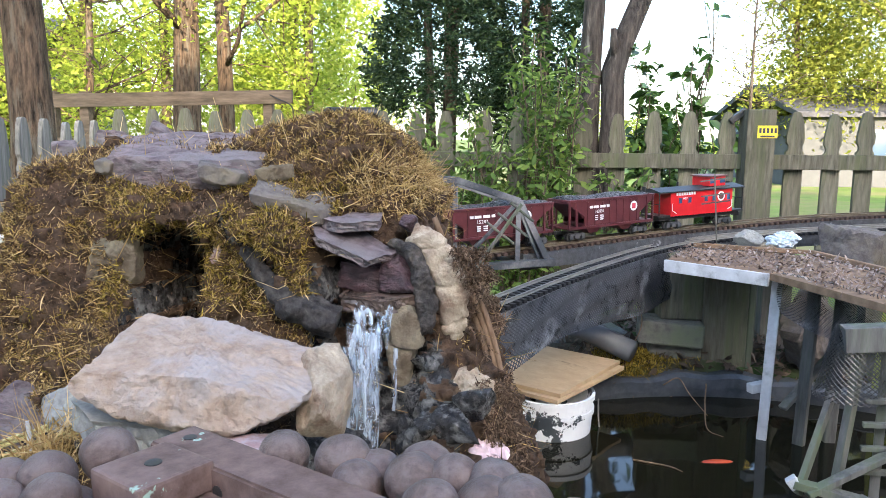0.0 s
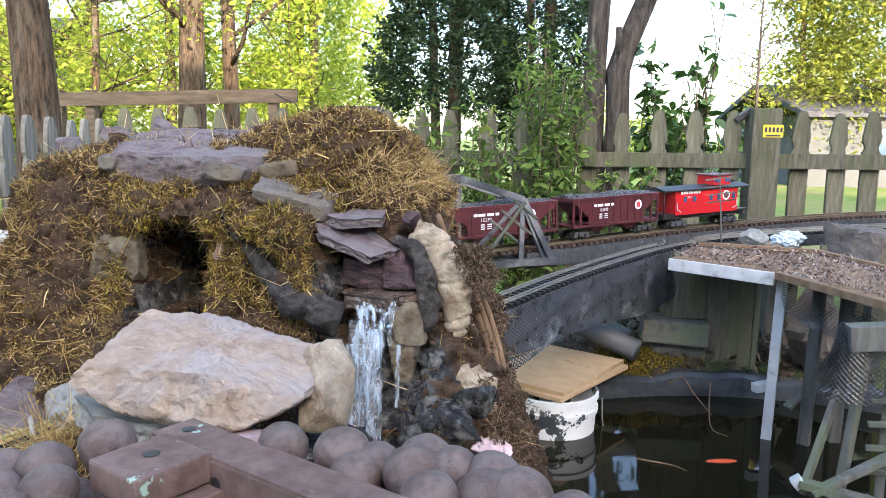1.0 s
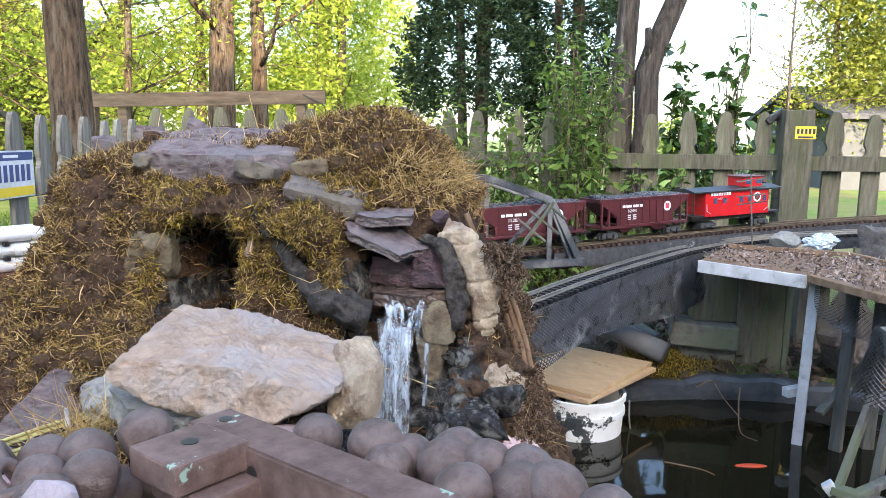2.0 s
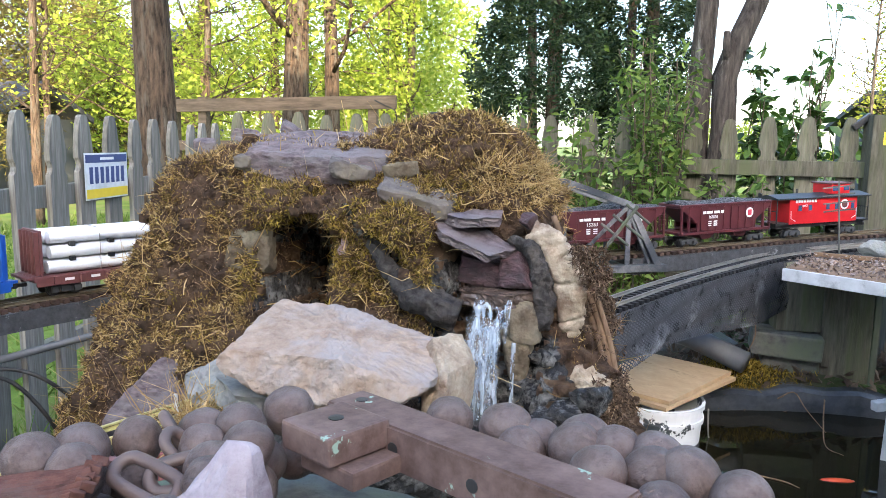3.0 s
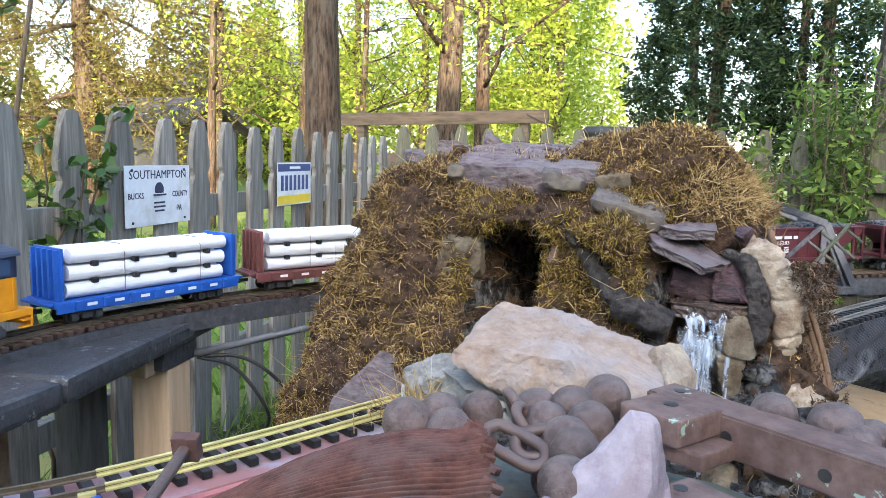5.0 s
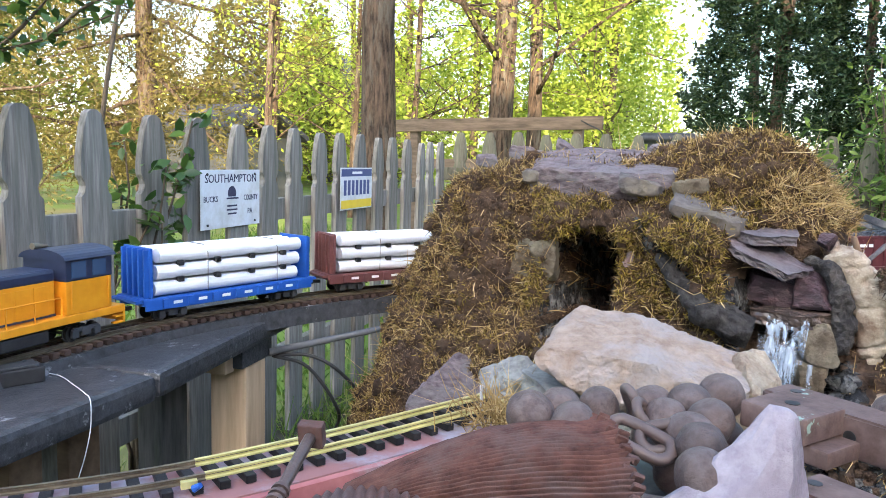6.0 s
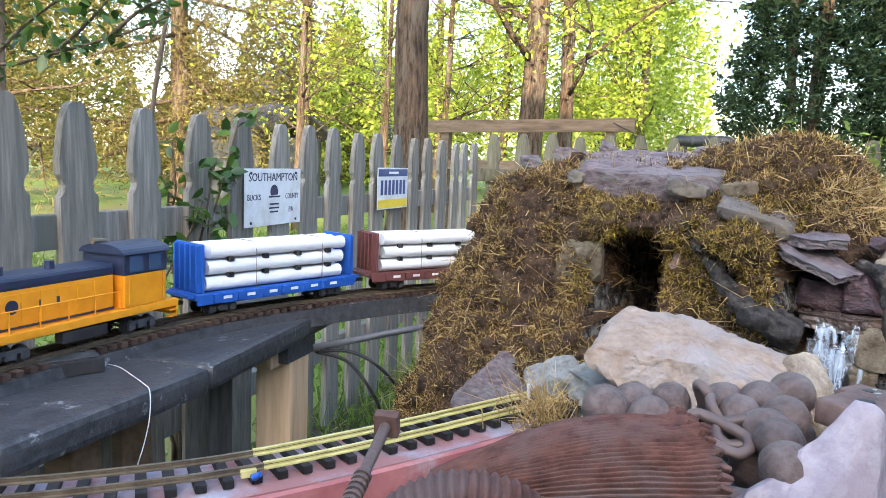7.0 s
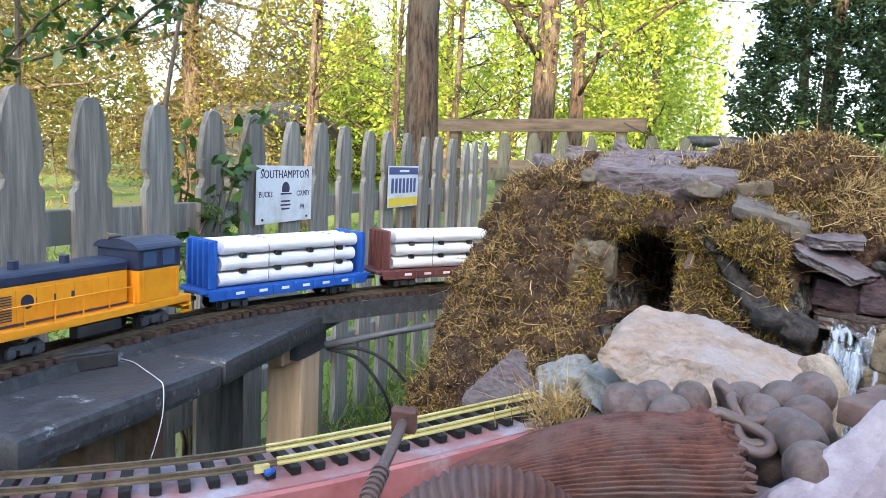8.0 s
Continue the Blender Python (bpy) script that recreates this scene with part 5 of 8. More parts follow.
# piers and blocks under the deck
for x, y, z0, w_ in ((0.675, 2.60, 0.555, 0.135), (0.812, 2.585, 0.37, 0.142)):
    pr = thing("timber_pier", "thick mossy green timber pier", "timber", (x, y, z0))
    part("timber", box(bmnew(), (w_, 0.09, 0.775 - z0), (0, 0, (0.775 - z0) / 2), None, 0.005), M["mossy" if w_ > 0.13 else "greywood"], pr)
    part("side_board", box(bmnew(), (0.018, 0.10, 0.77 - z0), (w_ / 2 + 0.0095, 0.004, (0.77 - z0) / 2), None, 0.003), M["greywood"], pr)
cb = part("concrete_block", box(bmnew(), (0.205, 0.13, 0.076), (0, 0, 0.038), None, 0.008), M["concrete"])
cb.matrix_world = pose(0.640, 2.57, 0.478, 0, 3, -8)
tagged(cb, "grey mossy concrete block under the pier", "concrete block")
cb = part("concrete_block", box(bmnew(), (0.17, 0.12, 0.12), (0, 0, 0.06), None, 0.01), M["concrete"])
cb.matrix_world = pose(0.665, 2.61, 0.362, 0, 0, -6)
tagged(cb, "grey concrete block half sunk in leaves", "concrete block")
rock("bank_rock", (1.08, 2.55, 0.36), (0.22, 0.20, 0.34), 71, M["greystone"], "tall grey stone on the pond's bank", n=18)
rock("bank_rock", (0.38, 2.78, 0.34), (0.34, 0.14, 0.20), 72, M["concrete"], "grey mortar block behind the netting", n=18)
rock("bank_rock", (1.24, 2.60, 0.70), (0.24, 0.17, 0.17), 73, M["greystone"], "grey layered rock beside the deck", n=14, flat=0.6)
rock("bank_rock", (1.0, 2.74, 0.74), (0.12, 0.09, 0.06), 74, M["tan"], "tan stone by the track", n=14)
rock("white_rock", (0.88, 2.585, 0.795), (0.10, 0.06, 0.055), 75, M["palestone"], "small white stone on the deck", n=18)
rock("blue_rag", (0.975, 2.545, 0.795), (0.12, 0.06, 0.055), 76, mat("bluish_plastic", (0.4, 0.48, 0.55), (0.58, 0.66, 0.72), 40, 0.5, 0.5), "crumpled pale blue plastic on the deck", category="plastic", n=30, grain=0.25)

# right-hand deck with bark on it
rd = thing("side_deck", "low board deck strewn with bark beside the pond", "deck", (0.8, 2.2, 0.32), kind="structure")
rv = Matrix.Translation((-0.8, -2.2, -0.32))
bm = bmnew()
poly = [(0.56, 2.31), (0.775, 2.11), (0.90, 1.70), (1.00, 1.45), (1.22, 1.50), (1.10, 1.95), (1.02, 2.42), (0.68, 2.55)]
fcs = bm.faces.new([bm.verts.new((x, y, 0.775)) for x, y in poly])
ex = bmesh.ops.extrude_face_region(bm, geom=[fcs])
bmesh.ops.translate(bm, verts=[v for v in ex["geom"] if isinstance(v, bmesh.types.BMVert)], vec=(0, 0, 0.018))
bmesh.ops.recalc_face_normals(bm, faces=bm.faces)
part("deck_board", bm, M["plank"], rd).matrix_basis = rv
lumber("edge_board", (0.552, 2.305, 0.776), (0.772, 2.10, 0.776), 0.034, 0.012, M["whitepaint"], rd, rv, 0.002, "white painted edge board")
lumber("edge_trim", (0.70, 2.555, 0.803), (1.02, 2.425, 0.803), 0.014, 0.014, M["plank"], rd, rv)
lumber("edge_trim", (1.02, 2.425, 0.803), (1.20, 1.55, 0.803), 0.014, 0.014, M["plank"], rd, rv)
lumber("leg", (0.802, 2.15, 0.30), (0.812, 2.145, 0.765), 0.026, 0.018, M["whitepaint"], rd, rv, 0.002, "white painted leg")
lumber("leg", (0.89, 2.12, 0.30), (0.91, 2.14, 0.775), 0.02, 0.03, M["greywood"], rd, rv)
lumber("leg", (0.98, 2.15, 0.30), (0.99, 2.15, 0.775), 0.03, 0.03, M["greywood"], rd, rv)
lumber("brace", (0.84, 2.12, 0.42), (1.0, 2.2, 0.56), 0.012, 0.025, M["greywood"], rd, rv)
lumber("leg", (0.90, 2.62, 0.38), (0.90, 2.62, 0.79), 0.05, 0.05, M["greywood"], rd, rv)
lumber("foot", (0.775, 2.19, 0.450), (0.83, 2.21, 0.455), 0.026, 0.026, M["whitepaint"], rd, rv)
br_rng = np.random.default_rng(9)
pb = []
while len(pb) < 3000:
    x, y = br_rng.uniform(0.56, 1.2), br_rng.uniform(1.45, 2.55)
    ins = False
    for (x1, y1), (x2, y2) in zip(poly, poly[1:] + poly[:1]):
        if (y1 > y) != (y2 > y) and x < (x2 - x1) * (y - y1) / (y2 - y1) + x1:
            ins = not ins
    if ins:
        pb.append((x, y, 0.796 + 0.012 * br_rng.random()))
tagged(mesh_np("bark_litter", *leaves_np(np.array(pb), 0.012, br_rng, 1.2, 2.2), leaf_mat("bark_chip", (0.12, 0.08, 0.06), (0.26, 0.19, 0.155), (0.42, 0.35, 0.31), 0.05, 0.9)), "brown bark chips and dead leaves on the deck", "bark chips", kind="stuff")
lb = np.stack([br_rng.uniform(0.30, 1.25, 2600), br_rng.uniform(2.42, 3.1, 2600), np.zeros(2600)], 1)
lb[:, 2] = [ground_z(x, y) + 0.008 for x, y in lb[:, :2]]
tagged(mesh_np("leaf_litter", *leaves_np(lb, 0.035, br_rng, 0.8, 2.2), L["litter"]), "brown dead leaves on the bank", "leaf litter", kind="stuff")
gm = np.stack([br_rng.normal(0.50, 0.09, 6000), br_rng.normal(2.52, 0.05, 6000), np.zeros(6000)], 1)
gm[:, 2] = [ground_z(x, y) + 0.02 * math.exp(-((x - 0.5) / 0.1) ** 2) for x, y in gm[:, :2]]
tagged(mesh_np("bank_moss", *blades_np(gm, np.tile((0, -0.2, 1.0), (6000, 1)), 0.016, 0.003, br_rng), L["greenmoss"]), "green moss on the pond's bank", "moss", kind="stuff")


def netting(name, label, grid, wire, material):
    """A sheet of diamond mesh over a grid of places: thin crossing wires, one mesh."""
    g_ = np.array(grid)
    n, m = g_.shape[:2]
    vs, fs = [], []
    for i in range(n - 1):
        for j in range(m - 1):
            for a, b in ((g_[i, j], g_[i + 1, j + 1]), (g_[i + 1, j], g_[i, j + 1])):
                d = b - a
                s = np.cross(d, (0.3, -1, 0.1))
                s = s / (np.linalg.norm(s) + 1e-9) * wire
                k = len(vs)
                vs += [a - s, a + s, b + s, b - s]
                fs.append((k, k + 1, k + 2, k + 3))
    return tagged(mesh_np(name, np.array(vs), np.array(fs), material), label, "netting")


NETM = mat("black_netting", (0.02, 0.021, 0.023), (0.06, 0.062, 0.068), 20, 0.3, 0.0, c3=(0.34, 0.35, 0.37), big=9, patch=(0.57, 0.78))
edge = offset_path(INCL, 0.05)
edge = edge[(edge[:, 1] > 1.77) & (edge[:, 0] < 0.70)]
ep, eh = along(edge, 0.0115)
net = [[p + np.array((0.004 * math.sin(i * 0.2 + j), -0.014 * (j / 13) * math.sin(i * 0.09 + 1) - 0.004, -0.016 - 0.0115 * j * (1 - 0.12 * math.sin(i * 0.07)))) for j in range(14)] for i, p in enumerate(ep)]
netting("side_netting", "black plastic mesh hung along the branch track", net, 0.0014, NETM)
bdv = Matrix.Translation(-Vector(INCL[0]))
bb = thing("branch_girder", "black tarred board under the branch track", "girder", tuple(INCL[0]), kind="structure")
part("board", sweep(bmnew(), INCL, [(-0.045, -0.055), (0.045, -0.055), (0.045, -0.0187), (-0.045, -0.0187)]), M["tar"], bb).matrix_basis = bdv
part("skirt", sweep(bmnew(), edge + np.array((-0.004, 0.006, 0)), [(-0.006, -0.135), (0.0, -0.135), (0.0, -0.02), (-0.006, -0.02)]), M["tar"], bb, "dark tarred skirt").matrix_basis = bdv
for x, y in ((1.2, 2.82), (1.7, 2.93)):
    lumber("post", (x, y, 0.35), (x, y, 0.75), 0.05, 0.05, M["greywood"], bb, bdv)
n2 = [[np.array((0.80 + 0.26 * u + 0.012 * math.sin(9 * u + 5 * v), 2.085 - 0.62 * u + 0.05 * math.sin(4 * v), 0.800 - (0.10 + 0.24 * u ** 1.5) * v - 0.015 * math.sin(12 * u) * v)) for v in np.linspace(0, 1, 24)] for u in np.linspace(0, 1, 62)]
netting("draped_netting", "loose black plastic mesh draped over the deck's edge", n2, 0.0010, NETM)
n3 = [[np.array((0.80 + 0.065 * math.cos(a) * (0.7 + 0.5 * v), 1.68 + 0.05 * math.sin(a) * (0.7 + 0.5 * v), 0.76 - 0.15 * v)) for v in np.linspace(0, 1, 16)] for a in np.linspace(0, 2 * math.pi, 34)]
netting("bunched_net", "bunched black plastic mesh by the trestle", n3, 0.0010, NETM)

# weathered model trestle at the pond's edge
tr = thing("wooden_trestle", "broken weathered grey model trestle of thin timbers", "trestle", (0.85, 1.66, 0.30))
tv = Matrix.Translation((-0.85, -1.66, -0.30))
for a, b, w_, h in (((0.66, 1.60, 0.455), (0.98, 1.52, 0.40), 0.016, 0.03), ((0.76, 1.66, 0.74), (0.98, 1.62, 0.765), 0.05, 0.045), ((0.67, 1.60, 0.43), (0.76, 1.68, 0.62), 0.02, 0.012), ((0.74, 1.62, 0.30), (0.80, 1.66, 0.72), 0.02, 0.016),
                    ((0.83, 1.62, 0.30), (0.85, 1.66, 0.74), 0.022, 0.018), ((0.90, 1.62, 0.30), (0.90, 1.66, 0.74), 0.022, 0.018), ((0.68, 1.58, 0.44), (0.90, 1.62, 0.54), 0.012, 0.022), ((0.80, 1.63, 0.52), (0.95, 1.60, 0.53), 0.010, 0.014),
                    ((0.80, 1.63, 0.57), (0.95, 1.60, 0.58), 0.010, 0.014), ((0.80, 1.63, 0.62), (0.95, 1.60, 0.63), 0.010, 0.014), ((0.80, 1.63, 0.47), (0.95, 1.60, 0.48), 0.010, 0.014), ((0.77, 1.60, 0.30), (0.79, 1.58, 0.44), 0.016, 0.016)):
    lumber("timber", a, b, w_, h, M["greywood"], tr, tv, 0.0015)
lumber("white_tip", (0.652, 1.602, 0.448), (0.668, 1.598, 0.462), 0.022, 0.022, M["whitepaint"], tr, tv, 0.002, "white painted end")
bmf = bmnew()
bmesh.ops.create_uvsphere(bmf, u_segments=12, v_segments=8, radius=0.5, matrix=Matrix.Translation((0.635, 1.99, 0.3195)) @ Matrix.Rotation(0.1, 4, "Z") @ Matrix.Diagonal((0.085, 0.02, 0.012, 1)))
tagged(part("goldfish", bmf, M["fish"], smooth=True), "orange goldfish at the pond's surface", "fish")
blades = thing("iris_leaf", "long green pointed leaf by the track", "plant", (1.225, 2.40, 0.36))
for k, (dx, h, lean) in enumerate(((0.0, 0.62, 0.02), (0.05, 0.50, 0.05), (0.10, 0.45, 0.10))):
    bm = bmnew()
    rr = [(bm.verts.new((dx - wv + lean * t * 2, 0.004 * math.sin(t * 3), h * t)), bm.verts.new((dx + wv + lean * t * 2, -0.004, h * t))) for t, wv in ((0, 0.012), (0.3, 0.015), (0.6, 0.012), (0.85, 0.006), (1, 0.0008))]
    for p0, p1 in zip(rr, rr[1:]):
        bm.faces.new((p0[0], p0[1], p1[1], p1[0]))
    part("blade", bm, L["grass"], blades)
for pts in ([(0.60, 2.44, 0.37), (0.64, 2.42, 0.40), (0.66, 2.36, 0.37), (0.70, 2.30, 0.325)], [(0.72, 2.40, 0.39), (0.69, 2.30, 0.36), (0.67, 2.20, 0.325), (0.70, 2.15, 0.322)], [(0.50, 2.55, 0.42), (0.52, 2.50, 0.50), (0.53, 2.47, 0.56), (0.52, 2.46, 0.62)], [(0.42, 1.98, 0.3225), (0.50, 1.95, 0.3225), (0.53, 1.92, 0.3225)]):
    q = spline(pts, 5)
    tagged(part("twig", tube(bmnew(), q, list(np.linspace(0.0025, 0.001, len(q))), 5), M["root"], smooth=True), "thin dry twig at the pond's edge", "twig")
tp = thing("telegraph_pole", "small thin model telegraph pole with cross-arms", "pole", (0.775, 2.56, 0.79))
part("pole", cyl(bmnew(), (0, 0, 0), (-0.02, 0, 0.24), 0.0025, 6), M["greywood"], tp)
for k in range(4):
    part("cross_arm", box(bmnew(), (0.09, 0.003, 0.004), (-0.012 - 0.0025 * k, 0, 0.15 + 0.024 * k), Euler((0, radians(-8), 0)).to_matrix()), M["greywood"], tp)


# ---- train ----
def wheelset(bm, x, gauge=0.0225, r=0.0135):
    for s in (-1, 1):
        cyl(bm, (x, s * gauge, r), (x, s * (gauge + 0.006), r), r, 14)
        cyl(bm, (x, s * (gauge - 0.0015), r), (x, s * gauge, r), r + 0.0018, 14)
    cyl(bm, (x, -gauge, r), (x, gauge, r), 0.003, 6)


def bogie(parent, x):
    t = part("truck", box(bmnew(), (0.014, 0.055, 0.016), (x, 0, 0.02), None, 0.002), M["black"], parent)
    for s in (-1, 1):
        bm = box(bmnew(), (0.056, 0.006, 0.008), (x, s * 0.034, 0.021), None, 0.0015)
        box(bm, (0.020, 0.007, 0.016), (x, s * 0.0345, 0.017), None, 0.0015)
        box(bm, (0.014, 0.008, 0.014), (x - 0.024, s * 0.0345, 0.0145), None, 0.0015)
        box(bm, (0.014, 0.008, 0.014), (x + 0.024, s * 0.0345, 0.0145), None, 0.0015)
        part("side_frame", bm, M["darkgrey"], t)
    for dx in (-0.024, 0.024):
        bm = bmnew()
        wheelset(bm, x + dx)
        part("wheelset", bm, M["black"], t)


def coupler(parent, x, s):
    bm = box(bmnew(), (0.026, 0.008, 0.008), (x + s * 0.008, 0, 0.028))
    box(bm, (0.010, 0.014, 0.012), (x + s * 0.020, 0, 0.028), None, 0.002)
    part("coupler", bm, M["black"], parent)


def flat_wagon(colour, stake, label):
    e = thing("pipe_wagon", label, "model wagon")
    hl = 0.215
    part("bed", box(bmnew(), (2 * hl, 0.098, 0.014), (0, 0, 0.043), None, 0.002), colour, e)
    for s in (-1, 1):
        part("side_sill", box(bmnew(), (2 * hl - 0.01, 0.006, 0.022), (0, s * 0.047, 0.037), None, 0.002), colour, e)
        for k in range(7):
            part("stake_pocket", box(bmnew(), (0.012, 0.006, 0.018), (-0.17 + 0.0567 * k, s * 0.0525, 0.038), None, 0.001), stake, e)
        for k in range(6):
            part("print", box(bmnew(), (0.020, 0.0006, 0.006), (-0.142 + 0.0567 * k, s * 0.0505, 0.038)), M["print_white"], e)
    for s in (-1, 1):
        bh = part("bulkhead", box(bmnew(), (0.006, 0.096, 0.098), (s * (hl - 0.018), 0, 0.099), None, 0.001), colour, e)
        for k in range(5):
            part("rib", box(bmnew(), (0.010, 0.006, 0.094), (s * (hl - 0.011), -0.04 + 0.02 * k, 0.098), None, 0.001), colour, bh)
        part("end_step", box(bmnew(), (0.020, 0.09, 0.006), (s * (hl + 0.004), 0, 0.045), None, 0.001), colour, e)
        bogie(e, s * 0.145)
        coupler(e, s * (hl + 0.004), s)
    for r in range(3):
        for k in range(3):
            y = -0.030 + 0.030 * k
            z = 0.0655 + 0.0325 * r
            bm = bmnew()
            jit = random.uniform(-0.008, 0.008)
            cyl(bm, (-hl + 0.036 + jit, y, z), (hl - 0.036 + jit, y, z), 0.0145, 16)
            part("pipe", bm, M["pvc"], e, "white plastic pipe", smooth=False)
        for s in (-1, 1):
            if r < 2:
                for k in range(4):
                    part("spacer", box(bmnew(), (0.012, 0.012, 0.010), (-0.13 + 0.087 * k, s * 0.040, 0.0815 + 0.0325 * r), None, 0.001), M["black"], e, "black wedge")
    for x in (-0.07, 0.11):
        bm = tube(bmnew(), [(x, -0.046, 0.05), (x, -0.0465, 0.13), (x, -0.03, 0.1462), (x, 0.03, 0.1462), (x, 0.0465, 0.13), (x, 0.046, 0.05)], [0.0009] * 6, 5)
        part("strap", bm, M["greyrail"], e)
    return e


def hopper_wagon(number, label):
    e = thing("hopper_wagon", label, "model wagon")
    hl = 0.182
    for s in (-1, 1):
        bm = bmnew()
        pts = [(-hl, 0.125), (-hl, 0.118), (-0.118, 0.075), (-0.118, 0.048), (-0.085, 0.048), (0.085, 0.048), (0.118, 0.048), (0.118, 0.075), (hl, 0.118), (hl, 0.125)]
        f_ = bm.faces.new([bm.verts.new((x, s * 0.046, z)) for x, z in pts])
        ex_ = bmesh.ops.extrude_face_region(bm, geom=[f_])
        bmesh.ops.translate(bm, verts=[v for v in ex_["geom"] if isinstance(v, bmesh.types.BMVert)], vec=(0, s * 0.004, 0))
        bmesh.ops.recalc_face_normals(bm, faces=bm.faces)
        sd_ = part("side", bm, M["maroon"], e)
        for k in range(8):
            part("rib", box(bmnew(), (0.004, 0.003, 0.070), (-0.105 + 0.03 * k, s * 0.0512, 0.085), None, 0.0006), M["maroon"], sd_)
        part("top_rail", box(bmnew(), (2 * hl, 0.008, 0.007), (0, s * 0.049, 0.1275), None, 0.0012), M["maroon"], e)
        part("sill", box(bmnew(), (2 * hl - 0.006, 0.007, 0.008), (0, s * 0.048, 0.043), None, 0.001), M["maroon"], e)
        for x in (-hl + 0.004, -0.150, 0.150, hl - 0.004):
            part("corner_post", box(bmnew(), (0.006, 0.007, 0.082), (x, s * 0.048, 0.085), None, 0.0008), M["maroon"], e)
        for k in range(4):
            part("grab_iron", box(bmnew(), (0.022, 0.0015, 0.0015), (hl - 0.015, s * 0.0535, 0.062 + 0.015 * k)), M["maroon"], e)
        mm = lambda x, z: pose(x, s * 0.0531, z, 90, 0, 0 if s < 0 else 180)
        x_ = lambda x: x if s < 0 else -x
        for k, (bx, bw) in enumerate(((-0.094, 0.012), (-0.074, 0.022), (-0.046, 0.022), (-0.024, 0.012))):
            part("print", box(bmnew(), (bw, 0.0006, 0.008), (x_(bx), s * 0.0532, 0.105)), M["print_white"], e)
        text_mesh("number", number, 0.010, M["print_white"], e, mm(x_(-0.06), 0.090), 0.034)
        for k in range(3):
            part("print", box(bmnew(), (0.012, 0.0006, 0.0035), (x_(-0.072), s * 0.0532, 0.077 - 0.006 * k)), M["print_white"], e)
            part("print", box(bmnew(), (0.014, 0.0006, 0.0035), (x_(-0.050), s * 0.0532, 0.077 - 0.006 * k)), M["print_white"], e)
        bm = bmnew()
        bmesh.ops.create_circle(bm, cap_ends=True, segments=24, radius=0.0155, matrix=mm(x_(0.088), 0.097))
        em = part("emblem", bm, M["print_white"], e, "white round emblem with a red shape")
        part("emblem_shape", box(bmnew(), (0.015, 0.0006, 0.017), (x_(0.088), s * 0.0535, 0.097), None, 0.0), M["print_red"], em)
        bogie(e, s * 0.135)
        coupler(e, s * (hl - 0.004), s)
        bm = bmnew()
        cs = [(0.118, 0.07), (0.182, 0.119), (0.182, 0.123), (0.114, 0.073)]
        f_ = bm.faces.new([bm.verts.new((s * x, -0.046, z)) for x, z in cs])
        ex_ = bmesh.ops.extrude_face_region(bm, geom=[f_])
        bmesh.ops.translate(bm, verts=[v for v in ex_["geom"] if isinstance(v, bmesh.types.BMVert)], vec=(0, 0.092, 0))
        bmesh.ops.recalc_face_normals(bm, faces=bm.faces)
        part("slope_sheet", bm, M["maroon"], e)
        part("end_rail", box(bmnew(), (0.006, 0.096, 0.007), (s * hl, 0, 0.1275), None, 0.001), M["maroon"], e)
        part("end_platform", box(bmnew(), (0.05, 0.09, 0.007), (s * 0.158, 0, 0.043), None, 0.001), M["maroon"], e)
        bm = bmnew()
        cs = [(0.02, 0.05), (0.108, 0.05), (0.085, 0.022), (0.055, 0.022)]
        f_ = bm.faces.new([bm.verts.new((s * x, -0.036, z)) for x, z in cs])
        ex_ = bmesh.ops.extrude_face_region(bm, geom=[f_])
        bmesh.ops.translate(bm, verts=[v for v in ex_["geom"] if isinstance(v, bmesh.types.BMVert)], vec=(0, 0.072, 0))
        bmesh.ops.recalc_face_normals(bm, faces=bm.faces)
        part("chute", bm, M["maroon"], e)
    part("floor", box(bmnew(), (0.24, 0.092, 0.006), (0, 0, 0.051)), M["maroon"], e)
    cg = np.random.default_rng(2)
    n = 700
    xy = np.stack([cg.uniform(-hl + 0.008, hl - 0.008, n), cg.uniform(-0.043, 0.043, n)], 1)
    hz = 0.126 + 0.010 * (1 - (xy[:, 1] / 0.046) ** 2) * (0.7 + 0.4 * np.sin(xy[:, 0] * 31))
    pp = np.c_[xy, hz]
    vv = pp[:, None] + cube[None] * cg.uniform(0.0018, 0.0048, (n, 8, 3))
    coal = mesh_np("coal_load", vv.reshape(-1, 3), (np.arange(n)[:, None, None] * 8 + cq).reshape(-1, 4), M["coal"], e, "heaped grey-black coal")
    bm = bmnew()
    g_ = [[bm.verts.new((x, y, 0.122 + 0.011 * (1 - (y / 0.046) ** 2) * (0.7 + 0.4 * math.sin(x * 31)))) for y in np.linspace(-0.045, 0.045, 9)] for x in np.linspace(-hl + 0.004, hl - 0.004, 28)]
    for r0, r1 in zip(g_, g_[1:]):
        for k in range(8):
            bm.faces.new((r0[k], r1[k], r1[k + 1], r0[k + 1]))
    part("coal_bed", bm, M["coal"], e, smooth=True)
    return e


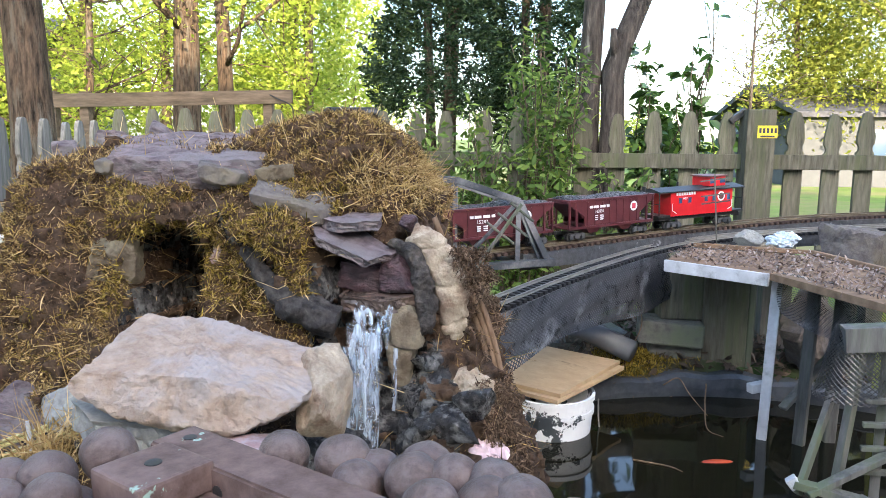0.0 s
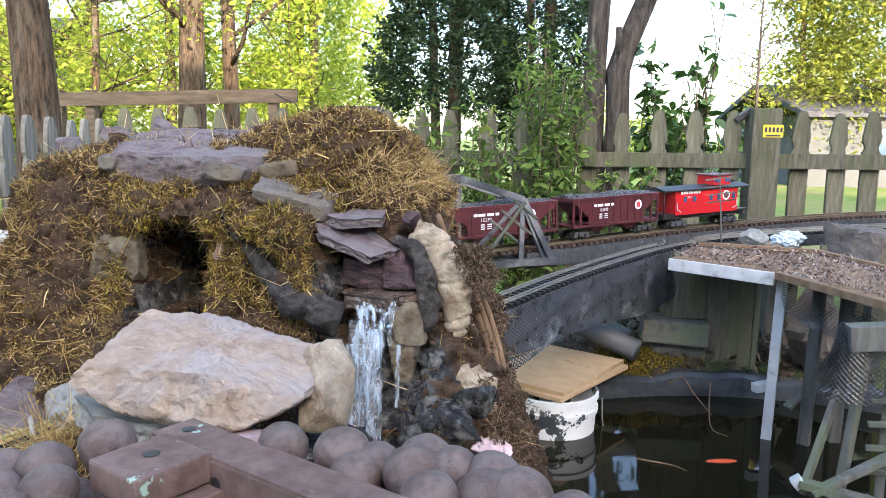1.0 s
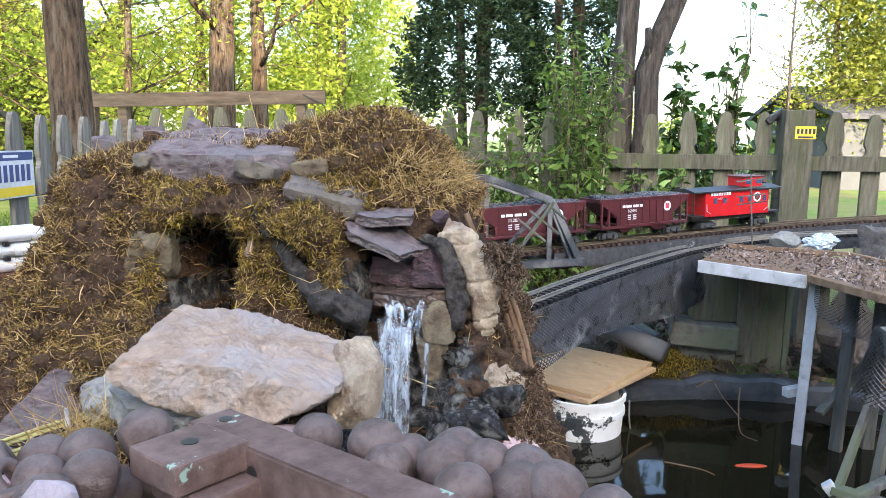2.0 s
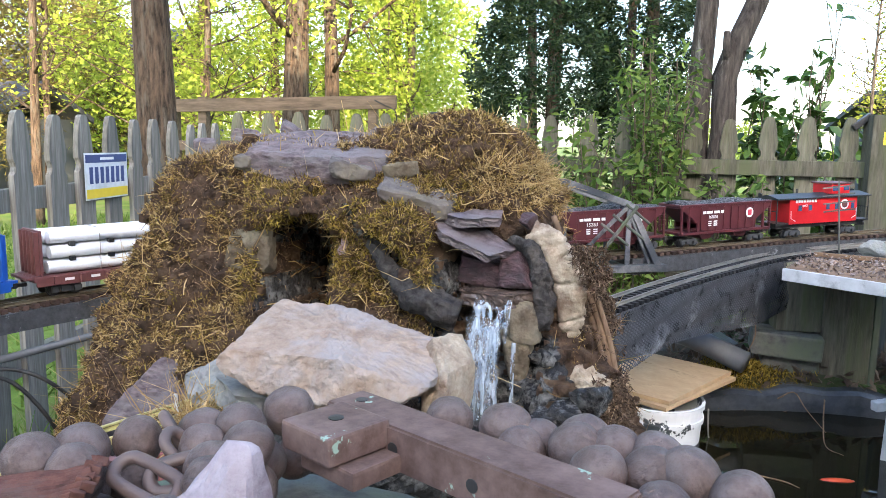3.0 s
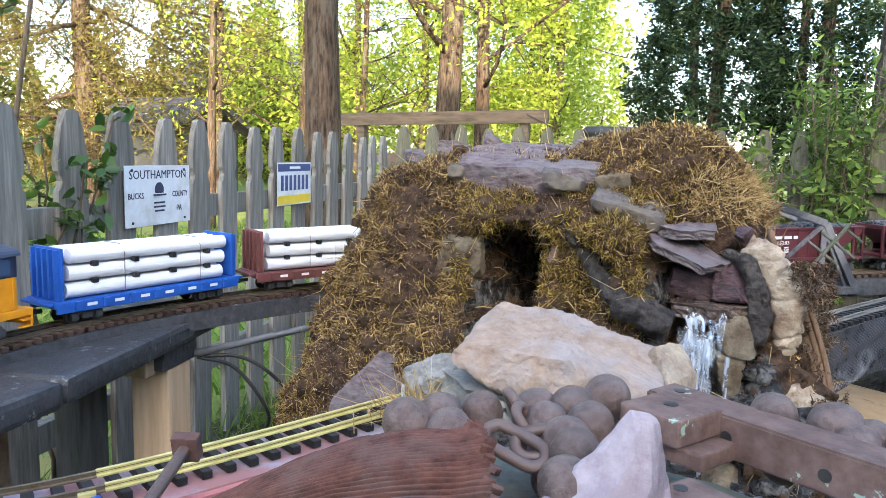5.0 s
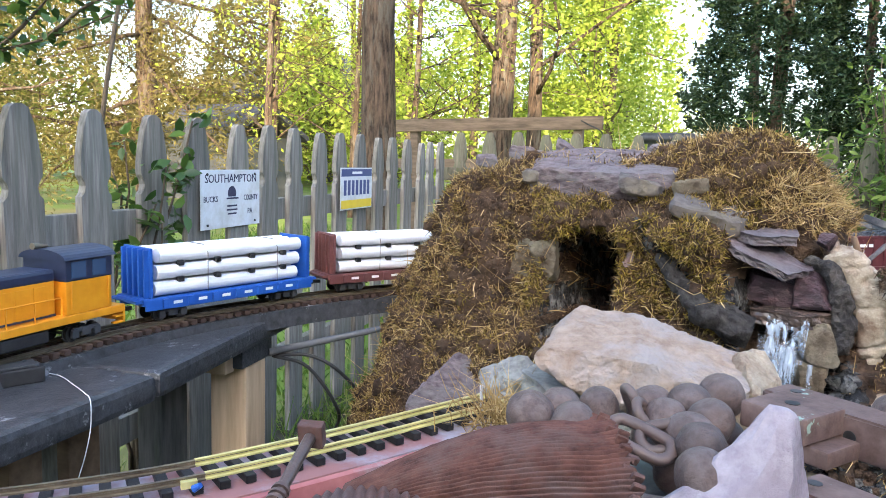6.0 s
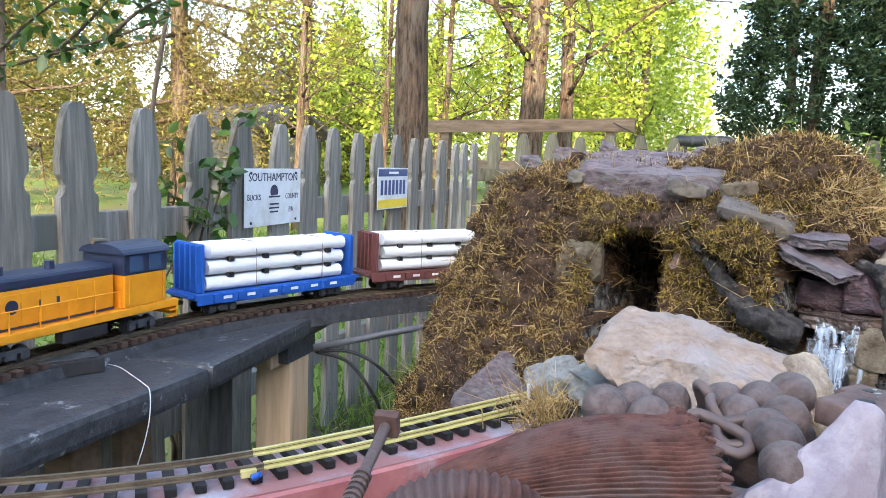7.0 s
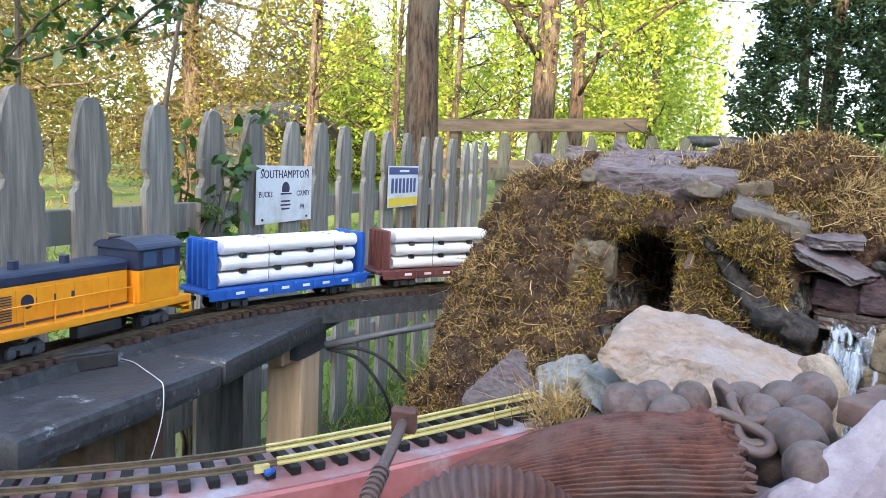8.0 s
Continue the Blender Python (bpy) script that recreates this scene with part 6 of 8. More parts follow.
def box_wagon():
    e = thing("box_wagon", "teal model boxcar with black roof and ends", "model wagon")
    hl = 0.212
    part("body", box(bmnew(), (2 * hl, 0.096, 0.104), (0, 0, 0.095), None, 0.002), M["teal"], e)
    bm = bmnew()
    f_ = bm.faces.new([bm.verts.new((-hl - 0.004, y, z)) for y, z in ((-0.052, 0.146), (0.052, 0.146), (0.052, 0.150), (0, 0.160), (-0.052, 0.150))])
    ex_ = bmesh.ops.extrude_face_region(bm, geom=[f_])
    bmesh.ops.translate(bm, verts=[v for v in ex_["geom"] if isinstance(v, bmesh.types.BMVert)], vec=(2 * hl + 0.008, 0, 0))
    bmesh.ops.recalc_face_normals(bm, faces=bm.faces)
    part("roof", bm, M["darkgrey"], e, "black ribbed roof")
    for k in range(11):
        part("roof_rib", box(bmnew(), (0.004, 0.100, 0.003), (-0.2 + 0.04 * k, 0, 0.158), None, 0.0008), M["darkgrey"], e)
    part("roof_walk", box(bmnew(), (2 * hl + 0.01, 0.020, 0.003), (0, 0, 0.1625)), M["darkgrey"], e)
    part("sill", box(bmnew(), (2 * hl - 0.05, 0.07, 0.012), (0, 0, 0.037)), M["black"], e)
    for s in (-1, 1):
        part("end", box(bmnew(), (0.004, 0.09, 0.096), (s * (hl + 0.002), 0, 0.095), None, 0.001), M["black"], e)
        bogie(e, s * 0.150)
        coupler(e, s * hl, s)
        d_ = part("door", box(bmnew(), (0.085, 0.004, 0.094), (0.0, s * 0.0495, 0.094), None, 0.001), M["teal"], e)
        for k in range(12):
            part("door_rib", box(bmnew(), (0.080, 0.002, 0.003), (0.0, s * 0.052, 0.052 + 0.0075 * k)), M["teal"], d_)
        x_ = lambda x: x if s < 0 else -x
        for x in np.linspace(-0.195, 0.195, 14):
            if abs(x) > 0.05:
                part("rivet_strip", box(bmnew(), (0.002, 0.0012, 0.098), (x, s * 0.0484, 0.095)), M["teal"], e)
        bm = bmnew()
        bmesh.ops.create_circle(bm, cap_ends=True, segments=28, radius=1, matrix=pose(x_(-0.115), s * 0.0505, 0.108, 90, 0, 0 if s < 0 else 180) @ Matrix.Diagonal((0.046, 0.020, 1, 1)))
        em = part("emblem", bm, M["print_white"], e, "white oval emblem with a dark bar")
        part("emblem_bar", box(bmnew(), (0.092, 0.0006, 0.013), (x_(-0.115), s * 0.0512, 0.108)), M["print_dark"], em)
        part("print", box(bmnew(), (0.055, 0.0006, 0.010), (x_(0.135), s * 0.0496, 0.118)), M["print_white"], e)
        text_mesh("number", "121346", 0.010, M["print_white"], e, pose(x_(0.135), s * 0.0494, 0.103, 90, 0, 0 if s < 0 else 180), 0.055)
        for k in range(7):
            part("ladder_rung", box(bmnew(), (0.018, 0.0015, 0.0015), (x_(hl - 0.012), s * 0.0515, 0.052 + 0.0135 * k)), M["black"], e)
    return e


def caboose():
    e = thing("caboose", "bright red model caboose with black roof", "model wagon")
    hl = 0.135
    part("body", box(bmnew(), (2 * hl, 0.094, 0.082), (0, 0, 0.087), None, 0.002), M["red"], e)
    bm = bmnew()
    f_ = bm.faces.new([bm.verts.new((-0.185, y, z)) for y, z in ((-0.054, 0.127), (0.054, 0.127), (0.054, 0.131), (0, 0.142), (-0.054, 0.131))])
    ex_ = bmesh.ops.extrude_face_region(bm, geom=[f_])
    bmesh.ops.translate(bm, verts=[v for v in ex_["geom"] if isinstance(v, bmesh.types.BMVert)], vec=(0.37, 0, 0))
    bmesh.ops.recalc_face_normals(bm, faces=bm.faces)
    part("roof", bm, M["black"], e, "black roof")
    part("cupola", box(bmnew(), (0.072, 0.084, 0.032), (0.07, 0, 0.154), None, 0.002), M["red"], e)
    part("cupola_roof", box(bmnew(), (0.084, 0.094, 0.005), (0.07, 0, 0.172), None, 0.002), M["brownred"], e)
    part("underframe", box(bmnew(), (0.35, 0.07, 0.012), (0, 0, 0.039)), M["black"], e)
    part("smoke_jack", cyl(bmnew(), (-0.05, 0.02, 0.135), (-0.05, 0.02, 0.155), 0.004, 8), M["black"], e)
    for s in (-1, 1):
        part("end_platform", box(bmnew(), (0.05, 0.092, 0.006), (s * 0.16, 0, 0.048)), M["black"], e)
        bm = bmnew()
        for y in (-0.044, -0.015, 0.015, 0.044):
            cyl(bm, (s * 0.182, y, 0.05), (s * 0.182, y, 0.09), 0.0014, 5)
        cyl(bm, (s * 0.182, -0.044, 0.09), (s * 0.182, 0.044, 0.09), 0.0014, 5)
        part("end_railing", bm, M["black"], e)
        for y in (-0.046, 0.046):
            part("roof_post", cyl(bmnew(), (s * 0.182, y, 0.05), (s * 0.182, y, 0.128), 0.0018, 6), M["black"], e)
        part("ladder", box(bmnew(), (0.003, 0.018, 0.09), (s * 0.186, 0.03, 0.10)), M["black"], e)
        bogie(e, s * 0.112)
        coupler(e, s * 0.186, s)
        for x in (-0.095, -0.055, 0.015, 0.05, 0.115):
            wn_ = part("window", box(bmnew(), (0.019, 0.002, 0.024), (x, s * 0.0472, 0.098), None, 0.0006), M["red"], e)
            part("pane", box(bmnew(), (0.013, 0.001, 0.018), (x, s * 0.0486, 0.098)), M["glass"], wn_)
        for x in (0.048, 0.092):
            part("pane", box(bmnew(), (0.022, 0.001, 0.016), (x, s * 0.0425, 0.156)), M["glass"], e)
        x_ = lambda x: x if s < 0 else -x
        for k in range(8):
            part("print", box(bmnew(), (0.008, 0.0006, 0.010), (x_(-0.108 + 0.0105 * k), s * 0.0474, 0.120)), M["print_white"], e)
        text_mesh("number", "X4578", 0.008, M["print_white"], e, pose(x_(-0.073), s * 0.0474, 0.104, 90, 0, 0 if s < 0 else 180), 0.026)
        bm = bmnew()
        bmesh.ops.create_circle(bm, cap_ends=True, segments=24, radius=0.0165, matrix=pose(x_(0.083), s * 0.0474, 0.103, 90, 0, 0 if s < 0 else 180))
        em = part("emblem", bm, M["print_white"], e, "white round emblem")
        bm = bmnew()
        bmesh.ops.create_circle(bm, cap_ends=True, segments=24, radius=0.0115, matrix=pose(x_(0.083), s * 0.0479, 0.103, 90, 0, 0 if s < 0 else 180))
        part("emblem_core", bm, M["brownred"], em)
        part("grab_rail", tube(bmnew(), [(x_(-0.13), s * 0.049, 0.09), (x_(-0.13), s * 0.05, 0.066), (x_(-0.112), s * 0.049, 0.056)], [0.0012] * 3, 5), M["print_white"], e)
        part("grab_rail", tube(bmnew(), [(x_(0.13), s * 0.049, 0.09), (x_(0.13), s * 0.05, 0.066), (x_(0.112), s * 0.049, 0.056)], [0.0012] * 3, 5), M["print_white"], e)
    return e


def locomotive():
    e = thing("diesel_locomotive", "orange and navy model diesel switcher", "model locomotive")
    part("frame", box(bmnew(), (0.42, 0.098, 0.014), (0, 0, 0.045), None, 0.002), M["yellow"], e, "orange frame")
    part("hood", box(bmnew(), (0.26, 0.066, 0.068), (-0.06, 0, 0.086), None, 0.004), M["yellow"], e)
    part("hood_top", box(bmnew(), (0.262, 0.068, 0.022), (-0.06, 0, 0.122), None, 0.006), M["navy"], e, "navy hood top")
    cb_ = part("cab", box(bmnew(), (0.10, 0.094, 0.094), (0.13, 0, 0.099), None, 0.003), M["yellow"], e)
    part("cab_band", box(bmnew(), (0.102, 0.096, 0.040), (0.13, 0, 0.130), None, 0.002), M["navy"], e, "navy band round the cab windows")
    bm = bmnew()
    arc_ = [(0.052 * math.cos(a), 0.147 + 0.017 * math.sin(a)) for a in np.linspace(0, math.pi, 13)]
    f_ = bm.faces.new([bm.verts.new((0.074, y, z)) for y, z in arc_])
    ex_ = bmesh.ops.extrude_face_region(bm, geom=[f_])
    bmesh.ops.translate(bm, verts=[v for v in ex_["geom"] if isinstance(v, bmesh.types.BMVert)], vec=(0.112, 0, 0))
    bmesh.ops.recalc_face_normals(bm, faces=bm.faces)
    part("cab_roof", bm, M["navy"], e, "arched navy cab roof")
    part("horn", cyl(bmnew(), (0.10, 0.015, 0.166), (0.07, 0.015, 0.168), 0.003, 8, 0.006), M["rail"], e)
    part("radiator", box(bmnew(), (0.003, 0.052, 0.050), (-0.1915, 0, 0.085), None, 0.001), M["black"], e)
    for k in range(9):
        part("radiator_slat", box(bmnew(), (0.002, 0.050, 0.002), (-0.1935, 0, 0.064 + 0.0052 * k)), M["darkgrey"], e)
    for sx in (-1, 1):
        part("pilot", box(bmnew(), (0.006, 0.094, 0.026), (sx * 0.209, 0, 0.033), None, 0.002), M["yellow"], e)
        for k in range(2):
            part("step", box(bmnew(), (0.022, 0.012, 0.003), (sx * 0.195, -0.045, 0.020 + 0.012 * k)), M["yellow"], e)
            part("step", box(bmnew(), (0.022, 0.012, 0.003), (sx * 0.195, 0.045, 0.020 + 0.012 * k)), M["yellow"], e)
    for s in (-1, 1):
        for x in (0.105, 0.150):
            part("pane", box(bmnew(), (0.030, 0.001, 0.028), (x, s * 0.0486, 0.129)), M["glass"], cb_)
        bogie(e, s * 0.13)
        coupler(e, s * 0.21, s)
        bm = bmnew()
        for x in np.linspace(-0.19, 0.07, 6):
            cyl(bm, (x, s * 0.046, 0.05), (x, s * 0.046, 0.085), 0.0013, 5)
        cyl(bm, (-0.19, s * 0.046, 0.085), (0.07, s * 0.046, 0.085), 0.0013, 5)
        part("handrail", bm, M["yellow"], e)
        for k in range(9):
            part("print", box(bmnew(), (0.007, 0.0006, 0.010), (-0.105 + 0.0105 * k, s * 0.0335, 0.088)), M["navy"], e)
        for k in range(7):
            part("hood_door", box(bmnew(), (0.028, 0.0012, 0.050), (-0.162 + 0.034 * k, s * 0.0334, 0.082), None, 0.0005), M["yellow"], e)
        for k in range(10):
            part("louver", box(bmnew(), (0.024, 0.0016, 0.0016), (-0.162, s * 0.0345, 0.064 + 0.004 * k)), M["navy"], e)
        bm = bmnew()
        bmesh.ops.create_circle(bm, cap_ends=True, segments=24, radius=0.011, matrix=pose(-0.124, s * 0.0344, 0.088, 90, 0, 0 if s < 0 else 180))
        part("emblem", bm, M["navy"], e, "round navy emblem")
        part("stripe", box(bmnew(), (0.258, 0.0008, 0.004), (-0.06, s * 0.0336, 0.056)), M["navy"], e)
        for x in (0.09, 0.17):
            part("grab_iron", cyl(bmnew(), (x, s * 0.0485, 0.06), (x, s * 0.0485, 0.11), 0.0011, 5), M["yellow"], e)
        part("fuel_tank", box(bmnew(), (0.09, 0.02, 0.02), (0, s * 0.035, 0.025), None, 0.003), M["black"], e)
    for x in (-0.12, -0.03):
        part("stack", cyl(bmnew(), (x, 0, 0.13), (x, 0, 0.146), 0.008, 10), M["navy"], e)
    part("headlight", cyl(bmnew(), (-0.192, 0, 0.115), (-0.196, 0, 0.115), 0.008, 12), M["print_white"], e)
    return e


MD = np.r_[0, np.cumsum(np.linalg.norm(np.diff(MAIN, axis=0), axis=1))]


def at_s(s):
    return Vector([float(np.interp(s, MD, MAIN[:, i])) for i in range(3)])


def set_on_track(e, s, half):
    """Stands a wagon with both trucks on the main track, its x axis towards the far end of the line."""
    a, b = at_s(s - half), at_s(s + half)
    d = b - a
    e.matrix_world = Matrix.Translation((a + b) / 2) @ pose(0, 0, 0, 0, -math.degrees(math.atan2(d.z, math.hypot(d.x, d.y))), math.degrees(math.atan2(d.y, d.x)))


GAP = 1.955   # coupling between the two pipe wagons
set_on_track(locomotive(), GAP - 0.49 - 0.24, 0.13)
set_on_track(flat_wagon(M["blue"], M["blue"], "blue model flat wagon loaded with white pipes"), GAP - 0.245, 0.145)
set_on_track(flat_wagon(M["brownred"], M["brownred"], "oxide-red model flat wagon loaded with white pipes"), GAP + 0.245, 0.145)
set_on_track(box_wagon(), GAP + 0.49 + 0.24, 0.15)
for k, num in enumerate(("16383", "15283", "163830")):
    set_on_track(tagged(hopper_wagon(num, "maroon model hopper wagon heaped with coal"), group="coal hoppers in the train"), GAP + 0.49 + 0.48 + 0.415 * (k + 0.5), 0.135)
set_on_track(caboose(), GAP + 0.97 + 3 * 0.415 + 0.20, 0.112)


# ---- trees and the far side of the fences ----
def tree(name, label, base, h, r, leaf, bark, n_leaf, size, seed, lean=(0, 0), first=0.25, spread=0.35, branches=16, droop=0.0, cluster=0.28, aspect=2.0, subs=4, up=0.5, thin=1.0):
    """A tapered trunk with limbs and twigs, and small leaves clustered along the twigs."""
    n_leaf, size = int(n_leaf * 1.5), size * 0.8
    rnd = random.Random(seed)
    rg = np.random.default_rng(seed)
    e = thing(name, label, "tree", base)
    bm = bmnew()
    k = 9
    tp_ = [Vector((lean[0] * t * h + 0.12 * r * rnd.gauss(0, 1), lean[1] * t * h + 0.12 * r * rnd.gauss(0, 1), h * t - (0.1 if t == 0 else 0))) for t in np.linspace(0, 1, k)]
    tube(bm, tp_, [r * (1.25 if i == 0 else 1) * (1 - 0.85 * i / (k - 1)) + 0.004 for i in range(k)], 12, 0.15)
    spots = []
    for b in range(branches):
        t = first + (0.98 - first) * (b + rnd.random()) / branches
        i = min(int(t * (k - 1)), k - 2)
        p = tp_[i].lerp(tp_[i + 1], t * (k - 1) - i)
        a = rnd.uniform(0, 2 * math.pi)
        ln = h * spread * (1.15 - 0.8 * t) * rnd.uniform(0.7, 1.2)
        d = Vector((math.cos(a), math.sin(a), up * rnd.uniform(0.4, 1.3) - droop))
        pts = [p]
        for s in range(5):
            d = (d + Vector((rnd.gauss(0, 0.22), rnd.gauss(0, 0.22), rnd.gauss(0, 0.15) - droop * 0.15))).normalized()
            pts.append(pts[-1] + d * ln / 5)
        rr = r * 0.30 * (1 - 0.6 * t) * thin
        tube(bm, pts, [rr * (1 - 0.85 * s / 5) + 0.002 for s in range(6)], 6)
        spots += pts[2:]
        for s in range(subs):
            q = pts[rnd.randint(1, 4)]
            dd = Vector((rnd.gauss(0, 1), rnd.gauss(0, 1), rnd.gauss(0.1, 0.6) - droop)).normalized()
            sp = [q, q + dd * ln * 0.16 + Vector((0, 0, 0.01)), q + dd * ln * 0.34 + Vector((rnd.gauss(0, 0.03), rnd.gauss(0, 0.03), rnd.gauss(0, 0.04)))]
            tube(bm, sp, [rr * 0.35 + 0.0015, rr * 0.22 + 0.0012, 0.001], 4)
            spots += [sp[1], sp[2], sp[2]]
    part("trunk", bm, bark, e, smooth=True)
    if n_leaf:
        sp = np.array([tuple(s) for s in spots])
        c = sp[rg.integers(0, len(sp), n_leaf)] + rg.normal(size=(n_leaf, 3)) * cluster * np.array((1, 1, 0.75))
        mesh_np("crown", *leaves_np(c, size, rg, 0.3, aspect, 0.35, droop * 0.5), leaf, e, "loose crown of small leaves")
    return e


tree("oak_tree", "tall brown-barked tree lit by low sun", (-3.33, 5.47, 0.1), 8.5, 0.165, L["spring"], M["bark"], 1400, 0.07, 11, (0.0, 0.005), 0.30, 0.34, 14, subs=6)
tree("oak_tree", "tall brown-barked tree with its top in the sun", (-3.26, 8.14, 0.1), 9.5, 0.16, L["spring"], M["bark"], 5000, 0.075, 12, (0.012, 0), 0.22, 0.30, 18, subs=6)
tree("oak_tree", "slim leaning tree with rough bark", (-2.98, 8.75, 0.1), 8.0, 0.105, L["spring"], M["bark"], 6000, 0.075, 13, (-0.03, 0), 0.22, 0.3, 18, subs=6)
for k, (x, y, h, n, sd) in enumerate(((-5.2, 12.0, 7.5, 10500, 21), (-3.4, 13.5, 8.0, 13000, 22), (-2.75, 11.6, 5.6, 9000, 23), (-7.0, 13.0, 8.0, 7000, 24), (-4.4, 16.0, 9.0, 12000, 25), (-9.5, 15.0, 9.0, 8000, 26), (-4.6, 17.5, 10.0, 10500, 27))):
    tree("maple_tree", "young maple with fresh yellow-green leaves in the sun", (x, y, 0.1), h, 0.09, L["spring"], M["twig"], n, 0.092, sd, (0.01 * (-1) ** k, 0), 0.10, 0.26, 24, cluster=0.32)
for x, y, h, sd in ((-6.2, 7.6, 6.5, 31), (-5.0, 9.3, 6.0, 32), (-7.8, 9.8, 7.0, 33), (-6.9, 10.8, 7.0, 34)):
    tree("bare_tree", "thin tree with sparse new leaves", (x, y, 0.1), h, 0.055, L["spring"], M["bark"], 1700, 0.075, sd, (0.03, 0), 0.15, 0.28, 16, subs=6)
tree("pine_tree", "tall pine with drooping golden-green boughs", (-9.6, 8.9, 0.1), 11, 0.17, L["pine"], M["bark"], 60000, 0.10, 41, (0, 0), 0.10, 0.24, 44, 0.25, 0.22, 4.5, up=0.1)
tree("pine_tree", "tall pine with golden-lit boughs", (-11.5, 6.2, 0.1), 11, 0.17, L["pine"], M["bark"], 36000, 0.10, 42, (0, 0), 0.08, 0.24, 34, 0.25, 0.3, 7.0, up=0.1)
tree("birch_tree", "golden-leaved tree at the lawn's edge", (-12.5, 3.6, 0.1), 9, 0.12, L["gold"], M["bark"], 10000, 0.14, 43, (0, 0), 0.10, 0.26, 24, cluster=0.4)
tree("birch_tree", "golden-leaved tree at the lawn's edge", (-15.0, 9.5, 0.1), 10, 0.14, L["gold"], M["bark"], 10000, 0.16, 44, (0, 0), 0.08, 0.26, 24, cluster=0.45)
for x, y, h, sd, m_ in ((7.6, 19.5, 6.5, 51, "lime"), (9.6, 18.0, 8.5, 52, "lime"), (12.0, 21.0, 9.0, 53, "lime"), (14.5, 22.0, 9.0, 54, "lime"), (11.0, 25.0, 10.0, 56, "lime")):
    tree("lime_tree", "yellow-green tree behind the house", (x, y, 0.1), h, 0.12, L[m_], M["twig"], 11000, 0.14, sd, (0, 0), 0.14, 0.24, 24, cluster=0.38)
tree("bare_tree", "leafless pale-twigged tree beyond the lawn", (5.4, 16.0, 0.1), 4.6, 0.045, L["gold"], M["barkgrey"], 0, 0.1, 57, (0, 0), 0.35, 0.42, 26, subs=8)

# far woods round the lawns: too many leaves to count
fw = np.random.default_rng(77)
for nm, lab, n_, a0, a1, r0, r1, zt, lm in (("far_woods", "distant golden-green woods beyond the lawn", 60000, 118, 152, 24, 34, 9.0, "pine"), ("far_woods", "distant yellow-green woods beyond the lawn", 30000, 98, 128, 22, 30, 7.0, "spring"), ("far_woods", "distant low green woods", 24000, 40, 84, 34, 46, 3.4, "spring")):
    a = np.radians(fw.uniform(a0, a1, n_))
    r = fw.uniform(r0, r1, n_)
    top_ = zt * (0.6 + 0.28 * np.sin(a * 23) + 0.2 * np.sin(a * 61 + 1))
    c = np.stack([r * np.cos(a), r * np.sin(a), 0.2 + top_ * fw.random(n_) ** 0.8], 1)
    tagged(mesh_np(nm, *leaves_np(c, 0.17, fw, 0.3, 2.0), L[lm]), lab, "woods", kind="stuff")

# twin-trunked tree close behind the fence
tw = thing("twin_tree", "grey-barked tree with two trunks behind the fence", "tree", (0.70, 4.75, 0.08))
part("trunk", tube(bmnew(), [(-0.06, 0, -0.1), (-0.065, 0, 0.6), (-0.07, 0, 1.1), (-0.055, 0.02, 1.5), (-0.05, 0.02, 1.9), (-0.02, 0.05, 2.6), (0.02, 0.1, 4.5)], [0.10, 0.085, 0.078, 0.068, 0.066, 0.06, 0.04], 12, 0.25), M["barkgrey"], tw, smooth=True)
part("trunk", tube(bmnew(), [(0.05, -0.03, -0.1), (0.055, -0.03, 0.6), (0.075, -0.03, 1.15), (0.075, -0.02, 1.45), (0.12, -0.02, 1.62), (0.21, 0, 1.85), (0.34, 0, 2.2), (0.75, 0.1, 3.5)], [0.10, 0.082, 0.070, 0.070, 0.064, 0.058, 0.05, 0.03], 12, 0.25), M["barkgrey"], tw, smooth=True)
part("stub", tube(bmnew(), [(0.08, -0.02, 1.5), (0.06, -0.09, 1.60), (0.05, -0.10, 1.70)], [0.03, 0.025, 0.018], 8, 0.2), M["barkgrey"], tw, smooth=True)


def arborvitae(base, h, w_, n, seed, low):
    rg = np.random.default_rng(seed)
    e = thing("arborvitae", "tall dark green conifer with feathery sprays", "tree", base)
    bm = bmnew()
    for k in range(3):
        a = 2.1 * k + seed
        pts = [(0.05 * math.cos(a), 0.05 * math.sin(a), -0.1), (0.10 * math.cos(a), 0.10 * math.sin(a), 1.0), (0.16 * w_ * math.cos(a), 0.16 * w_ * math.sin(a), h * 0.6), (0.05 * math.cos(a), 0.05 * math.sin(a), h * 0.95)]
        tube(bm, pts, [0.055, 0.045, 0.03, 0.01], 8, 0.2)
    part("trunk", bm, M["bark"], e, smooth=True)
    m = n // 40
    z = rg.uniform(low, 1.0, m) ** 0.9 * h
    wz = w_ / 2 * np.clip(1.15 * (1 - (z / h) ** 2.2), 0.05, 1) * (0.75 + 0.35 * np.sin(z * 3.1 + seed) ** 2)
    a = rg.uniform(0, 2 * np.pi, m)
    rr = wz * rg.uniform(0.35, 1.0, m) ** 0.6
    c0 = np.stack([rr * np.cos(a), rr * np.sin(a), z], 1)
    dirs = np.stack([np.cos(a) * 0.6, np.sin(a) * 0.6, rg.uniform(-0.2, 0.9, m)], 1)
    t = rg.random((m, 40, 1))
    c = c0[:, None] + dirs[:, None] * t * 0.22 + rg.normal(size=(m, 40, 3)) * 0.035 * (1.1 - t)
    mesh_np("crown", *leaves_np(c.reshape(-1, 3), 0.041, rg, 0.1, 2.8), L["conifer"], e, "dark feathery sprays")
    return e


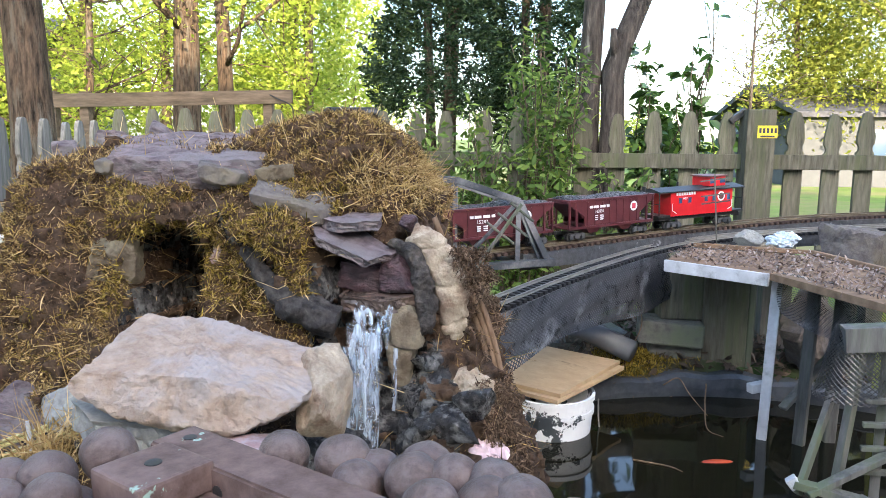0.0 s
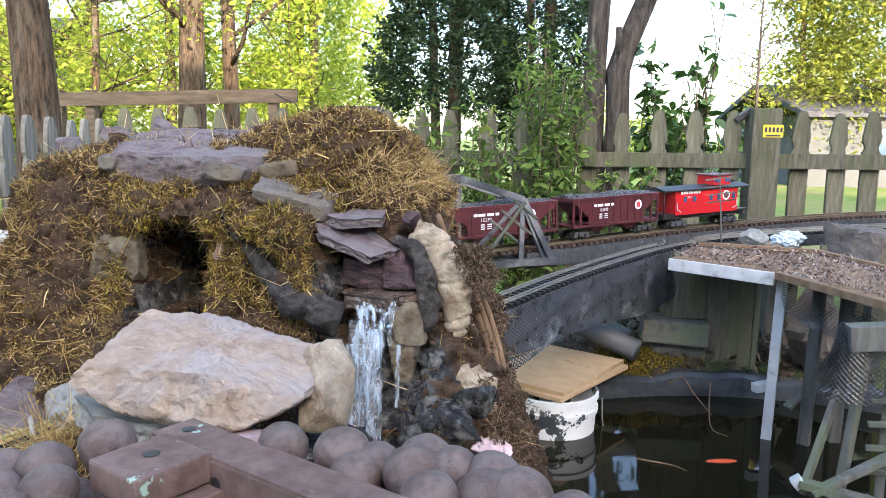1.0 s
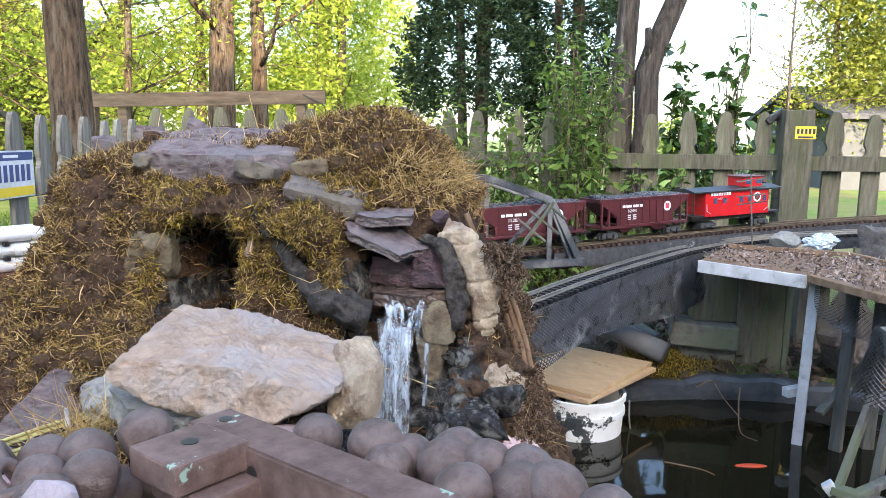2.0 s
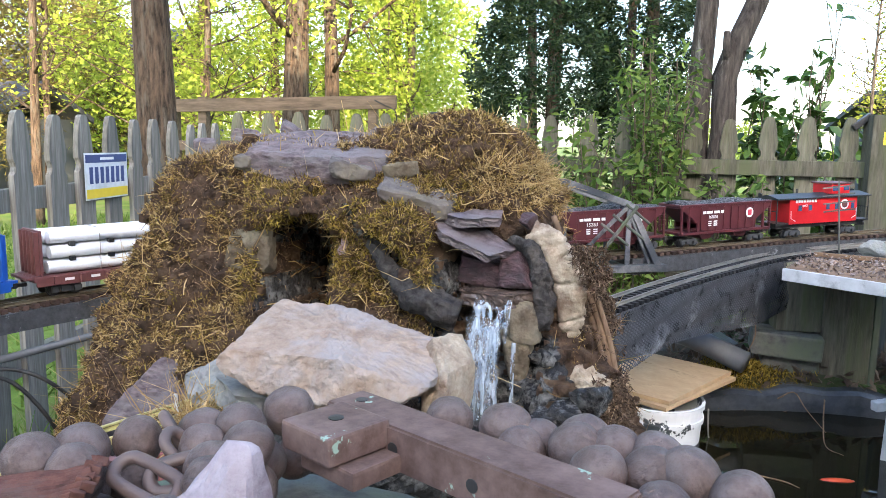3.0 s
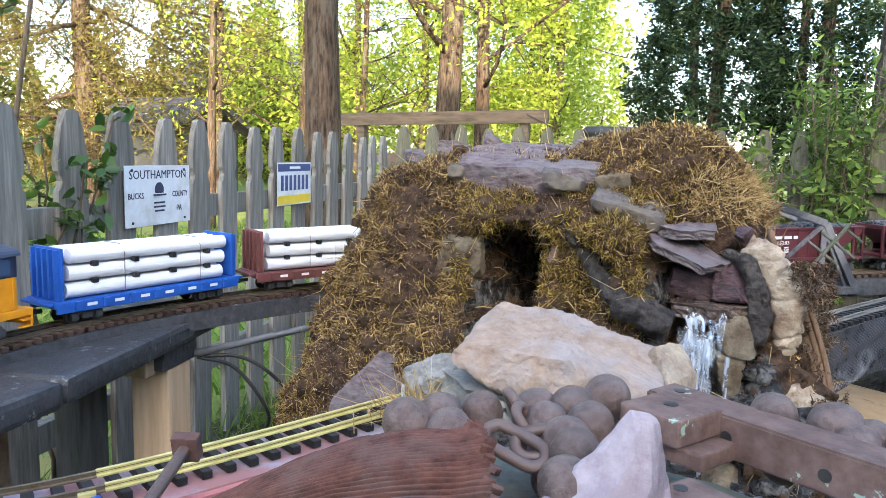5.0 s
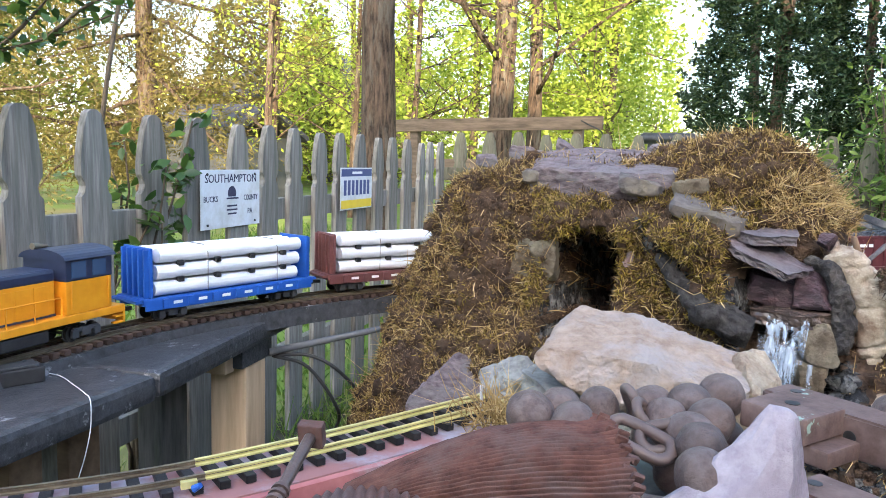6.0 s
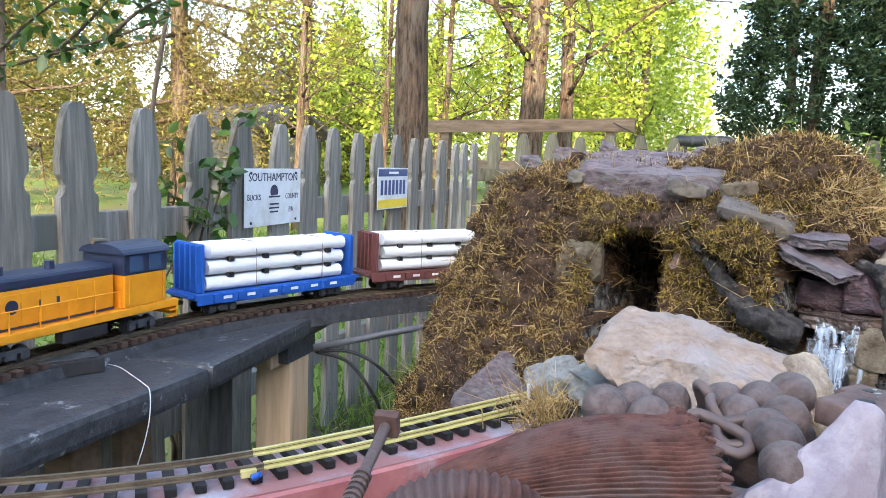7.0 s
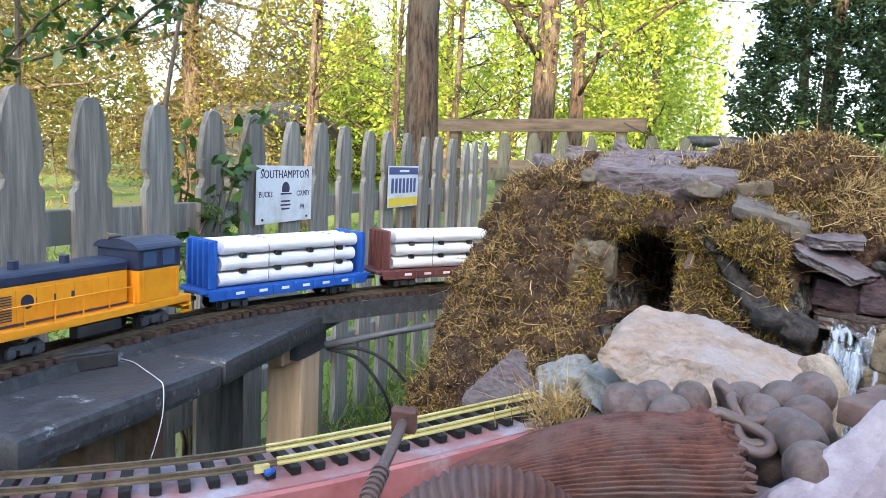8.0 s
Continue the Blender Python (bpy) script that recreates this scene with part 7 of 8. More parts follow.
arborvitae((-0.34, 6.3, 0.1), 5.2, 1.10, 100000, 3, 0.20)
arborvitae((0.43, 6.5, 0.1), 5.0, 0.74, 60000, 5, 0.16)


def bush(name, label, base, stems, n, size, leaf, seed, w_, h, aspect=2.2, bark=None, lowest=0.25):
    rnd = random.Random(seed)
    rg = np.random.default_rng(seed)
    e = thing(name, label, "shrub", base)
    bm = bmnew()
    spots = []
    for _ in range(stems):
        a = rnd.uniform(0, 6.28)
        rad = w_ / 2 * rnd.random() ** 0.5
        hh = h * rnd.uniform(0.6, 1.0)
        pts = [Vector((0.15 * rad * math.cos(a), 0.15 * rad * math.sin(a), -0.02))]
        for s in range(1, 7):
            t = s / 6
            pts.append(Vector((rad * t * math.cos(a) + rnd.gauss(0, 0.02), rad * t * math.sin(a) + rnd.gauss(0, 0.02), hh * t ** 0.85)))
        tube(bm, pts, [0.006 * (1 - 0.75 * s / 6) + 0.001 for s in range(7)], 5)
        spots += [p for p in pts if p.z > lowest * h]
    part("branchwork", bm, bark or M["twig"], e, smooth=True)
    sp = np.array([tuple(s) for s in spots])
    c = sp[rg.integers(0, len(sp), n)] + rg.normal(size=(n, 3)) * w_ * 0.07
    mesh_np("foliage", *leaves_np(c, size, rg, 0.5, aspect, 0.35, 0.15, True), leaf, e, "many pointed leaves")
    return e


for k, (x, y, w_, h, n) in enumerate(((-0.15, 4.25, 0.7, 1.25, 900), (0.20, 3.80, 0.6, 1.15, 900), (0.33, 3.88, 0.5, 1.45, 800), (0.35, 4.35, 0.6, 1.65, 500), (-0.40, 3.85, 0.6, 1.0, 700), (0.72, 3.82, 0.4, 0.92, 500), (-0.85, 4.0, 0.6, 1.0, 500))):
    bush("fence_shrub", "green leafy shrub growing through the fence", (x, y, 0.1), 24, int(n * 2.6), 0.044, L["shrub"], 60 + k, w_, h, 2.6)
for k, (x, y, w_, h, n) in enumerate(((1.05, 4.75, 0.45, 1.55, 420), (1.3, 4.9, 0.5, 1.35, 420), (1.22, 4.6, 0.25, 1.85, 110))):
    bush("laurel_shrub", "dark glossy-leaved shrub beside the tree", (x, y, 0.1), 12, int(n * 1.7), 0.078, L["glossy"], 80 + k, w_, h, 2.2)
bush("holly_shrub", "dark glossy-leaved shrub behind the grey fence", (-1.77, 1.47, 0.1), 12, 340, 0.040, L["glossy"], 90, 0.34, 1.10, 1.9, lowest=0.62)
bush("holly_shrub", "dark glossy-leaved shrub at the fence's near end", (-1.66, 0.62, 0.1), 8, 240, 0.042, L["glossy"], 91, 0.35, 1.05, 1.9, lowest=0.5)
# long thin stems behind the fence, and a leafy branch that leans over it
hb = thing("holly_branch", "thin stems with glossy green leaves leaning over the fence", "shrub", (-1.95, 1.10, 0.08))
hm = Matrix.Translation((1.95, -1.10, -0.08))
for a, b, c_, d_ in (((-1.95, 1.02, 0.06), (-1.94, 1.02, 0.8), (-1.93, 1.03, 1.4), (-1.86, 1.06, 2.1)), ((-1.93, 1.07, 0.06), (-1.93, 1.08, 0.8), (-1.95, 1.09, 1.4), (-1.93, 1.12, 2.1)), ((-1.90, 1.38, 0.06), (-1.88, 1.40, 0.7), (-1.84, 1.45, 1.3), (-1.74, 1.55, 2.1)), ((-1.97, 0.93, 0.06), (-1.99, 0.9, 0.8), (-2.0, 0.85, 1.5), (-2.05, 0.8, 2.2))):
    q = spline([a, b, c_, d_], 6)
    part("stem", tube(bmnew(), q, list(np.linspace(0.009, 0.005, len(q))), 6), M["twig"], hb, smooth=True).matrix_basis = hm
hs_ = []
for pts in ([(-1.95, 0.85, 0.30), (-1.80, 0.80, 0.9), (-1.70, 0.83, 1.22), (-1.609, 0.903, 1.261), (-1.524, 0.952, 1.293), (-1.438, 1.001, 1.325), (-1.36, 1.05, 1.365)], [(-1.66, 0.86, 1.24), (-1.62, 0.90, 1.31), (-1.58, 0.93, 1.36), (-1.50, 0.97, 1.42)], [(-1.55, 0.94, 1.285), (-1.50, 0.97, 1.34), (-1.46, 1.0, 1.40)], [(-1.70, 0.83, 1.22), (-1.69, 0.84, 1.32), (-1.66, 0.87, 1.42)], [(-1.46, 0.99, 1.318), (-1.40, 1.02, 1.375), (-1.34, 1.06, 1.41)]):
    q = spline(pts, 8)
    part("branch", tube(bmnew(), q, list(np.linspace(0.005, 0.0018, len(q))), 5), M["twig"], hb, smooth=True).matrix_basis = hm
    hs_ += [tuple(p) for p in q if p[2] > 1.23]
hg = np.random.default_rng(17)
hc = np.array(hs_)[hg.integers(0, len(hs_), 240)] + hg.normal(size=(240, 3)) * 0.016
mesh_np("foliage", *leaves_np(hc, 0.028, hg, 0.8, 1.8, full=True), L["glossy"], hb, "glossy oval leaves").matrix_basis = hm

# grass and weeds under the trestle and beyond the fence
gg = np.random.default_rng(23)
gp_ = np.stack([gg.uniform(-1.95, -1.0, 5200), gg.uniform(0.5, 3.6, 5200), np.zeros(5200)], 1)
gp_ = gp_[[noise.noise(Vector((x * 4, y * 4, 0))) > -0.1 for x, y, _ in gp_]]
gp_[:, 2] = [ground_z(x, y) for x, y, _ in gp_]
tagged(mesh_np("grass", *blades_np(gp_, np.tile((0, 0, 1.0), (len(gp_), 1)), 0.13, 0.006, gg, 0.5), L["grass"]), "long green grass and weeds under the trestle", "grass", kind="stuff")
gp_ = np.stack([gg.uniform(-6.5, -1.95, 14000), gg.uniform(0.5, 9, 14000), np.full(14000, 0.07)], 1)
tagged(mesh_np("lawn_grass", *blades_np(gp_, np.tile((0, 0, 1.0), (len(gp_), 1)), 0.11, 0.012, gg, 0.5), L["grass"]), "sunlit lawn grass beyond the fence", "grass", kind="stuff")
tagged(mesh_np("straw_tuft", *blades_np(np.stack([gg.normal(-0.545, 0.035, 420), gg.normal(1.075, 0.03, 420), gg.uniform(0.69, 0.72, 420)], 1), np.tile((0.1, -0.3, 0.6), (420, 1)), 0.055, 0.0018, gg, 0.9), L["straw"]), "tuft of dry straw at the end of the track", "straw", kind="stuff")
rock("foot_rubble", (-0.54, 1.10, 0.55), (0.16, 0.14, 0.15), 64, M["soil"], "clod of brown earth at the track's end", n=24, grain=0.1)
rock("grey_boulder", (-1.08, 1.85, 0.08), (0.30, 0.24, 0.36), 77, M["concrete"], "grey rounded stone under the trestle", n=26)

# timber rail of the neighbouring deck, far behind the mound
dr = thing("timber_railing", "brown timber railing beyond the fence", "railing", (-2.9, 7.0, 0.08))
dm = Matrix.Translation((2.9, -7.0, -0.08))
lumber("top_board", (-4.15, 7.0, 1.455), (-1.78, 7.0, 1.505), 0.125, 0.04, M["railwood"], dr, dm)
lumber("lower_board", (-4.15, 7.03, 1.06), (-1.78, 7.03, 1.10), 0.10, 0.03, M["railwood"], dr, dm)
for x in (-4.1, -3.78, -2.02):
    lumber("post", (x, 7.05, 0.05), (x, 7.05, 1.545), 0.085, 0.085, M["railwood"], dr, dm)
tagged(part("strap_line", tube(bmnew(), spline([(-1.98, 6.95, 1.52), (-1.9, 6.95, 1.48), (-1.78, 6.95, 1.42), (-1.76, 6.95, 1.30)], 5), [0.006] * 16, 5), M["black"]), "black strap hanging from the railing", "strap")
kb = thing("covered_tube", "long black covered tube beyond the fence", "tube", (-0.95, 5.6, 0.09))
part("tube_body", tube(bmnew(), [(-0.24, 0, 1.215), (-0.20, 0, 1.225), (0.15, 0, 1.225), (0.2, 0, 1.215)], [0.02, 0.042, 0.042, 0.02], 14), M["black"], kb, smooth=True)
part("band", cyl(bmnew(), (-0.10, 0, 1.225), (-0.08, 0, 1.225), 0.046, 14), M["darkgrey"], kb)
for x in (-0.15, 0.12):
    part("leg", cyl(bmnew(), (x, 0, 0), (x, 0, 1.19), 0.02, 8), M["black"], kb)


# ---- houses ----
def house(name, label, x0, x1, y0, y1, wall, ridge, wall_m, windows=()):
    e = thing(name, label, "house", ((x0 + x1) / 2, (y0 + y1) / 2, 0.05))
    m = Matrix.Translation((-(x0 + x1) / 2, -(y0 + y1) / 2, -0.05))
    for a, b, y in ((x0, x1, y0), (x0, x1, y1)):
        part("wall", box(bmnew(), (b - a, 0.2, wall), ((a + b) / 2, y, wall / 2)), wall_m, e).matrix_basis = m
    for x in (x0, x1):
        part("wall", box(bmnew(), (0.2, y1 - y0 - 0.2, wall), (x, (y0 + y1) / 2, wall / 2)), wall_m, e).matrix_basis = m
    bm = bmnew()
    ym = (y0 + y1) / 2
    vs = [[bm.verts.new((x, y, z)) for y, z in ((y0 - 0.4, wall - 0.06), (ym, ridge), (y1 + 0.4, wall - 0.06), (y1 + 0.4, wall + 0.06), (ym, ridge + 0.14), (y0 - 0.4, wall + 0.06))] for x in (x0 - 0.3, x1 + 0.3)]
    for k in range(6):
        bm.faces.new((vs[0][k], vs[0][(k + 1) % 6], vs[1][(k + 1) % 6], vs[1][k]))
    bm.faces.new(vs[0][::-1])
    bm.faces.new(vs[1])
    bmesh.ops.recalc_face_normals(bm, faces=bm.faces)
    part("roof", bm, M["roof"], e, "grey shingle roof").matrix_basis = m
    for x, z, ww, hh in windows:
        wn_ = part("window", box(bmnew(), (ww + 0.14, 0.06, hh + 0.14), (x, y0 - 0.12, z), None, 0.01), M["whitepaint"], e)
        wn_.matrix_basis = m
        part("pane", box(bmnew(), (ww, 0.02, hh), (x, y0 - 0.155, z)), M["glass"], wn_)
    return e


house("neighbour_house", "low pale-sided house with a grey roof", 7.3, 16.0, 18.0, 24.0, 1.75, 2.5, M["siding"], ((8.9, 1.05, 0.5, 0.6), (11.4, 1.05, 0.5, 0.6), (13.5, 1.05, 0.6, 0.6)))
house("neighbour_house", "pale house far behind the trees", -24.0, -17.0, 26.0, 33.0, 3.6, 5.6, M["siding"], ((-21.5, 2.0, 0.8, 1.0), (-19.0, 2.0, 0.8, 1.0)))
house("garden_shed", "small grey garden shed across the lawn", -13.0, -11.0, 12.5, 14.5, 1.5, 2.1, M["siding"])
# unseen buildings added behind the camera to cast the garden's shade
house("unseen_shade_house", "unseen brown house form added to keep low sun off the garden", 0.75, 15.0, -12.0, -4.2, 3.0, 5.4, M["screenwall"], ())
house("unseen_shade_annex", "unseen low brown block added to keep low sun off the fence", -2.3, 0.45, -9.5, -4.2, 2.75, 3.2, M["screenwall"], ())

# plain wall added outside the view to cut low sky light from the right
for x0, y0, x1, y1 in ((4.3, -4.2, 4.3, 3.4),):
    bw = part("boundary_wall", box(bmnew(), (max(0.12, abs(x1 - x0)), max(0.12, abs(y1 - y0)), 2.9), ((x0 + x1) / 2, (y0 + y1) / 2, 1.5), None, 0.01), M["screenwall"])
    tagged(bw, "plain brown unseen wall added to cut low sky light", "wall", kind="structure")

# ---- iron pile on a plinth before the mound ----
pz = thing("stone_plinth", "rough grey mortar plinth under the scrap iron", "plinth", (-0.2, 0.42, 0.08), kind="structure")
bm = bmnew()
pp_ = [(-0.43, 0.20), (-0.43, 0.34), (-0.38, 0.47), (-0.31, 0.55), (-0.20, 0.60), (-0.09, 0.60), (0.06, 0.55), (0.09, 0.46), (0.0, 0.36), (-0.10, 0.26), (-0.25, 0.20)]
f0 = bm.faces.new([bm.verts.new((x, y, 0.08)) for x, y in pp_])
ex_ = bmesh.ops.extrude_face_region(bm, geom=[f0])
bmesh.ops.translate(bm, verts=[v for v in ex_["geom"] if isinstance(v, bmesh.types.BMVert)], vec=(0, 0, 0.78))
bmesh.ops.recalc_face_normals(bm, faces=bm.faces)
part("core", bm, M["concrete"], pz).matrix_basis = Matrix.Translation((0.2, -0.42, -0.08))
rub = part("rubble", rock_bm((0.42, 0.22, 0.055), 131, n=20, grain=0.08), M["concrete"], pz, "grey rubble core")
rub.matrix_basis = Matrix.Translation((0.2, -0.42, -0.08)) @ pose(-0.120, 0.490, 0.842, 0, 0, -8)


def inside(px, py, pl_):
    r = False
    for (x1, y1), (x2, y2) in zip(pl_, pl_[1:] + pl_[:1]):
        if (y1 > py) != (y2 > py) and px < (x2 - x1) * (py - y1) / (y2 - y1) + x1:
            r = not r
    return r


heap = [(-0.318, 0.476), (-0.296, 0.526), (-0.235, 0.566), (-0.12, 0.594), (0.0, 0.592), (0.085, 0.545), (0.105, 0.475), (0.06, 0.44), (-0.05, 0.46), (-0.152, 0.439), (-0.187, 0.413), (-0.23, 0.465), (-0.29, 0.465)]
brnd = random.Random(12)
meb = []
for k in range(4):
    me = bpy.data.meshes.new("iron_ball")
    bm = bmnew()
    bmesh.ops.create_icosphere(bm, subdivisions=4, radius=1.0)
    for v in bm.verts:
        v.co *= 1 + 0.05 * noise.noise(v.co * 1.6 + Vector((k * 5, 0, 0))) + 0.012 * noise.noise(v.co * 9 + Vector((k, 3, 0)))
    for fc_ in bm.faces:
        fc_.smooth = True
    bm.to_mesh(me)
    bm.free()
    me.materials.append(M["rust_ball"])
    meb.append(me)
row = 0
y = 0.40
while y < 0.60:
    x = -0.38 + (0.015 if row % 2 else 0)
    while x < 0.11:
        across = (x + 0.069) * 0.532 + (y - 0.534) * 0.846      # distance from the bar's middle line
        on_chain = abs(x + 0.244 + 0.25 * (y - 0.50)) < 0.024 and 0.44 < y < 0.545
        if inside(x, y, heap) and not on_chain and not (abs(across) < 0.027 and x > -0.175) and not (x > -0.19 and y < 0.56 and across < 0):
            for z0 in (0.898, 0.924):
                z = z0 + (0.016 if across > 0 and x > -0.12 else 0.012 * math.exp(-((x + 0.16) / 0.19) ** 2)) + brnd.uniform(-0.004, 0.005)
                rr = brnd.uniform(0.0145, 0.0170)
                ob = new("iron_ball", meb[brnd.randint(0, 3)])
                ob.matrix_world = pose(x + brnd.uniform(-0.006, 0.006), y + brnd.uniform(-0.006, 0.006), z, brnd.uniform(0, 360), brnd.uniform(0, 360), 0) @ Matrix.Diagonal((rr * brnd.uniform(1, 1.12), rr, rr, 1))
                tagged(ob, "rusty brown iron ball in the heap", "iron ball", group="iron balls in the heap")
        x += 0.0285
    y += 0.0250
    row += 1
# filler of gravel and small scrap between the balls
fg = np.random.default_rng(31)
fx = np.stack([fg.uniform(-0.42, 0.03, 4000), fg.uniform(0.24, 0.60, 4000), fg.uniform(0.858, 0.872, 4000)], 1)
fx = fx[[inside(a, b, pp_) for a, b, _ in fx]]
fv = fx[:, None] + cube[None] * fg.uniform(0.002, 0.007, (len(fx), 8, 3))
tagged(mesh_np("gravel", fv.reshape(-1, 3), (np.arange(len(fx))[:, None, None] * 8 + cq).reshape(-1, 4), mat("scrap_gravel", (0.10, 0.08, 0.08), (0.3, 0.26, 0.27), 40, 0.8, 0.4, island=0.5)), "purple-grey gravel and scrap under the iron", "gravel", kind="stuff")


def holed_bar(name, label, a, b, w_, th, top, holes, end_block=False):
    a, b = Vector((*a, 0)), Vector((*b, 0))
    d = b - a
    e = thing(name, label, "iron bar", ((a.x + b.x) / 2, (a.y + b.y) / 2, top - th), turn=math.atan2(d.y, d.x))
    hl = d.length / 2
    bm = bmnew()
    pts = [(-hl, -w_ / 2), (hl - w_ * 0.4, -w_ / 2), (hl - w_ * 0.1, -w_ * 0.36), (hl, 0), (hl, w_ / 2), (-hl, w_ / 2)]
    f_ = bm.faces.new([bm.verts.new((x, y, 0)) for x, y in pts])
    ex = bmesh.ops.extrude_face_region(bm, geom=[f_])
    bmesh.ops.translate(bm, verts=[v for v in ex["geom"] if isinstance(v, bmesh.types.BMVert)], vec=(0, 0, th))
    bmesh.ops.recalc_face_normals(bm, faces=bm.faces)
    bmesh.ops.bevel(bm, geom=bm.edges[:], offset=0.0016, segments=2, affect="EDGES")
    part("bar", bm, M["bar"], e)
    for x, y, top_side in holes:
        if top_side:
            part("hole", cyl(bmnew(), (x, y, th - 0.002), (x, y, th + 0.0004), 0.0042, 14), M["black"], e, "dark bolt hole")
        else:
            part("hole", cyl(bmnew(), (x, -w_ / 2 + 0.002, y), (x, -w_ / 2 - 0.0004, y), 0.0042, 14), M["black"], e, "dark bolt hole")
    return e


b1 = holed_bar("iron_bar", "rusty iron bar with bolt holes and flaking green paint", (-0.160, 0.591), (0.022, 0.477), 0.033, 0.028, 0.950, ((-0.092, 0.002, True), (-0.042, 0.014, False), (0.022, 0.012, False), (0.075, 0.012, False)))
part("end_block", box(bmnew(), (0.046, 0.048, 0.018), (-0.070, -0.038, 0.0225), None, 0.002), M["bar"], b1, "square iron end block")
part("hole", cyl(bmnew(), (-0.071, -0.037, 0.0300), (-0.071, -0.037, 0.0320), 0.0048, 14), M["black"], b1, "dark bolt hole")
part("flange", box(bmnew(), (0.050, 0.040, 0.012), (-0.060, -0.034, 0.0065), None, 0.002), M["bar"], b1)
holed_bar("iron_bar", "flat rusty iron bar with a bolt hole", (-0.143, 0.461), (-0.013, 0.374), 0.035, 0.018, 0.9334, ((-0.06, 0.010, False), (-0.07, 0.0, True)))
rock("quartz_shard", (-0.180, 0.412, 0.860), (0.148, 0.074, 0.131), 105, M["quartz"], "pointed pale lilac quartz shard", turn=(-4, 12, 25), n=12, grain=0.03, peak=0.72)


def link(name, at, turn, r, wire, stretch):
    bm = bmnew()
    n, m = 28, 10
    vs = []
    for i in range(n):
        a = 2 * math.pi * i / n
        c = Vector((r * math.cos(a) + math.copysign(stretch, math.cos(a)) * min(1, abs(math.cos(a)) * 3), r * math.sin(a), 0))
        rad = Vector((math.cos(a), math.sin(a), 0))
        vs.append([bm.verts.new(c + rad * wire * math.cos(2 * math.pi * k / m) + Vector((0, 0, wire * math.sin(2 * math.pi * k / m)))) for k in range(m)])
    for i in range(n):
        for k in range(m):
            bm.faces.new((vs[i][k], vs[(i + 1) % n][k], vs[(i + 1) % n][(k + 1) % m], vs[i][(k + 1) % m]))
    ob = part(name, bm, M["rust_ball"], smooth=True)
    ob.matrix_world = pose(*at, *turn)
    return tagged(ob, "rusty iron chain link on the heap", "chain link", group="chain links on the heap")


link("chain_link", (-0.249, 0.531, 0.9326), (0, 64, 38), 0.0080, 0.0036, 0.012)
link("chain_link", (-0.235, 0.517, 0.9291), (20, 52, 20), 0.0080, 0.0036, 0.012)
link("chain_link", (-0.237, 0.476, 0.9334), (30, 14, -12), 0.0092, 0.0040, 0.012)
link("chain_link", (-0.219, 0.489, 0.9342), (42, -8, 28), 0.0090, 0.0040, 0.012)
tagged(part("iron_rod", tube(bmnew(), [(-0.262, 0.418, 0.912), (-0.215, 0.416, 0.915), (-0.12, 0.405, 0.912)], [0.009, 0.009, 0.009], 12), M["rust_ball"], smooth=True), "thick rusty iron rod on the heap", "iron rod")

# ridged rusted shell
sh = thing("ridged_shell", "rust-red ridged iron shell with a ruffled lip", "scrap iron", (-0.323, 0.396, 0.880), turn=radians(26))
sh.scale = (0.9, 0.9, 0.9)
bm = bmnew()
nu, nv = 70, 440
vs = []


def shell_point(u, v):
    wdt = 0.045 + 0.050 * math.sin(min(1, u * 1.2) * math.pi / 2)
    hgt = 0.030 + 0.044 * math.sin(min(1, u * 1.2) * math.pi / 2)
    if u > 0.9:
        wdt, hgt = wdt * (1 + (u - 0.9) * 0.8), hgt * (1 + (u - 0.9) * 0.5)
    groove = abs(math.sin(v * 62 + 1.6 * math.sin(u * 2.6)))
    rid = 1 + 0.06 * groove - 0.03 + 0.02 * noise.noise(Vector((u * 9, v * 7, 0))) + 0.008 * noise.noise(Vector((u * 60, v * 40, 0)))
    x = -0.085 + 0.168 * u + 0.016 * math.sin(v) * u + (0.0025 * math.sin(v * 42) if u > 0.93 else 0)
    return Vector((x, -wdt * math.cos(v) * rid, hgt * math.sin(v) ** 0.85 * rid))


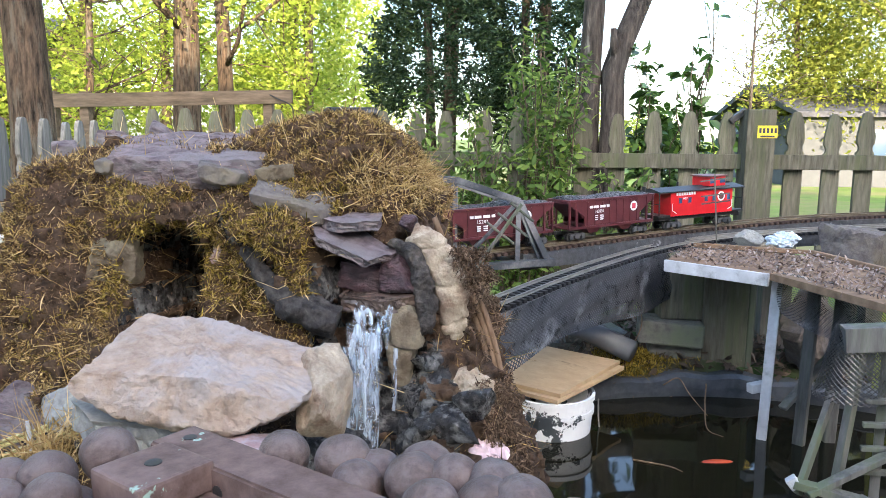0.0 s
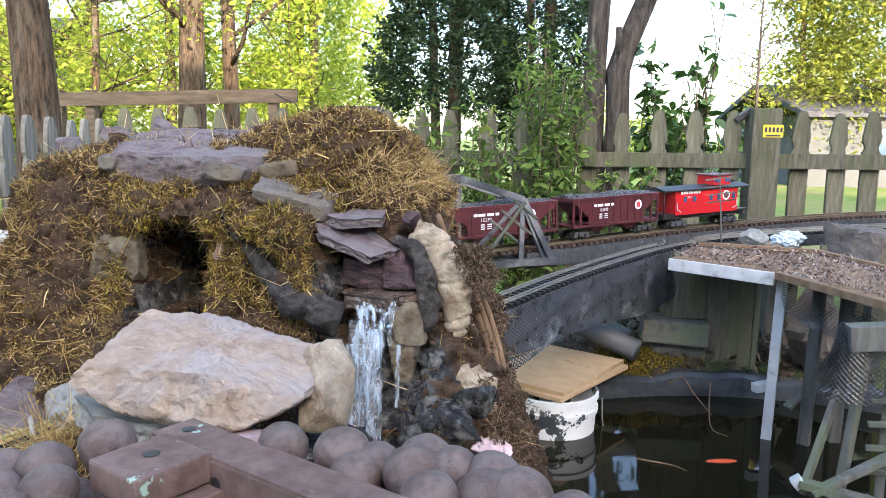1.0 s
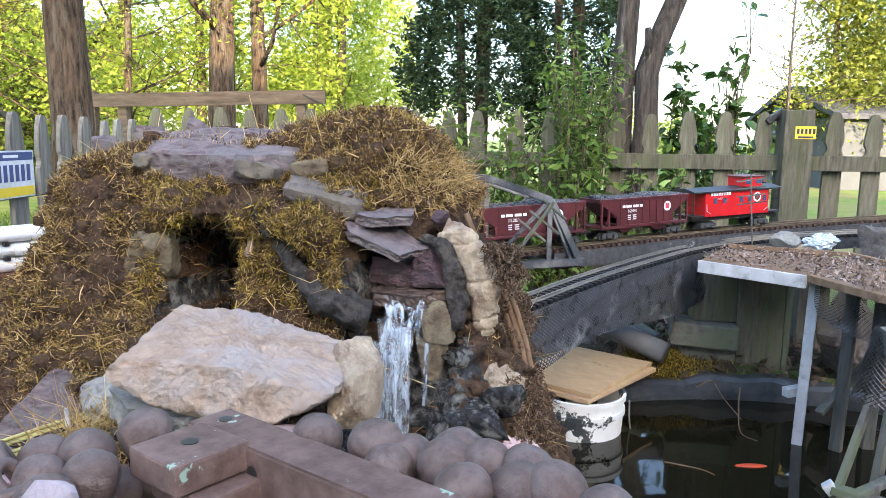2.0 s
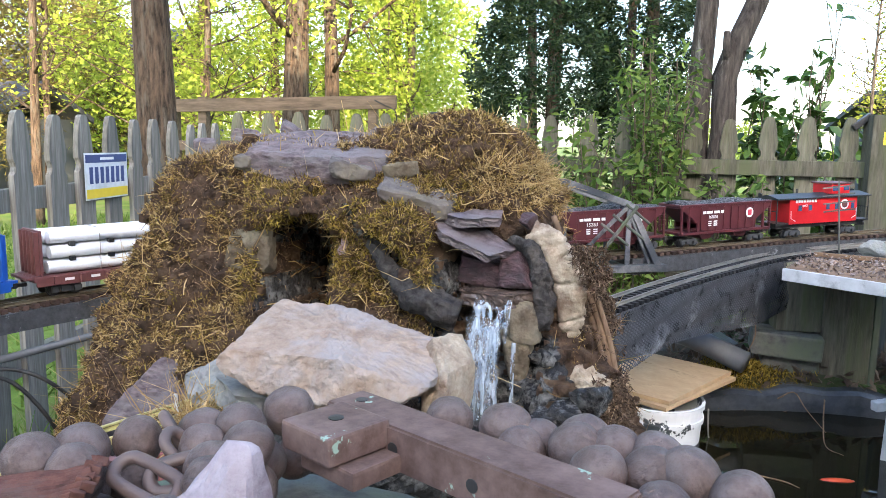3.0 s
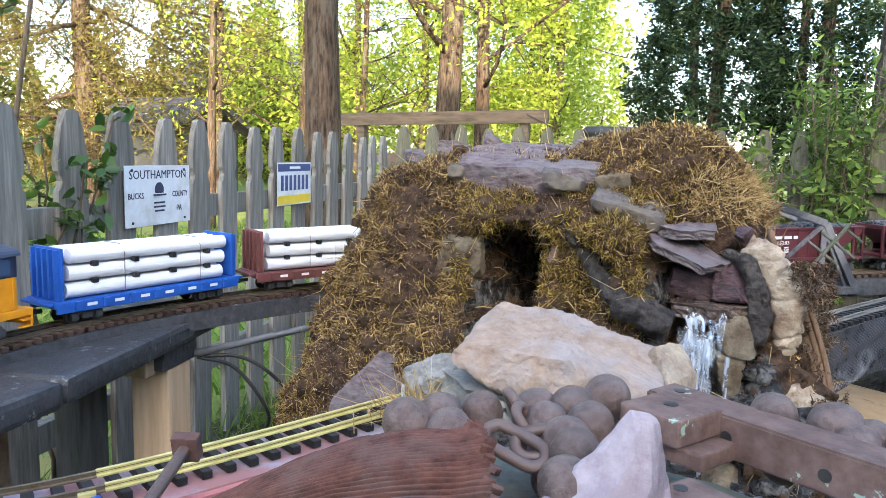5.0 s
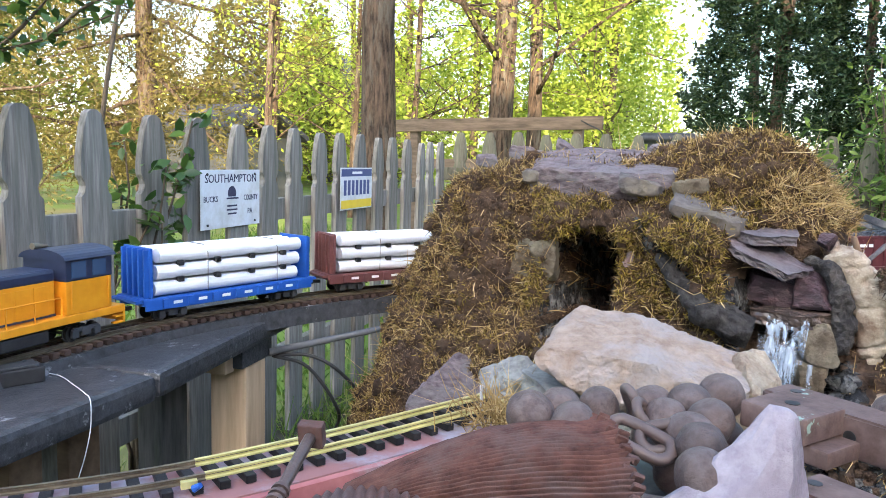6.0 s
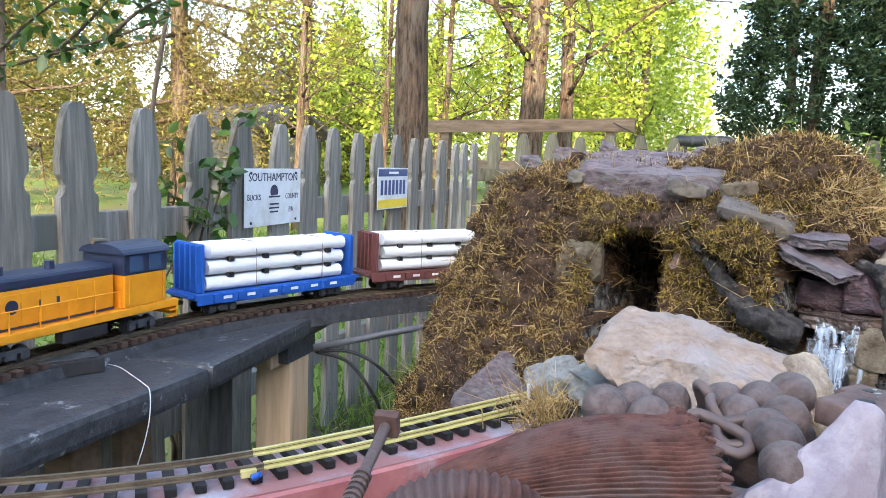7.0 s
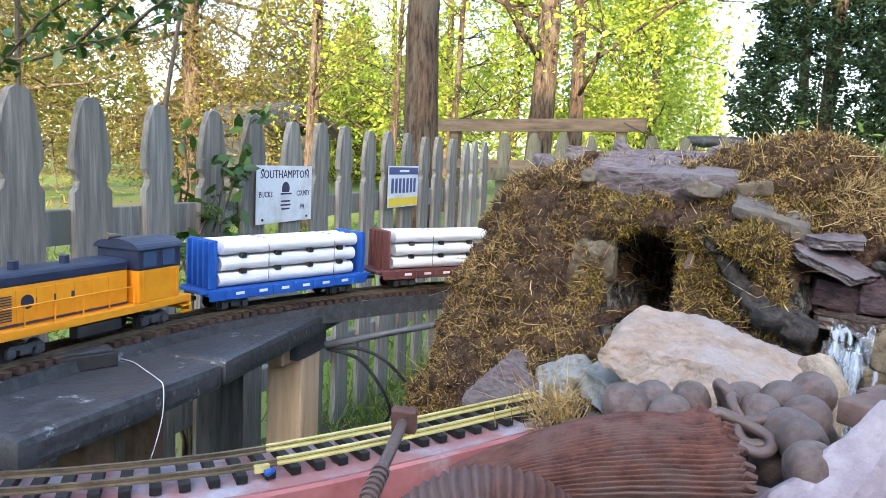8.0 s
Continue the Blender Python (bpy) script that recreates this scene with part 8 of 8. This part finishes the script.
for i in range(nu):
    vs.append([bm.verts.new(shell_point(i / (nu - 1), math.pi * j / nv)) for j in range(nv + 1)])
for i in range(nu - 1):
    for j in range(nv):
        bm.faces.new((vs[i][j], vs[i + 1][j], vs[i + 1][j + 1], vs[i][j + 1]))
bmesh.ops.recalc_face_normals(bm, faces=bm.faces)
part("shell_body", bm, M["rustred"], sh, smooth=True)
for k in range(34):
    v = math.pi * (k + 0.5) / 34
    q = shell_point(1.0, v)
    part("lip_rib", box(bmnew(), (0.008, 0.0035, 0.006), q + Vector((-0.001, 0, -0.001)), Euler((-v + math.pi / 2, 0.35, 0)).to_matrix(), 0.0012), M["rustred"], sh)
part("inner_shell", box(bmnew(), (0.02, 0.11, 0.044), (0.05, 0, 0.022), None, 0.008), M["rust_ball"], sh)
bm = bmnew()
vs = []
for i in range(300):
    a = math.pi * i / 299
    rib_ = 1 + 0.16 * abs(math.sin(i * 0.36))
    c = Vector((-0.060 - 0.048 * math.cos(a), -0.092 - 0.008 * math.sin(a), 0.006 + 0.052 * math.sin(a)))
    rad = Vector((-math.cos(a), 0, math.sin(a)))
    vs.append([bm.verts.new(c + rad * 0.020 * rib_ * math.cos(2 * math.pi * k / 14) + Vector((0, 0.022 * rib_ * math.sin(2 * math.pi * k / 14), 0))) for k in range(14)])
for i in range(299):
    for k in range(14):
        bm.faces.new((vs[i][k], vs[i + 1][k], vs[i + 1][(k + 1) % 14], vs[i][(k + 1) % 14]))
bmesh.ops.recalc_face_normals(bm, faces=bm.faces)
part("whorl", bm, M["rustred"], sh, "brown ribbed whorl", smooth=True)
# bolt beside it
bl = thing("rusty_bolt", "rusty square-headed bolt leaning on the scrap", "bolt", (-0.455, 0.365, 0.868))
d_ = Vector((-0.031, 0.105, 0.026)).normalized()
dq = d_.to_track_quat("Z", "Y").to_matrix()
part("shank", cyl(bmnew(), (0, 0, 0), d_ * 0.105, 0.0046, 12), M["rust_ball"], bl)
part("head", box(bmnew(), (0.020, 0.020, 0.010), d_ * 0.108, dq, 0.0015), M["rustred"], bl)
for k in range(6):
    part("thread", cyl(bmnew(), d_ * (0.008 + 0.006 * k), d_ * (0.011 + 0.006 * k), 0.0068, 12), M["rust_ball"], bl)
tagged(part("white_peg", cyl(bmnew(), (-0.585, 1.085, 0.70), (-0.587, 1.085, 0.748), 0.003, 8), M["whitepaint"]), "thin white peg beside the track", "peg")
